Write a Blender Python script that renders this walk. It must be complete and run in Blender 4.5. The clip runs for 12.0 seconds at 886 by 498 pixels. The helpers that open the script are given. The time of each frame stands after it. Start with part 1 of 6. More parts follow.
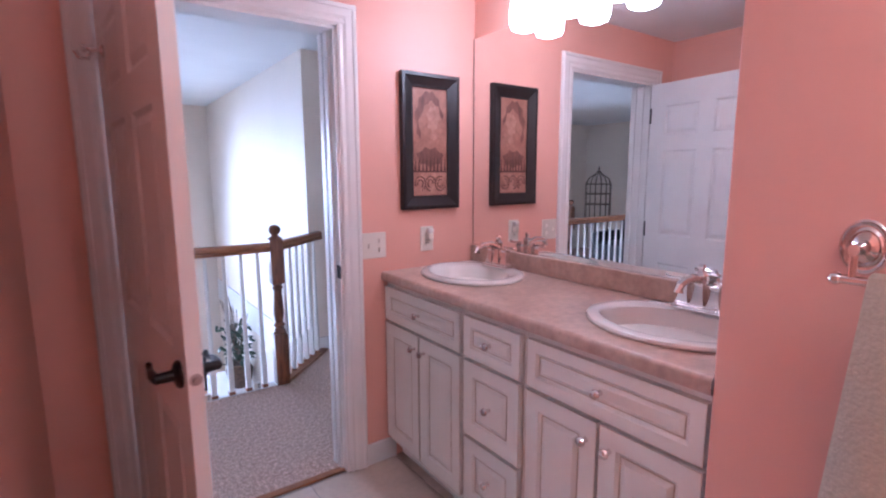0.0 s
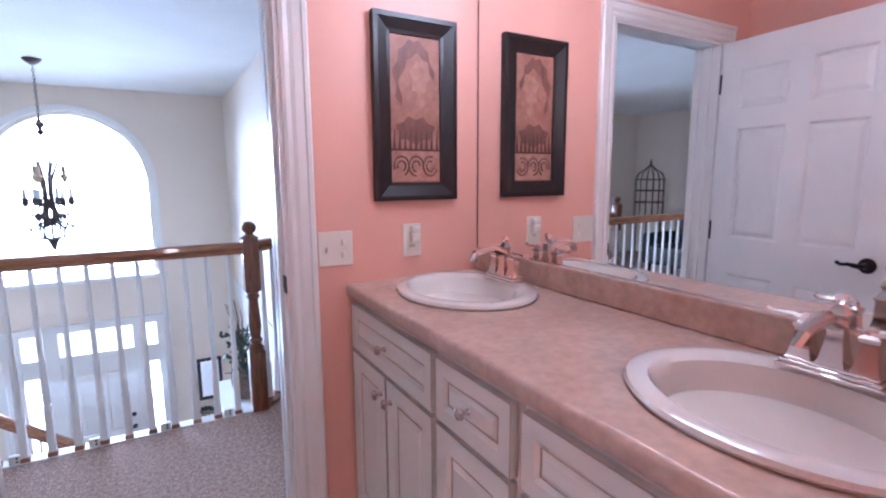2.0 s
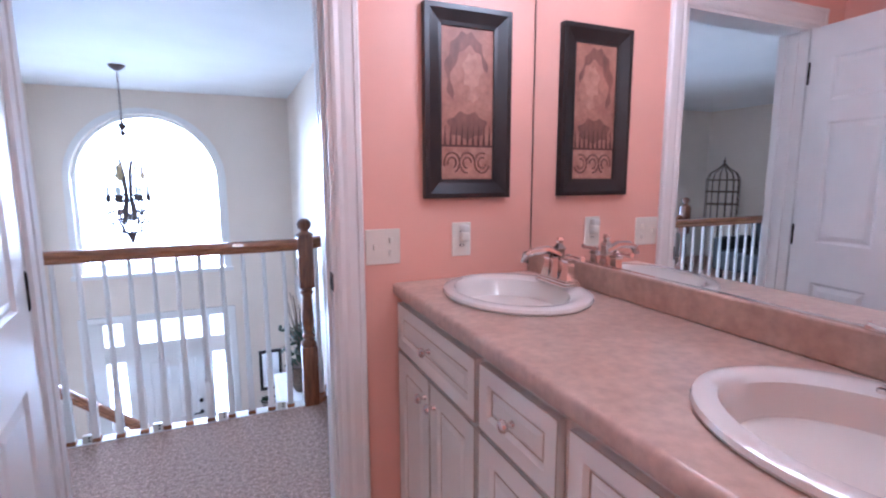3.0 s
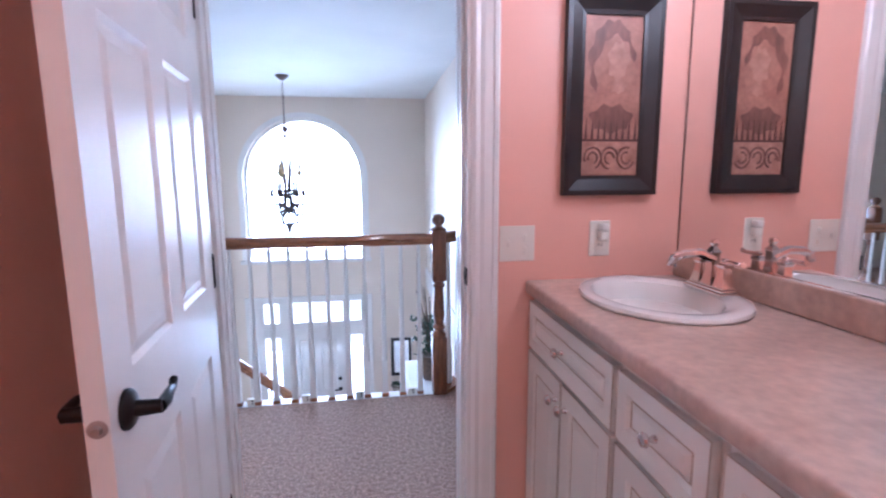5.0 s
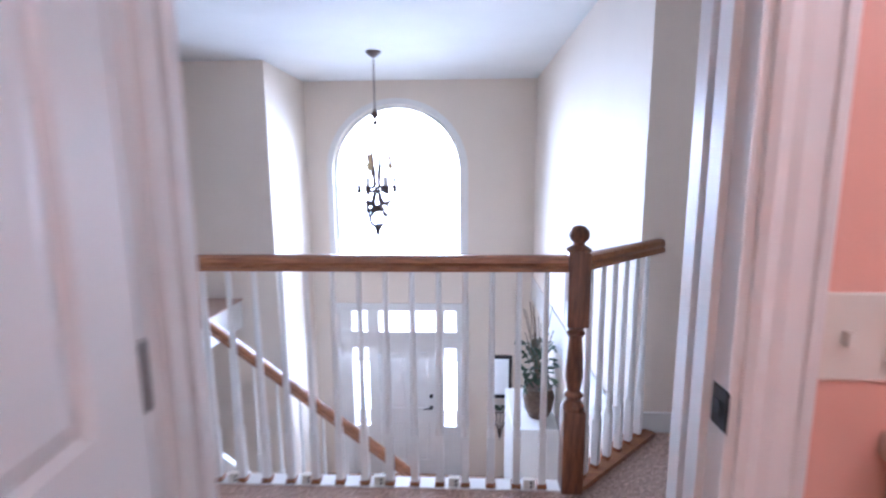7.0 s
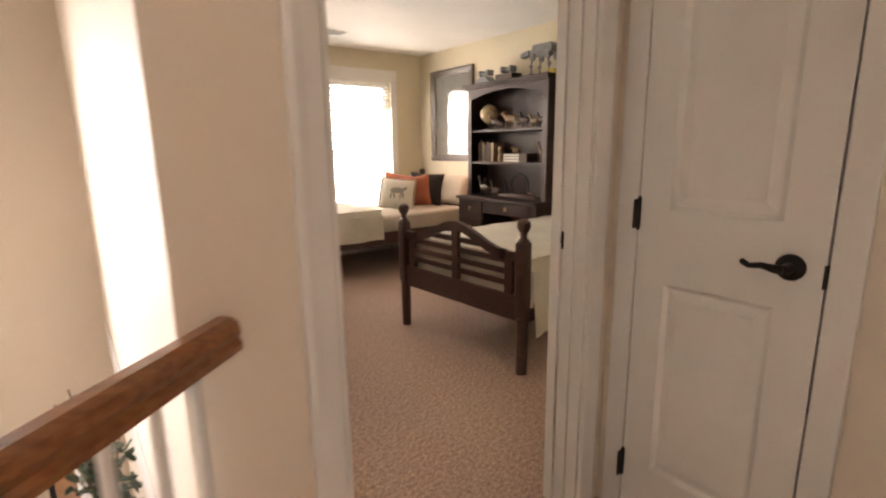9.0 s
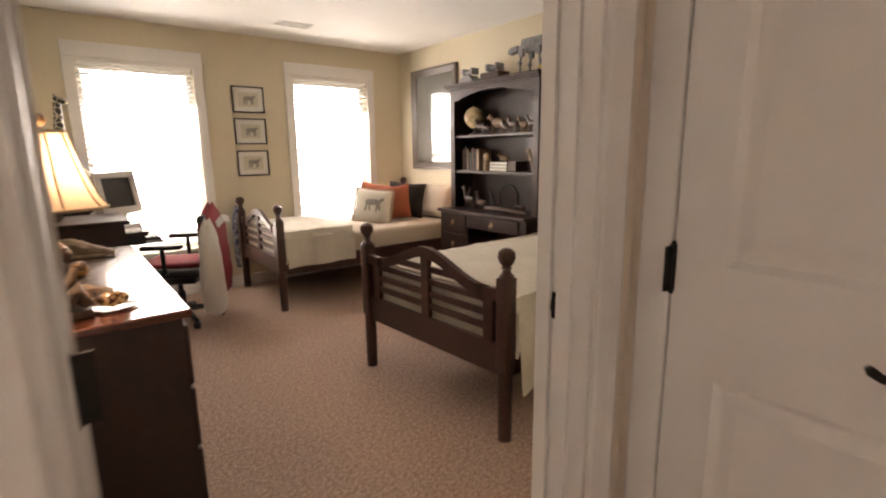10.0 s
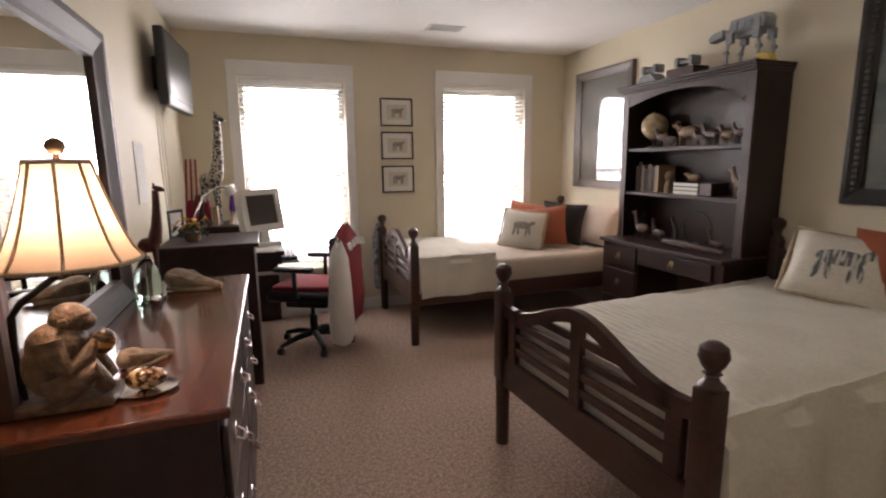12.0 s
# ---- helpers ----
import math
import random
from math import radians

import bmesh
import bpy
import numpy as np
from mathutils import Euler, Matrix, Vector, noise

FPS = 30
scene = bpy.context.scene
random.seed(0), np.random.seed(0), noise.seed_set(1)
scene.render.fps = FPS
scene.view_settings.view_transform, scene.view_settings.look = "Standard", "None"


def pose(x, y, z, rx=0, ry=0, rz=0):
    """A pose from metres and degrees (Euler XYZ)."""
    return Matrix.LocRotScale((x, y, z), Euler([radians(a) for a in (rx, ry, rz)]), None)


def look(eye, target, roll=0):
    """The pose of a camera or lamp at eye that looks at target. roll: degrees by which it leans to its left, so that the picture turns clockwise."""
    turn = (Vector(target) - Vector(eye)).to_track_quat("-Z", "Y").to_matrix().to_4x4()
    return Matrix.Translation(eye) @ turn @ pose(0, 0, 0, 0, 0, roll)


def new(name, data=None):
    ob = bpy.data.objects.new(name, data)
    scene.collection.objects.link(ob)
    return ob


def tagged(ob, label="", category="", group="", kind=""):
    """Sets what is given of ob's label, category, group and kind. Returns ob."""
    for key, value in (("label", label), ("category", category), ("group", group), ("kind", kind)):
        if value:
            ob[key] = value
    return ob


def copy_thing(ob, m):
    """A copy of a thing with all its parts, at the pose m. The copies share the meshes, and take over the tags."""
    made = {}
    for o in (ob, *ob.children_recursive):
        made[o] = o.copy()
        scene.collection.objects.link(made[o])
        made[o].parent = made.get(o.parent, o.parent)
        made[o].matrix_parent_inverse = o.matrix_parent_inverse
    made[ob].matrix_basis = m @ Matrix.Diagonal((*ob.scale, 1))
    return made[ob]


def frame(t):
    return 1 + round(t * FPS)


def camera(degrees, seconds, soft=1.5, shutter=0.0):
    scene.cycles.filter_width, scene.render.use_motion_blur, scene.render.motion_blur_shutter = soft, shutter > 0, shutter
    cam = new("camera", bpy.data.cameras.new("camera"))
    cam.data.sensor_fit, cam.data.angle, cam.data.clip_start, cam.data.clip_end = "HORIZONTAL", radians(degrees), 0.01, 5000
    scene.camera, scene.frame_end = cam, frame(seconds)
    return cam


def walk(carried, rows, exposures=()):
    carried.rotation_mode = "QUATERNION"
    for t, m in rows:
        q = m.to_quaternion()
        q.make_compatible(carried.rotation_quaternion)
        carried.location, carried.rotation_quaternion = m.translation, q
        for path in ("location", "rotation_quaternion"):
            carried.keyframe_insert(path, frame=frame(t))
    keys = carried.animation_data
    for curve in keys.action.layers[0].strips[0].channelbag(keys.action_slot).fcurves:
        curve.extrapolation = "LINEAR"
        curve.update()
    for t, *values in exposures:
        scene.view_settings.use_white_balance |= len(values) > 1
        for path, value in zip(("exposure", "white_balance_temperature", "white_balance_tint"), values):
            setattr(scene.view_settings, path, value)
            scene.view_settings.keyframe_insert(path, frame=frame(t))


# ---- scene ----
cam = camera(84.1, 12.0, soft=2.1, shutter=0.5)
PATH = [
    (0, (-1.005, -2.066, 1.424), (0.141, -0.455, 1.13), -0.2),
    (0.5, (-0.836, -2.002, 1.398), (0.308, -0.388, 1.102), -0.2),
    (1, (-0.685, -1.904, 1.382), (0.412, -0.26, 1.078), -0.4),
    (1.5, (-0.576, -1.748, 1.367), (0.473, -0.071, 1.07), -0.2),
    (2, (-0.465, -1.664, 1.35), (0.528, 0.047, 1.056), -0.3),
    (2.5, (-0.409, -1.62, 1.342), (0.482, 0.147, 1.049), -0.3),
    (4.5, (-0.417, -1.618, 1.332), (0.026, 0.31, 1.037), -0.0),
    (5, (-0.431, -1.608, 1.335), (-0.139, 0.348, 1.034), -0.3),
    (5.5, (-0.435, -1.55, 1.344), (-0.302, 0.421, 1.037), -0.5),
    (6, (-0.461, -1.38, 1.344), (-0.478, 0.595, 1.027), -0.7),
    (6.5, (-0.476, -1.037, 1.328), (-0.606, 0.933, 1.007), -0.7),
    (6.7, (-0.479, -0.905, 1.325), (-0.639, 1.063, 1.008), -0.3),
    (8.3, (-0.134, 0.547, 1.314), (0.814, 2.256, 0.889), -0.6),
    (8.5, (-0.034, 0.619, 1.304), (1.044, 2.251, 0.886), -0.6),
    (9, (0.247, 0.769, 1.292), (1.437, 2.325, 0.886), -0.8),
    (9.5, (0.505, 0.944, 1.307), (1.711, 2.488, 0.908), -1.0),
    (10, (0.716, 1.139, 1.315), (1.924, 2.685, 0.926), -0.8),
    (10.5, (0.908, 1.283, 1.327), (2.071, 2.866, 0.95), -0.7),
    (11, (1.036, 1.423, 1.353), (1.989, 3.142, 0.983), -0.8),
    (11.5, (1.087, 1.61, 1.373), (1.873, 3.413, 1.014), -0.7),
    (12, (1.124, 1.685, 1.375), (1.786, 3.541, 1.029), -0.7),
]
walk(cam, [(t, look(eye, target, roll)) for t, eye, target, roll in PATH],
     exposures=[(0, 0.70, 4750, 21), (1.0, 0.74, 4700, 16), (2.5, 0.76, 4650, 14), (6.7, 0.72, 4650, 16), (8.3, 0.72, 8500, 22), (9.5, 0.80, 8300, 21), (10.5, 0.52, 7900, 23), (12.0, 0.20, 7000, 23)])

# ---- light ----
world = bpy.data.worlds.new("world")
scene.world = world
world.use_nodes = True
wn = world.node_tree
sky = wn.nodes.new("ShaderNodeTexSky")
sky.sky_type, sky.sun_disc = "NISHITA", False
sky.sun_elevation, sky.sun_rotation = radians(50), radians(200)
sky.air_density, sky.dust_density = 1.0, 4.0
wn.links.new(sky.outputs[0], wn.nodes["Background"].inputs[0])
wn.nodes["Background"].inputs[1].default_value = 0.15
sun_data = bpy.data.lights.new("sun", "SUN")
sun_data.energy, sun_data.angle, sun_data.color = 4.0, radians(12), (1, 0.96, 0.9)
new("sun", sun_data).matrix_world = look((0, 0, 0), (0.34 * 0.64, 0.94 * 0.64, -0.77))


def window_light(name, x, y, z, w, h, watts, color=(0.93, 0.97, 1.0), dip=0.4, spread=180):
    d = bpy.data.lights.new(name, "AREA")
    d.shape, d.size, d.size_y, d.energy, d.color = "RECTANGLE", w, h, watts, color
    d.spread = radians(spread)
    new(name, d).matrix_world = look((x, y, z), (x, y - 1, z - dip))


def bulb(name, x, y, z, watts, color, r=0.03):
    d = bpy.data.lights.new(name, "POINT")
    d.energy, d.color, d.shadow_soft_size = watts, color, r
    new(name, d).matrix_world = pose(x, y, z)


window_light("daylight_arch", -1.31, 5.53, 1.1, 1.6, 1.9, 62, (0.80, 0.89, 1.0), spread=125)
window_light("daylight_entry", -1.3, 5.53, -1.3, 1.6, 1.6, 48, (0.80, 0.89, 1.0))
window_light("daylight_bedroom_a", 1.40, 6.40, 1.3, 0.85, 1.55, 34, dip=0.35)
window_light("daylight_bedroom_b", 3.20, 6.40, 1.3, 0.85, 1.55, 34, dip=0.35)


# ---- materials ----
def mat(name, color, rough=0.5, metal=0.0, dark=None, scale=6.0, fine=0.0, bump=0.0, bump_scale=200.0, mix=0.5, coat=0.0,
        stretch=(1, 1, 1), spread=0.0):
    """A surface with colour variation at a large and a fine scale, relief, and a per-object spread of brightness."""
    m = bpy.data.materials.new(name)
    m.use_nodes = True
    nt = m.node_tree
    b = nt.nodes["Principled BSDF"]
    b.inputs["Roughness"].default_value, b.inputs["Metallic"].default_value = rough, metal
    b.inputs["Coat Weight"].default_value = coat
    tc = nt.nodes.new("ShaderNodeTexCoord")
    mp = nt.nodes.new("ShaderNodeMapping")
    mp.inputs["Scale"].default_value = stretch
    nt.links.new(tc.outputs["Object"], mp.inputs[0])
    dark = dark or tuple(c * 0.93 for c in color)
    n1 = nt.nodes.new("ShaderNodeTexNoise")
    n1.inputs["Scale"].default_value, n1.inputs["Detail"].default_value = scale, 6
    nt.links.new(mp.outputs[0], n1.inputs["Vector"])
    ramp = nt.nodes.new("ShaderNodeValToRGB")
    ramp.color_ramp.elements[0].position, ramp.color_ramp.elements[1].position = 0.5 - mix / 2, 0.5 + mix / 2
    ramp.color_ramp.elements[0].color, ramp.color_ramp.elements[1].color = (*dark, 1), (*color, 1)
    nt.links.new(n1.outputs["Fac"], ramp.inputs[0])
    out = ramp.outputs[0]
    n2 = nt.nodes.new("ShaderNodeTexNoise")
    n2.inputs["Scale"].default_value, n2.inputs["Detail"].default_value = bump_scale, 3
    nt.links.new(mp.outputs[0], n2.inputs["Vector"])
    if fine:
        mr = nt.nodes.new("ShaderNodeMapRange")
        mr.inputs["From Min"].default_value, mr.inputs["From Max"].default_value = 0.3, 0.7
        mr.inputs["To Min"].default_value, mr.inputs["To Max"].default_value = 1 - fine, 1 + fine
        nt.links.new(n2.outputs["Fac"], mr.inputs[0])
        hs = nt.nodes.new("ShaderNodeHueSaturation")
        nt.links.new(mr.outputs[0], hs.inputs["Value"])
        nt.links.new(out, hs.inputs["Color"])
        out = hs.outputs[0]
    if spread:
        oi = nt.nodes.new("ShaderNodeObjectInfo")
        mr2 = nt.nodes.new("ShaderNodeMapRange")
        mr2.inputs["To Min"].default_value, mr2.inputs["To Max"].default_value = 1 - spread, 1 + spread
        nt.links.new(oi.outputs["Random"], mr2.inputs[0])
        hs2 = nt.nodes.new("ShaderNodeHueSaturation")
        nt.links.new(mr2.outputs[0], hs2.inputs["Value"])
        nt.links.new(out, hs2.inputs["Color"])
        out = hs2.outputs[0]
    nt.links.new(out, b.inputs["Base Color"])
    if bump:
        bp = nt.nodes.new("ShaderNodeBump")
        bp.inputs["Strength"].default_value, bp.inputs["Distance"].default_value = bump, 0.01
        nt.links.new(n2.outputs["Fac"], bp.inputs["Height"])
        nt.links.new(bp.outputs[0], b.inputs["Normal"])
    return m


def glow(name, color, strength):
    m = bpy.data.materials.new(name)
    m.use_nodes = True
    b = m.node_tree.nodes["Principled BSDF"]
    b.inputs["Base Color"].default_value = (*color, 1)
    b.inputs["Emission Color"].default_value, b.inputs["Emission Strength"].default_value = (*color, 1), strength
    return m


def clear(name, color=(1, 1, 1), rough=0.0):
    m = bpy.data.materials.new(name)
    m.use_nodes = True
    b = m.node_tree.nodes["Principled BSDF"]
    b.inputs["Base Color"].default_value, b.inputs["Roughness"].default_value = (*color, 1), rough
    b.inputs["Transmission Weight"].default_value, b.inputs["IOR"].default_value = 1, 1.45
    return m


PINK = mat("salmon_wall_paint", (0.78, 0.425, 0.33), 0.45, dark=(0.755, 0.405, 0.31), scale=1.5, bump=0.05, bump_scale=140)
FOYER = mat("foyer_wall_paint", (0.80, 0.705, 0.60), 0.6, scale=1.2, bump=0.05, bump_scale=140)
CREAM = mat("bedroom_wall_paint", (0.68, 0.61, 0.46), 0.6, scale=1.2, bump=0.05, bump_scale=140)
CEIL = mat("ceiling_paint", (0.82, 0.82, 0.80), 0.8, scale=2, bump=0.12, bump_scale=120)
TRIM = mat("white_trim_paint", (0.80, 0.78, 0.75), 0.3, scale=5, bump=0.02, bump_scale=60)
CARPET = mat("beige_carpet", (0.70, 0.51, 0.41), 0.95, dark=(0.36, 0.235, 0.18), scale=55, fine=0.6, bump=1.0, bump_scale=170, mix=0.4)
TILE = mat("floor_tile", (0.62, 0.52, 0.43), 0.3, dark=(0.52, 0.42, 0.34), scale=7, fine=0.05, bump=0.03, bump_scale=40, spread=0.05)
GROUT = mat("grout", (0.35, 0.30, 0.26), 0.9, bump=0.3)
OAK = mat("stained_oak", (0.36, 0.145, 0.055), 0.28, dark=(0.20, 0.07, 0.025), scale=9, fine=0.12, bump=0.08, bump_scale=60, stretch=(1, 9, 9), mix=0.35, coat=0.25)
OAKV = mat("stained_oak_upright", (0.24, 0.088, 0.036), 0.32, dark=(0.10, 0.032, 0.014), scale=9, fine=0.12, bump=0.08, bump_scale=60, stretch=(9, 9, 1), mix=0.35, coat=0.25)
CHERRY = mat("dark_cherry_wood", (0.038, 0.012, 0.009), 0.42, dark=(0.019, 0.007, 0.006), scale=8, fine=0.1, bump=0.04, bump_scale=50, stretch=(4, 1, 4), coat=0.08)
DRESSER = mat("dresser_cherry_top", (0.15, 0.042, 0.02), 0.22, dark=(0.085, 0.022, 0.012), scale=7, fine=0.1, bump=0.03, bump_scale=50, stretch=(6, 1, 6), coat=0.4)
BEDWOOD = mat("walnut_bed_wood", (0.075, 0.030, 0.020), 0.36, dark=(0.042, 0.016, 0.011), scale=10, fine=0.1, bump=0.05, bump_scale=60, stretch=(5, 2, 5), coat=0.2)
BLACK = mat("black_frame_wood", (0.018, 0.014, 0.013), 0.35, dark=(0.010, 0.008, 0.008), scale=14, bump=0.05, bump_scale=80)
BRONZE = mat("oil_rubbed_bronze", (0.03, 0.026, 0.024), 0.38, 0.85, scale=20)
IRON = mat("wrought_iron", (0.13, 0.09, 0.075), 0.5, 0.6, scale=20, bump=0.1)
CHROME = mat("polished_nickel", (0.78, 0.72, 0.70), 0.12, 1.0, scale=3)
PORCELAIN = mat("white_porcelain", (0.80, 0.77, 0.72), 0.1, scale=3, coat=0.5)
LAMINATE = mat("mottled_laminate", (0.60, 0.44, 0.35), 0.28, dark=(0.45, 0.30, 0.23), scale=11, fine=0.12, bump_scale=42, mix=0.45, coat=0.15)
CABINET = mat("antique_white_cabinet", (0.78, 0.74, 0.67), 0.38, scale=4, bump=0.03, bump_scale=70)
GLAZE = mat("cabinet_glaze_shadow_line", (0.52, 0.41, 0.30), 0.5, scale=20)
PLASTIC = mat("ivory_plastic", (0.76, 0.72, 0.63), 0.35, scale=5)
LINEN = mat("white_cotton", (0.70, 0.66, 0.58), 0.9, dark=(0.62, 0.58, 0.50), scale=5, fine=0.05, bump=0.35, bump_scale=60)
SHEET = mat("beige_sheet", (0.58, 0.50, 0.42), 0.9, scale=5, fine=0.05, bump=0.3, bump_scale=60)
ORANGE = mat("rust_orange_velvet", (0.32, 0.085, 0.04), 0.85, scale=8, fine=0.08, bump=0.2)
FUR = mat("black_fur", (0.02, 0.018, 0.017), 0.95, fine=0.4, bump=1.0, bump_scale=120)
FRINGE = mat("natural_fringe", (0.45, 0.36, 0.26), 0.95, fine=0.3, bump=0.6)
PRINTG = mat("grey_print", (0.22, 0.20, 0.18), 0.9, dark=(0.35, 0.33, 0.3), scale=30)
PAPER = mat("white_mat_paper", (0.75, 0.73, 0.68), 0.8, scale=5)
MIRROR = mat("mirror_silver", (0.92, 0.92, 0.92), 0.005, 1.0)
GLASS = clear("clear_glass")
SKIN = mat("towel_terry", (0.76, 0.71, 0.58), 0.95, scale=10, fine=0.06, bump=0.3, bump_scale=150)
TOY = mat("grey_toy_plastic", (0.28, 0.29, 0.30), 0.4, dark=(0.16, 0.165, 0.17), scale=30)
DARK = mat("black_plastic", (0.015, 0.015, 0.017), 0.4, scale=12)
SCREEN = mat("dark_screen", (0.03, 0.034, 0.034), 0.3)
BEIGEPC = mat("grey_white_plastic", (0.60, 0.60, 0.56), 0.45, scale=6)
RED = mat("crimson_fabric", (0.26, 0.02, 0.03), 0.85, scale=9, fine=0.1, bump=0.3)
WHITEF = mat("white_fabric", (0.75, 0.72, 0.68), 0.85, scale=9, bump=0.25)
STONE = mat("carved_stone_brown", (0.20, 0.125, 0.075), 0.55, dark=(0.07, 0.042, 0.026), scale=30, fine=0.2, bump=0.6, bump_scale=70)
BONE = mat("weathered_bone", (0.48, 0.38, 0.27), 0.7, dark=(0.2, 0.14, 0.1), scale=25, fine=0.2, bump=0.4)
BRASS = mat("antique_brass", (0.45, 0.33, 0.18), 0.35, 0.9, scale=20)
SLAT = mat("blind_slat_white", (0.85, 0.85, 0.83), 0.5, scale=6)
slat_tree = SLAT.node_tree
slat_glow, slat_mix = slat_tree.nodes.new("ShaderNodeBsdfTranslucent"), slat_tree.nodes.new("ShaderNodeMixShader")
slat_glow.inputs[0].default_value, slat_mix.inputs[0].default_value = (0.9, 0.9, 0.88, 1), 0.75
slat_tree.links.new(slat_tree.nodes["Principled BSDF"].outputs[0], slat_mix.inputs[1])
slat_tree.links.new(slat_glow.outputs[0], slat_mix.inputs[2])
slat_tree.links.new(slat_mix.outputs[0], slat_tree.nodes["Material Output"].inputs[0])
LEAF = mat("dark_green_leaf", (0.045, 0.075, 0.035), 0.5, dark=(0.02, 0.04, 0.02), scale=20)
WOODFLOOR = mat("hardwood", (0.30, 0.15, 0.07), 0.3, dark=(0.2, 0.09, 0.04), scale=6, stretch=(1, 8, 1), coat=0.3)


# ---- mesh helpers ----
def box(bm, x0, x1, y0, y1, z0, z1, bev=0.0, seg=2):
    r = bmesh.ops.create_cube(bm, size=1, matrix=Matrix.LocRotScale(((x0 + x1) / 2, (y0 + y1) / 2, (z0 + z1) / 2), None, (abs(x1 - x0), abs(y1 - y0), abs(z1 - z0))))
    if bev:
        es = list({e for v in r["verts"] for e in v.link_edges})
        bmesh.ops.bevel(bm, geom=es, offset=bev, segments=seg, affect="EDGES", profile=0.5)


def bx(*a, bev=0.0, seg=2):
    bm = bmesh.new()
    box(bm, *a, bev=bev, seg=seg)
    return bm


def prism(bm, pts, z0, z1, axis="z"):
    """Extrude a closed outline along an axis. pts are pairs in the other two axes."""
    def p(a, b, c):
        return {"z": (a, b, c), "y": (a, c, b), "x": (c, a, b)}[axis]
    lo = [bm.verts.new(p(a, b, z0)) for a, b in pts]
    hi = [bm.verts.new(p(a, b, z1)) for a, b in pts]
    n = len(pts)
    fs = [bm.faces.new(lo), bm.faces.new(hi)] + [bm.faces.new((lo[i], lo[(i + 1) % n], hi[(i + 1) % n], hi[i])) for i in range(n)]
    bmesh.ops.recalc_face_normals(bm, faces=fs)


def lathe(bm, profile, seg=16, at=(0, 0, 0), turn=None, sx=1.0, sy=1.0):
    rings = []
    m = Matrix.Translation(at) @ (turn.to_4x4() if turn else Matrix())
    for r, z in profile:
        rings.append([bm.verts.new(m @ Vector((sx * r * math.cos(2 * math.pi * i / seg), sy * r * math.sin(2 * math.pi * i / seg), z))) for i in range(seg)])
    for a, b in zip(rings, rings[1:]):
        for i in range(seg):
            bm.faces.new((a[i], a[(i + 1) % seg], b[(i + 1) % seg], b[i]))
    for ring, flip in ((rings[0], True), (rings[-1], False)):
        bm.faces.new(list(reversed(ring)) if flip else ring)


def tube(bm, pts, r, seg=8):
    pts = [Vector(p) for p in pts]
    rings, ref = [], Vector((0.31, 0.52, 0.79))
    for i, p in enumerate(pts):
        d = (pts[min(i + 1, len(pts) - 1)] - pts[max(i - 1, 0)]).normalized()
        u = d.cross(ref).normalized()
        w = d.cross(u)
        rr = r[i] if isinstance(r, (list, tuple)) else r
        rings.append([bm.verts.new(p + rr * (math.cos(2 * math.pi * k / seg) * u + math.sin(2 * math.pi * k / seg) * w)) for k in range(seg)])
    fs = []
    for a, b in zip(rings, rings[1:]):
        for k in range(seg):
            fs.append(bm.faces.new((a[k], a[(k + 1) % seg], b[(k + 1) % seg], b[k])))
    fs += [bm.faces.new(list(reversed(rings[0]))), bm.faces.new(rings[-1])]
    bmesh.ops.recalc_face_normals(bm, faces=fs)


def ball(bm, x, y, z, rx, ry=None, rz=None, sub=2, turn=None):
    ry, rz = ry or rx, rz or rx
    m = Matrix.Translation((x, y, z)) @ (turn.to_4x4() if turn else Matrix()) @ Matrix.Diagonal((rx, ry, rz, 1))
    bmesh.ops.create_icosphere(bm, subdivisions=sub, radius=1, matrix=m)


def spiral(cx, cy, cz, r0, r1, a0, a1, n=14, ux=(1, 0), sz=1.0):
    """Points of a scroll in an upright plane; ux is the plane's heading."""
    out = []
    for i in range(n):
        f = i / (n - 1)
        a, r = radians(a0 + (a1 - a0) * f), r0 + (r1 - r0) * f
        out.append((cx + ux[0] * r * math.cos(a), cy + ux[1] * r * math.cos(a), cz + sz * r * math.sin(a)))
    return out


def finish(bm, name, material, smooth=False):
    me = bpy.data.meshes.new(name)
    bm.to_mesh(me)
    bm.free()
    me.materials.append(material)
    if smooth:
        for p in me.polygons:
            p.use_smooth = True
        me.set_sharp_from_angle(angle=radians(38))
    return new(name, me)


def part(name, bm, material, parent, label="", smooth=False):
    ob = finish(bm, name, material, smooth)
    ob.parent = parent
    return tagged(ob, label)


def solo(name, bm, material, label, category, group="", kind="", smooth=False):
    return tagged(finish(bm, name, material, smooth), label, category, group, kind)


def empty(name, label, category, m=None, group=""):
    ob = tagged(new(name), label, category, group)
    ob.matrix_world = m or Matrix()
    return ob


def wall(name, bm, material, label="painted wall"):
    return solo(name, bm, material, label, "wall", kind="structure")


# ---- structure ----
H = 2.375
HB = 2.44
DX0, DX1, DH = -0.945, -0.095, 2.06        # bathroom doorway
BX0, BX1, BY0, BY1 = 0.675, 1.548, 1.71, 1.82   # bedroom doorway
FZ = -2.78

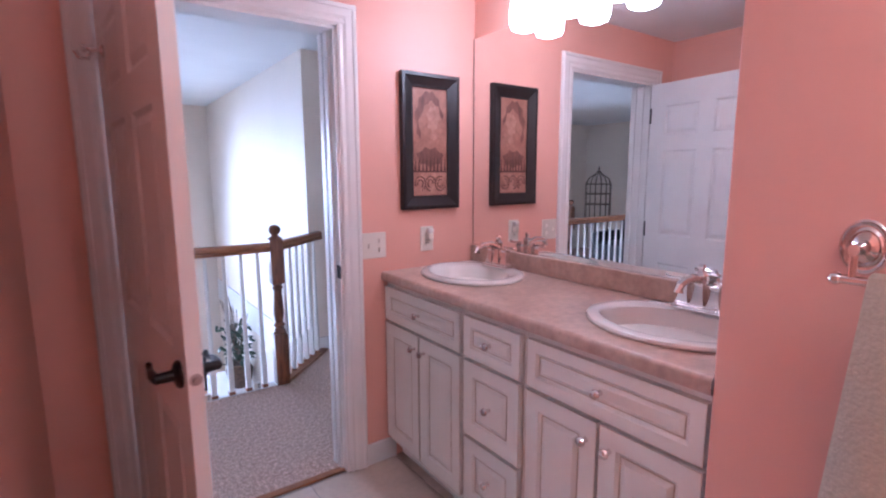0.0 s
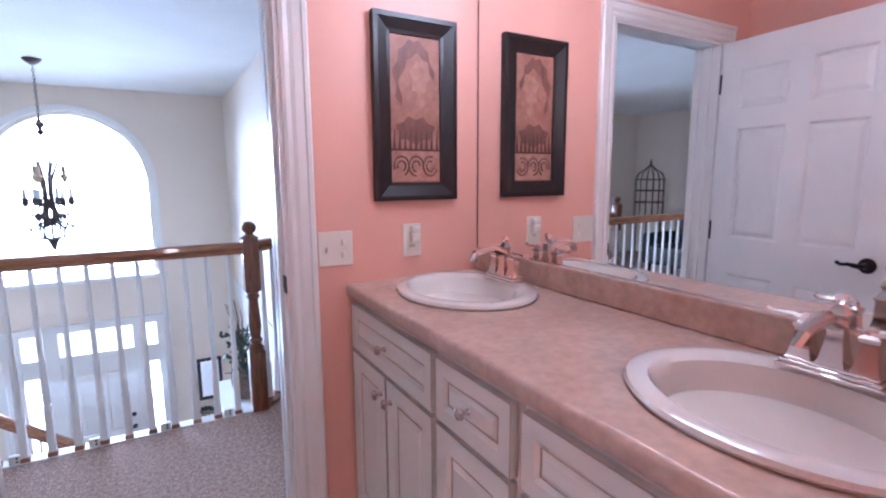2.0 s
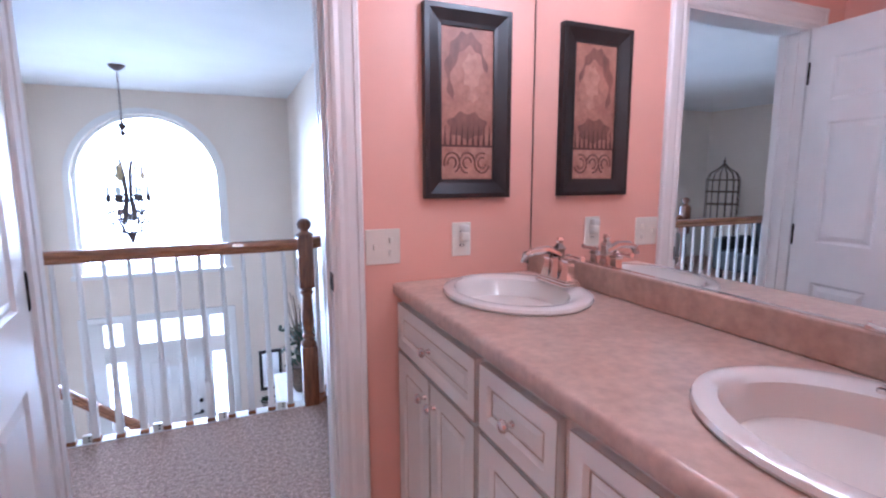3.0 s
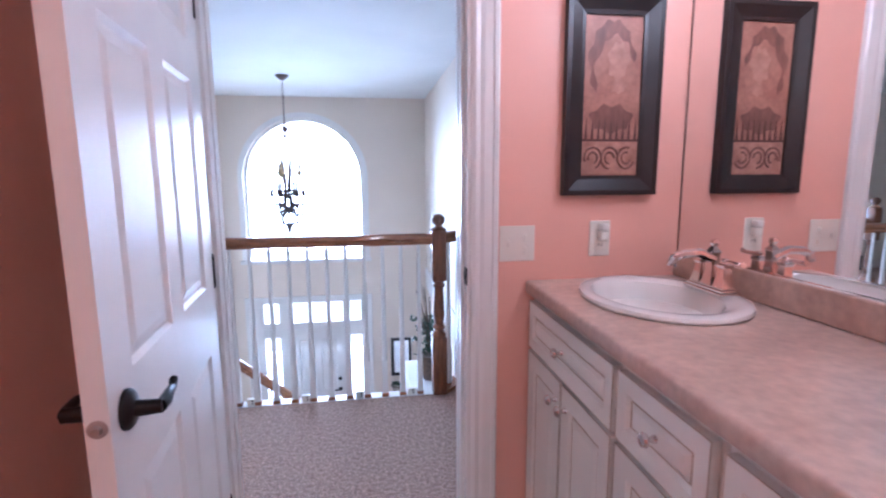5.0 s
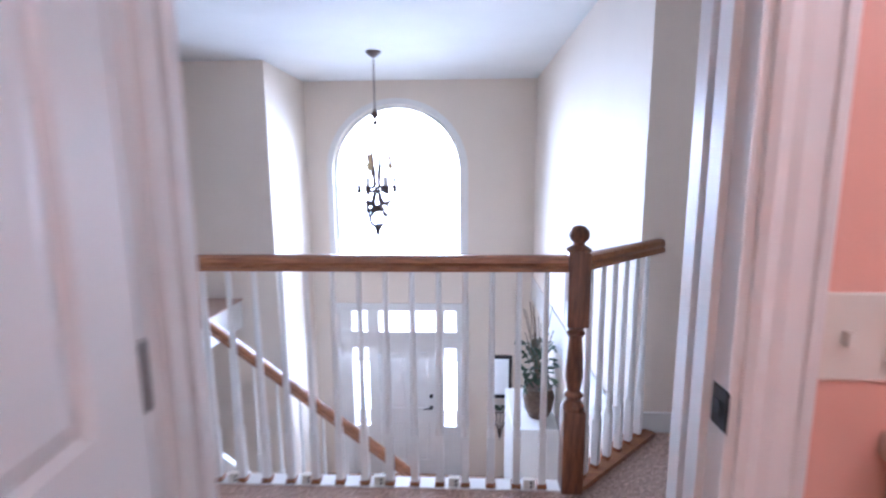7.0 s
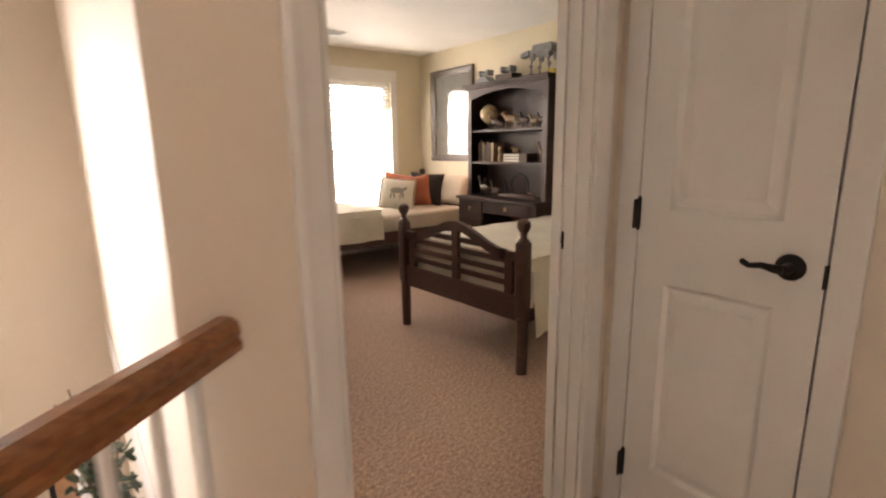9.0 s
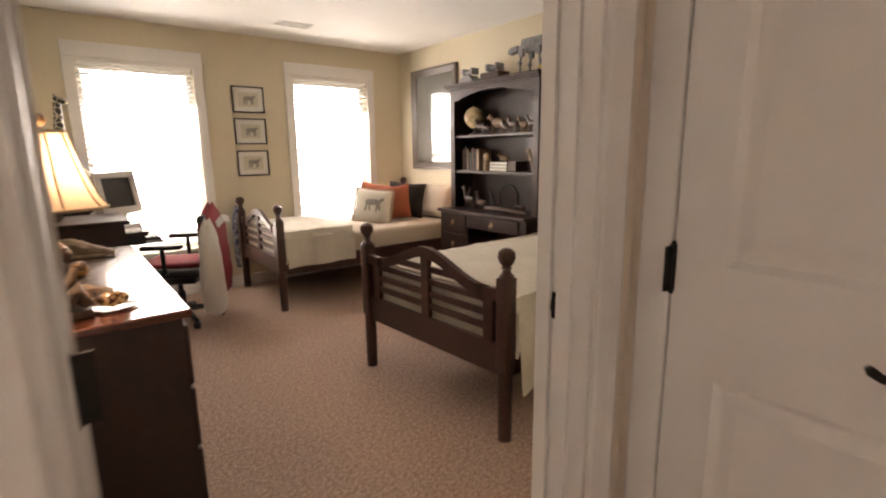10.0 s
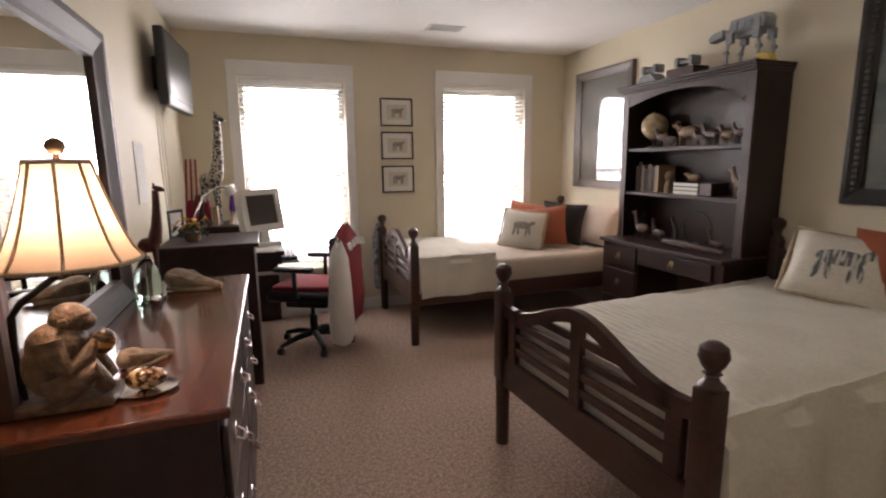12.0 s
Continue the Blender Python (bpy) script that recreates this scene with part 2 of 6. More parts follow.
# floors: landing and bedroom carpet on one slab, bathroom tile
bm = bmesh.new()
prism(bm, [(-5.6, 0.05), (-5.6, 4.245), (-2.8, 4.245), (-2.8, 1.29), (-0.01, 1.29), (0.37, 1.73), (0.37, 6.4), (4.25, 6.4), (4.25, 1.77), (2.4, 1.77), (2.4, 0.05)], -0.012, 0.0)
solo("floor", bm, CARPET, "beige cut-pile wall-to-wall carpet", "carpet", kind="structure")
bm = bmesh.new()
prism(bm, [(-5.6, 0.05), (-5.6, 4.245), (-2.82, 4.245), (-2.82, 1.28), (-0.01, 1.28), (0.36, 1.73), (0.36, 6.4), (4.25, 6.4), (4.25, 1.77), (2.4, 1.77), (2.4, 0.05)], -0.3, -0.013)
solo("floor_slab", bm, TRIM, "white painted floor edge above the foyer", "floor", kind="structure")
bath_floor = solo("floor_bathroom", bx(-1.2, 0.8, -3.4, 0.05, -0.3, -0.004), GROUT, "beige ceramic tile floor with grout lines", "floor", kind="structure")
solo("threshold", bx(DX0, DX1, 0.02, 0.06, -0.004, 0.006, bev=0.003), OAK, "thin wooden threshold strip between tile and carpet", "threshold", kind="structure")

bm = bmesh.new()
box(bm, -5.75, 0.42, -3.5, 5.6, H, H + 0.25)
box(bm, 0.42, 2.4, -3.5, BY0 + 0.05, H, H + 0.25)
box(bm, 0.44, 4.3, BY0 + 0.07, 6.5, HB, HB + 0.2)
solo("ceiling", bm, CEIL, "flat white textured ceiling", "ceiling", kind="structure")


def arch_wall(bm, x0, x1, y0, y1, z0, z1, gaps):
    """A wall along x with rectangular gaps (xa, xb, za, zb), each full-height column on its own."""
    cur = x0
    for xa, xb, za, zb in sorted(gaps):
        box(bm, cur, xa, y0, y1, z0, z1)
        if za > z0:
            box(bm, xa, xb, y0, y1, z0, za)
        if zb < z1:
            box(bm, xa, xb, y0, y1, zb, z1)
        cur = xb
    box(bm, cur, x1, y0, y1, z0, z1)


# bathroom shell: pink skin on the bathroom side, foyer paint on the landing side
bm = bmesh.new()
arch_wall(bm, -1.2, 0.67, 0.0, 0.06, 0, H, [(DX0, DX1, 0, DH)])
wall("wall_bathroom_door", bm, PINK, "salmon pink painted bathroom wall")
bm = bmesh.new()
arch_wall(bm, -5.6, 2.4, 0.06, 0.12, 0, H, [(DX0, DX1, 0, DH)])
wall("wall_landing_south", bm, FOYER, "warm beige landing wall")
wall("wall_vanity", bx(0.67, 0.79, -3.4, 0.06, 0, H), PINK, "salmon pink painted bathroom wall")
wall("wall_bathroom_west", bx(-1.32, -1.2, -3.4, 0.06, 0, H), PINK, "salmon pink painted bathroom wall")
wall("wall_bathroom_south", bx(-1.32, 0.79, -3.5, -3.4, 0, H), PINK, "salmon pink painted bathroom wall")
wall("wall_stub", bx(0.10, 0.67, -3.40, -1.562, 0, H, bev=0.004), PINK, "salmon pink wall that juts out beside the vanity")

# landing and bedroom walls
bm = bmesh.new()
arch_wall(bm, 0.50, 1.68, BY0, BY0 + 0.06, 0, H, [(BX0, BX1, 0, DH)])
box(bm, 0.37, 0.50, BY0, BY0 + 0.06, -0.3, H)
wall("wall_landing_east_front", bm, FOYER, "warm beige landing wall")
bm = bmesh.new()
arch_wall(bm, 0.50, 4.10, BY0 + 0.06, BY1, 0, HB, [(BX0, BX1, 0, DH)])
wall("wall_bedroom_south", bm, CREAM, "cream painted bedroom wall")
wall("wall_foyer_east", bx(0.37, 0.43, BY0 + 0.06, 5.57, FZ, H), FOYER, "tall beige foyer wall")
wall("wall_bedroom_west", bx(0.43, 0.50, BY0 + 0.06, 6.243, 0, HB), CREAM, "cream painted bedroom wall")
wall("wall_bedroom_east", bx(4.10, 4.25, BY0 + 0.06, 6.45, 0, HB), CREAM, "cream painted bedroom wall")
W1, W2, WZ0, WZ1 = (0.963, 1.832), (2.769, 3.630), 0.45, 2.085
bm = bmesh.new()
arch_wall(bm, 0.43, 4.25, 6.243, 6.42, 0, HB, [(*W1, WZ0, WZ1), (*W2, WZ0, WZ1)])
wall("wall_bedroom_north", bm, CREAM, "cream painted bedroom wall with two windows")
bm = bmesh.new()
box(bm, 1.68, 1.80, 0.12, 1.11, 0, H)
box(bm, 1.68, 1.80, 1.612, BY0 + 0.06, 0, H)
box(bm, 1.68, 1.80, 1.11, 1.612, DH, H)
wall("wall_closet", bm, FOYER, "warm beige landing wall with a closet door")
wall("wall_closet_back", bx(2.3, 2.4, 0.12, BY0, 0, H), CREAM, "closet back wall")

# foyer front wall with arched window and entry
AX, AR, AS, A0 = -1.31, 0.80, 1.30, 0.165
EX0, EX1, EZ = AX - AR, AX + AR, -0.45
bm = bmesh.new()
box(bm, -2.57, AX - AR, 5.43, 5.57, FZ, H)
box(bm, AX + AR, 0.37, 5.43, 5.57, FZ, H)
box(bm, AX - AR, AX + AR, 5.43, 5.57, EZ, A0)
N = 32
for i in range(N):
    a, b = math.pi * i / N, math.pi * (i + 1) / N
    p = [(AX + AR * math.cos(a), AS + AR * math.sin(a)), (AX + AR * math.cos(b), AS + AR * math.sin(b))]
    prism(bm, [p[0], (p[0][0], H), (p[1][0], H), p[1]], 5.43, 5.57, "y")
wall("wall_foyer_north", bm, FOYER, "tall beige foyer wall with arched window")
wall("wall_foyer_west", bx(-2.57, -2.43, 4.33, 5.43, FZ, H), FOYER, "tall beige foyer wall")
wall("wall_foyer_northwest", bx(-5.6, -2.43, 4.245, 4.33, FZ, H), FOYER, "beige wall beyond the stairs")
wall("wall_landing_west", bx(-5.75, -5.6, 0.06, 4.245, FZ, H), FOYER, "beige wall at the end of the landing")
wall("wall_foyer_under_landing", bx(-5.6, 0.37, 1.0, 1.1, FZ, -0.3), FOYER, "beige wall under the landing")
solo("floor_foyer", bx(-5.6, 0.5, 1.0, 5.6, FZ - 0.1, FZ), WOODFLOOR, "brown hardwood foyer floor", "floor", kind="structure")


# ---- trim ----
def casing(name, x0, x1, top, y, depth, w=0.09, side=-1, bottom=0.0, material=TRIM, label="white painted door casing", plain=False):
    """Moulded casing round an opening in a wall along x; side -1 faces -y."""
    root = tagged(new(name), label, "casing", kind="structure")
    prof = [(0, 0), (0, 0.011), (0.012, 0.016), (w * 0.3, 0.013), (w * 0.45, 0.018), (w * 0.75, 0.019), (w * 0.8, 0.024), (w - 0.006, 0.024), (w, 0.018), (w, 0)]
    if plain:
        prof = [(0, 0), (0, 0.013), (0.006, 0.016), (w * 0.55, 0.018), (w - 0.012, 0.022), (w, 0.018), (w, 0)]
    for tag, sx, xe in (("jamb_casing", -1, x0), ("jamb_casing", 1, x1)):
        bm = bmesh.new()
        prism(bm, [(xe + sx * a, y + side * b) for a, b in prof], bottom, top + w * 0.999, "z")
        part(tag, bm, material, root)
    bm = bmesh.new()
    prism(bm, [(y + side * (b + 0.001), top + a) for a, b in prof], x0 - w * 0.98, x1 + w * 0.98, "x")
    part("head_casing", bm, material, root)
    bm = bmesh.new()
    ye = y - side * depth
    ys = sorted((y + side * 0.004, ye - side * 0.004))
    box(bm, x0, x0 + 0.015, *ys, bottom, top)
    box(bm, x1 - 0.015, x1, *ys, bottom, top)
    box(bm, x0, x1, *ys, top - 0.015, top)
    ym = (y + ye) / 2
    for xa in (x0 + 0.015, x1 - 0.027):
        box(bm, xa, xa + 0.012, ym - 0.018, ym + 0.018, bottom, top - 0.015)
    part("jamb", bm, material, root)
    return root


casing("door_1", DX0, DX1, DH, 0.0, 0.12)
casing("trim_landing_side", DX0, DX1, DH, 0.12, 0.002, side=1)
casing("door_2", BX0, BX1, DH, BY0, 0.11, w=0.075, plain=True)
casing("trim_bedroom_side", BX0, BX1, DH, BY1, 0.002, side=1, plain=True)


def baseboard(name, x0, x1, y0, y1, z=0.0):
    bm = bmesh.new()
    box(bm, x0, x1, y0, y1, z, z + 0.11, bev=0.005)
    solo(name, bm, TRIM, "white painted baseboard", "baseboard", kind="structure")


baseboard("baseboard", DX1 + 0.09, 0.16, -0.014, 0.0)
baseboard("baseboard", -1.2, -1.186, -3.4, -0.0)
baseboard("baseboard", -5.5, DX0 - 0.09, 0.12, 0.134)
baseboard("baseboard", DX1 + 0.09, 1.66, 0.12, 0.134)
baseboard("baseboard", 0.50, 4.10, 6.229, 6.243)
baseboard("baseboard", 0.50, 0.514, 1.95, 6.229)
baseboard("baseboard", 4.086, 4.10, 1.9, 6.229)
baseboard("baseboard", 0.38, BX0 - 0.09, BY0 - 0.014, BY0)
baseboard("baseboard", 1.666, 1.68, 0.14, 1.04)


# ---- panelled doors ----
def panel_slab(w, h, t, cells, depth=0.009, lip=0.016, field=0.03):
    """A slab in x 0..w, z 0..h, y -t/2..t/2 with raised panels sunk in both faces."""
    bm = bmesh.new()
    xs = sorted({0, w, *[c[0] for c in cells], *[c[1] for c in cells]})
    zs = sorted({0, h, *[c[2] for c in cells], *[c[3] for c in cells]})
    for s in (-1, 1):
        grid = {(i, j): bm.verts.new((x, s * t / 2, z)) for i, x in enumerate(xs) for j, z in enumerate(zs)}
        sunk = []
        for i in range(len(xs) - 1):
            for j in range(len(zs) - 1):
                q = [grid[i, j], grid[i + 1, j], grid[i + 1, j + 1], grid[i, j + 1]]
                f = bm.faces.new(q if s < 0 else q[::-1])
                mx, mz = (xs[i] + xs[i + 1]) / 2, (zs[j] + zs[j + 1]) / 2
                if any(c[0] < mx < c[1] and c[2] < mz < c[3] for c in cells):
                    sunk.append(f)
        for f in sunk:
            f.normal_update()
            bmesh.ops.inset_region(bm, faces=[f], thickness=lip, depth=-depth)
            bmesh.ops.inset_region(bm, faces=[f], thickness=0.008, depth=0)
            bmesh.ops.inset_region(bm, faces=[f], thickness=field, depth=depth * 0.75)
    for q in (((0, -1, 0), (0, 1, 0), (0, 1, h), (0, -1, h)), ((w, 1, 0), (w, -1, 0), (w, -1, h), (w, 1, h)),
              ((0, -1, h), (0, 1, h), (w, 1, h), (w, -1, h)), ((0, 1, 0), (0, -1, 0), (w, -1, 0), (w, 1, 0))):
        f = bm.faces.new([bm.verts.new((x, y * t / 2, z)) for x, y, z in q])
    bmesh.ops.remove_doubles(bm, verts=bm.verts, dist=0.0001)
    bmesh.ops.recalc_face_normals(bm, faces=bm.faces)
    return bm


def lever(parent, x, z, y, s, way):
    """Lever handle on a rose; s is the side it faces, way the lever's heading in x."""
    bm = bmesh.new()
    lathe(bm, [(0.034, 0), (0.034, 0.006), (0.028, 0.012), (0.014, 0.016), (0.012, 0.05), (0.0125, 0.055)], 20, (x, y, z), turn=Matrix.Rotation(radians(-90 * s), 3, "X"))
    yy = y + s * 0.05
    tube(bm, [(x, yy, z), (x + way * 0.02, yy + s * 0.004, z + 0.001), (x + way * 0.048, yy + s * 0.004, z + 0.005), (x + way * 0.078, yy, z - 0.001), (x + way * 0.093, yy - s * 0.002, z + 0.006), (x + way * 0.097, yy, z + 0.012)],
         [0.012, 0.011, 0.008, 0.007, 0.008, 0.005], 10)
    part("door_handle", bm, BRONZE, parent, "dark bronze lever handle", smooth=True)


def six_panel(w, h=2.0):
    s, m = 0.11, 0.10
    c = (w - 2 * s - m) / 2
    rows = ((0.22, 0.80), (1.00, 1.58), (1.68, 1.88))
    return [(s + k * (c + m), s + k * (c + m) + c, a, b) for k in (0, 1) for a, b in rows]


def hinge(parent, x, y, z):
    bm = bmesh.new()
    box(bm, x - 0.003, x + 0.003, y - 0.016, y + 0.016, z - 0.045, z + 0.045)
    lathe(bm, [(0.007, -0.048), (0.007, 0.048)], 10, (x, y + 0.012, z))
    lathe(bm, [(0.004, -0.054), (0.005, -0.048), (0.005, 0.048), (0.004, 0.054)], 8, (x, y + 0.012, z))
    part("hinge", bm, BRONZE, parent, "dark bronze hinge")


# bathroom door, open into the room
d = empty("interior_door", "white six-panel bathroom door standing open", "door", pose(DX0 + 0.014, -0.032, 0.012, 0, 0, -84))
part("leaf", panel_slab(0.82, 2.03, 0.035, six_panel(0.82)), TRIM, d)
lever(d, 0.757, 0.945, 0.0175, 1, -1)
lever(d, 0.757, 0.945, -0.0175, -1, -1)
bm = bmesh.new()
lathe(bm, [(0.0145, 0), (0.0145, 0.002), (0.011, 0.003), (0.008, 0.003), (0.006, 0.010)], 20, (0.8195, 0, 0.945), turn=Matrix.Rotation(radians(90), 3, "Y"))
part("latch", bm, mat("satin_nickel", (0.45, 0.42, 0.40), 0.35, 0.9), d, "round nickel latch", smooth=True)
for z in (0.22, 1.03, 1.82):
    hinge(d, -0.004, 0.004, z)
bm = bmesh.new()
lathe(bm, [(0.02, 0), (0.02, 0.006), (0.008, 0.01), (0.007, 0.04), (0.012, 0.045), (0.012, 0.055)], 14, (0.12, -0.0175, 1.80), turn=Matrix.Rotation(radians(90), 3, "X"))
tube(bm, [(0.12, -0.045, 1.80), (0.12, -0.06, 1.77), (0.12, -0.08, 1.77), (0.12, -0.09, 1.79)], 0.006)
part("robe_hook", bm, CHROME, d, "polished robe hook", smooth=True)

# closet door, shut, in the wall x = 1.66
d = empty("closet_door", "white panelled closet door, shut", "door", pose(1.681, 1.6075, 0.012, 0, 0, -90))
cw = 0.492
part("leaf", panel_slab(cw, 2.0, 0.03, [(0.095, cw - 0.10, 0.215, 0.86), (0.095, cw - 0.10, 1.085, 1.90)], lip=0.02, field=0.035), TRIM, d)
lever(d, 0.419, 0.973, -0.015, -1, -1)
part("latch", bx(cw - 0.004, cw + 0.002, -0.0165, 0.0, 0.93, 0.99), BRONZE, d, "dark bronze latch plate")
for z in (0.20, 1.07, 1.82):
    hinge(d, -0.002, -0.028, z)
bm = bmesh.new()
for ya, yb in ((1.042, 1.11), (1.612, 1.682)):
    box(bm, 1.662, 1.68, ya, yb, 0, DH + 0.065, bev=0.005)
box(bm, 1.660, 1.68, 1.042, 1.682, DH, DH + 0.066, bev=0.005)
solo("trim_closet", bm, TRIM, "white painted closet casing", "casing", kind="structure")

# bedroom door, opened flat towards the wall
d = empty("interior_door", "white six-panel bedroom door opened against the wall", "door", pose(BX0 + 0.018, BY1 + 0.02, 0.012, 0, 0, 96))
part("leaf", panel_slab(0.78, 2.03, 0.035, six_panel(0.78)), TRIM, d)
for z in (0.22, 1.03, 1.82):
    hinge(d, -0.006, -0.016, z)


def strike_plate(x, y, z, s):
    bm = bmesh.new()
    box(bm, x - 0.002, x + 0.002, y - 0.021, y + 0.021, z - 0.03, z + 0.03, bev=0.0015, seg=1)
    box(bm, x - s * 0.004 - 0.001, x - s * 0.004 + 0.001, y - 0.007, y + 0.009, z - 0.012, z + 0.012)
    solo("strike_plate", bm, BRONZE, "dark bronze strike plate on the door jamb", "strike plate")


strike_plate(DX1 - 0.016, 0.012, 0.99, 1)
strike_plate(BX1 - 0.016, BY1 - 0.025, 0.985, 1)


# ---- landing railing ----
RY = 1.24
def baluster(x, y):
    ob = empty("baluster", "white turned wooden baluster of the landing railing", "baluster", pose(x, y, 0.014), group="balusters of the landing railing")
    bm = bmesh.new()
    box(bm, -0.016, 0.016, -0.016, 0.016, 0, 0.22, bev=0.002, seg=1)
    lathe(bm, [(0.017, 0.22), (0.018, 0.235), (0.012, 0.25), (0.017, 0.268), (0.0145, 0.30), (0.0125, 0.5), (0.010, 0.914)], 10)
    part("shaft", bm, TRIM, ob, smooth=True)
    part("shoe", bx(-0.02, 0.02, -0.02, 0.02, -0.012, 0.012, bev=0.003, seg=1), OAK, ob, "stained oak shoe")
    return ob


def newel(x, y, z=0.0, h=1.107, turn=0):
    ob = empty("newel_post", "stained oak newel post with turned middle and ball cap", "newel post", pose(x, y, z, 0, 0, turn))
    bm = bmesh.new()
    box(bm, -0.044, 0.044, -0.044, 0.044, 0, 0.36, bev=0.006)
    lathe(bm, [(0.042, 0.36), (0.044, 0.375), (0.028, 0.40), (0.040, 0.42), (0.026, 0.44), (0.036, 0.50), (0.030, 0.60), (0.026, 0.66), (0.038, 0.68), (0.028, 0.695), (0.042, 0.71)], 20)
    box(bm, -0.042, 0.042, -0.042, 0.042, 0.71, h - 0.10, bev=0.006)
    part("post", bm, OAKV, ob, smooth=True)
    bm = bmesh.new()
    c = h - 0.10
    lathe(bm, [(0.048, c), (0.05, c + 0.008), (0.036, c + 0.018), (0.022, c + 0.026), (0.022, c + 0.034), (0.034, c + 0.045), (0.040, c + 0.062), (0.037, c + 0.08), (0.024, c + 0.095), (0.006, c + 0.101)], 20)
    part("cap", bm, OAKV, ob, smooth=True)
    return ob


RAILP = [(-0.03, 0), (-0.031, 0.012), (-0.024, 0.022), (-0.030, 0.036), (-0.026, 0.054), (-0.012, 0.062), (0.012, 0.062), (0.026, 0.054), (0.030, 0.036), (0.024, 0.022), (0.031, 0.012), (0.03, 0)]


def handrail(ax, ay, az, bx_, by, bz, name="handrail", label="moulded stained oak handrail of the landing"):
    bm = bmesh.new()
    a, b = Vector((ax, ay, az)), Vector((bx_, by, bz))
    d = (b - a).normalized()
    s = d.cross(Vector((0, 0, 1))).normalized()
    u = s.cross(d)
    lo = [bm.verts.new(a + s * p + u * q) for p, q in RAILP]
    hi = [bm.verts.new(b + s * p + u * q) for p, q in RAILP]
    n = len(RAILP)
    fs = [bm.faces.new(lo), bm.faces.new(hi)] + [bm.faces.new((lo[i], lo[(i + 1) % n], hi[(i + 1) % n], hi[i])) for i in range(n)]
    bmesh.ops.recalc_face_normals(bm, faces=fs)
    return solo(name, bm, OAK, label, "handrail")


NX, NY = -0.033, RY
EXR, EYR = 0.44, 1.70
handrail(-2.84, RY, 0.93, NX - 0.04, RY, 0.93)
handrail(NX + 0.03, NY + 0.035, 0.93, EXR + 0.01, EYR, 0.93)
newel(NX, NY)
newel(-2.85, RY)
bm = bmesh.new()
box(bm, -2.8, NX, RY - 0.024, RY + 0.05, 0.0, 0.005, bev=0.002)
solo("railing_base_plate", bm, TRIM, "white painted base plate under the balusters", "base plate", kind="structure")
bm = bmesh.new()
q = Vector((EXR - NX, EYR - NY, 0)).normalized()
r_ = Vector((-q.y, q.x, 0)) * 0.05
prism(bm, [(NX + r_.x, NY + r_.y), (NX - r_.x, NY - r_.y), (EXR - r_.x, EYR - r_.y), (EXR + r_.x, EYR + r_.y)], 0.0, 0.021)
solo("railing_base_plate", bm, OAK, "stained oak base plate under the balusters", "base plate", kind="structure")
first = baluster(-0.152, RY)
for i in range(1, 25):
    copy_thing(first, pose(-0.152 - 0.1061 * i, RY, 0.014))
for i in range(1, 7):
    f = i / 6.9
    copy_thing(first, pose(NX + (EXR - NX) * f, NY + (EYR - NY) * f, 0.021, 0, 0, 50))

for x in (-0.205, -0.517, -0.832, -1.142, -1.458, -1.77, -2.09):
    bk = empty("rail_plate", "small white floor plate with two dark screws between balusters", "floor plate", pose(x, RY - 0.008, 0.005), group="floor plates along the railing")
    part("plate", bx(-0.024, 0.024, -0.012, 0.012, 0.0, 0.042, bev=0.004), PLASTIC, bk)
    for z in (0.013, 0.030):
        bm = bmesh.new()
        lathe(bm, [(0.0055, 0), (0.005, 0.0025)], 10, (0.008, -0.012, z), turn=Matrix.Rotation(radians(90), 3, "X"))
        part("screw", bm, DARK, bk)

# ---- foyer: windows, entry, chandelier, stairs ----
w = tagged(new("window_1"), "tall arched foyer window with white trim", "window", kind="structure")
bm = bmesh.new()
inner = [(AX + AR, A0)] + [(AX + AR * math.cos(math.pi * i / 32), AS + AR * math.sin(math.pi * i / 32)) for i in range(33)] + [(AX - AR, A0)]
AO = AR + 0.07
outer = [(AX + AO, A0)] + [(AX + AO * math.cos(math.pi * i / 32), AS + AO * math.sin(math.pi * i / 32)) for i in range(33)] + [(AX - AO, A0)]
for i in range(len(inner) - 1):
    prism(bm, [inner[i], outer[i], outer[i + 1], inner[i + 1]], 5.405, 5.43, "y")
part("casing", bm, TRIM, w)
part("sill", bx(AX - AO - 0.02, AX + AO + 0.02, 5.37, 5.43, A0 - 0.05, A0, bev=0.006), TRIM, w)
bm = bmesh.new()
for i in range(len(inner) - 1):
    (a, b), (c, e) = inner[i], inner[i + 1]
    k = 0.95
    prism(bm, [(a, b), (c, e), (AX + (c - AX) * k, AS + (e - AS) * k), (AX + (a - AX) * k, AS + (b - AS) * k)], 5.49, 5.53, "y")
part("sash", bm, TRIM, w)
pane = part("pane", bx(AX - AR + 0.01, AX + AR - 0.01, 5.508, 5.512, A0, AS), GLASS, w)
pane.visible_shadow = False

e = tagged(new("door_3"), "white front door with sidelights and transom", "door", kind="structure")
bm = bmesh.new()
for xa, xb in ((EX0, EX0 + 0.16), (-1.74, -1.60), (-0.85, -0.75), (EX1 - 0.08, EX1)):
    box(bm, xa, xb, 5.43, 5.54, FZ, EZ)
box(bm, EX0, EX1, 5.432, 5.535, -0.86, -0.76)
box(bm, EX0, EX1, 5.432, 5.535, EZ - 0.02, EZ)
for xa, xb in ((-1.95, -1.70), (-0.75, -0.58)):
    box(bm, xa, xb, 5.45, 5.52, FZ, FZ + 0.7)
    box(bm, xa, xb, 5.45, 5.52, -0.98, -0.86)
part("door_frame", bm, TRIM, e)
bm = bmesh.new()
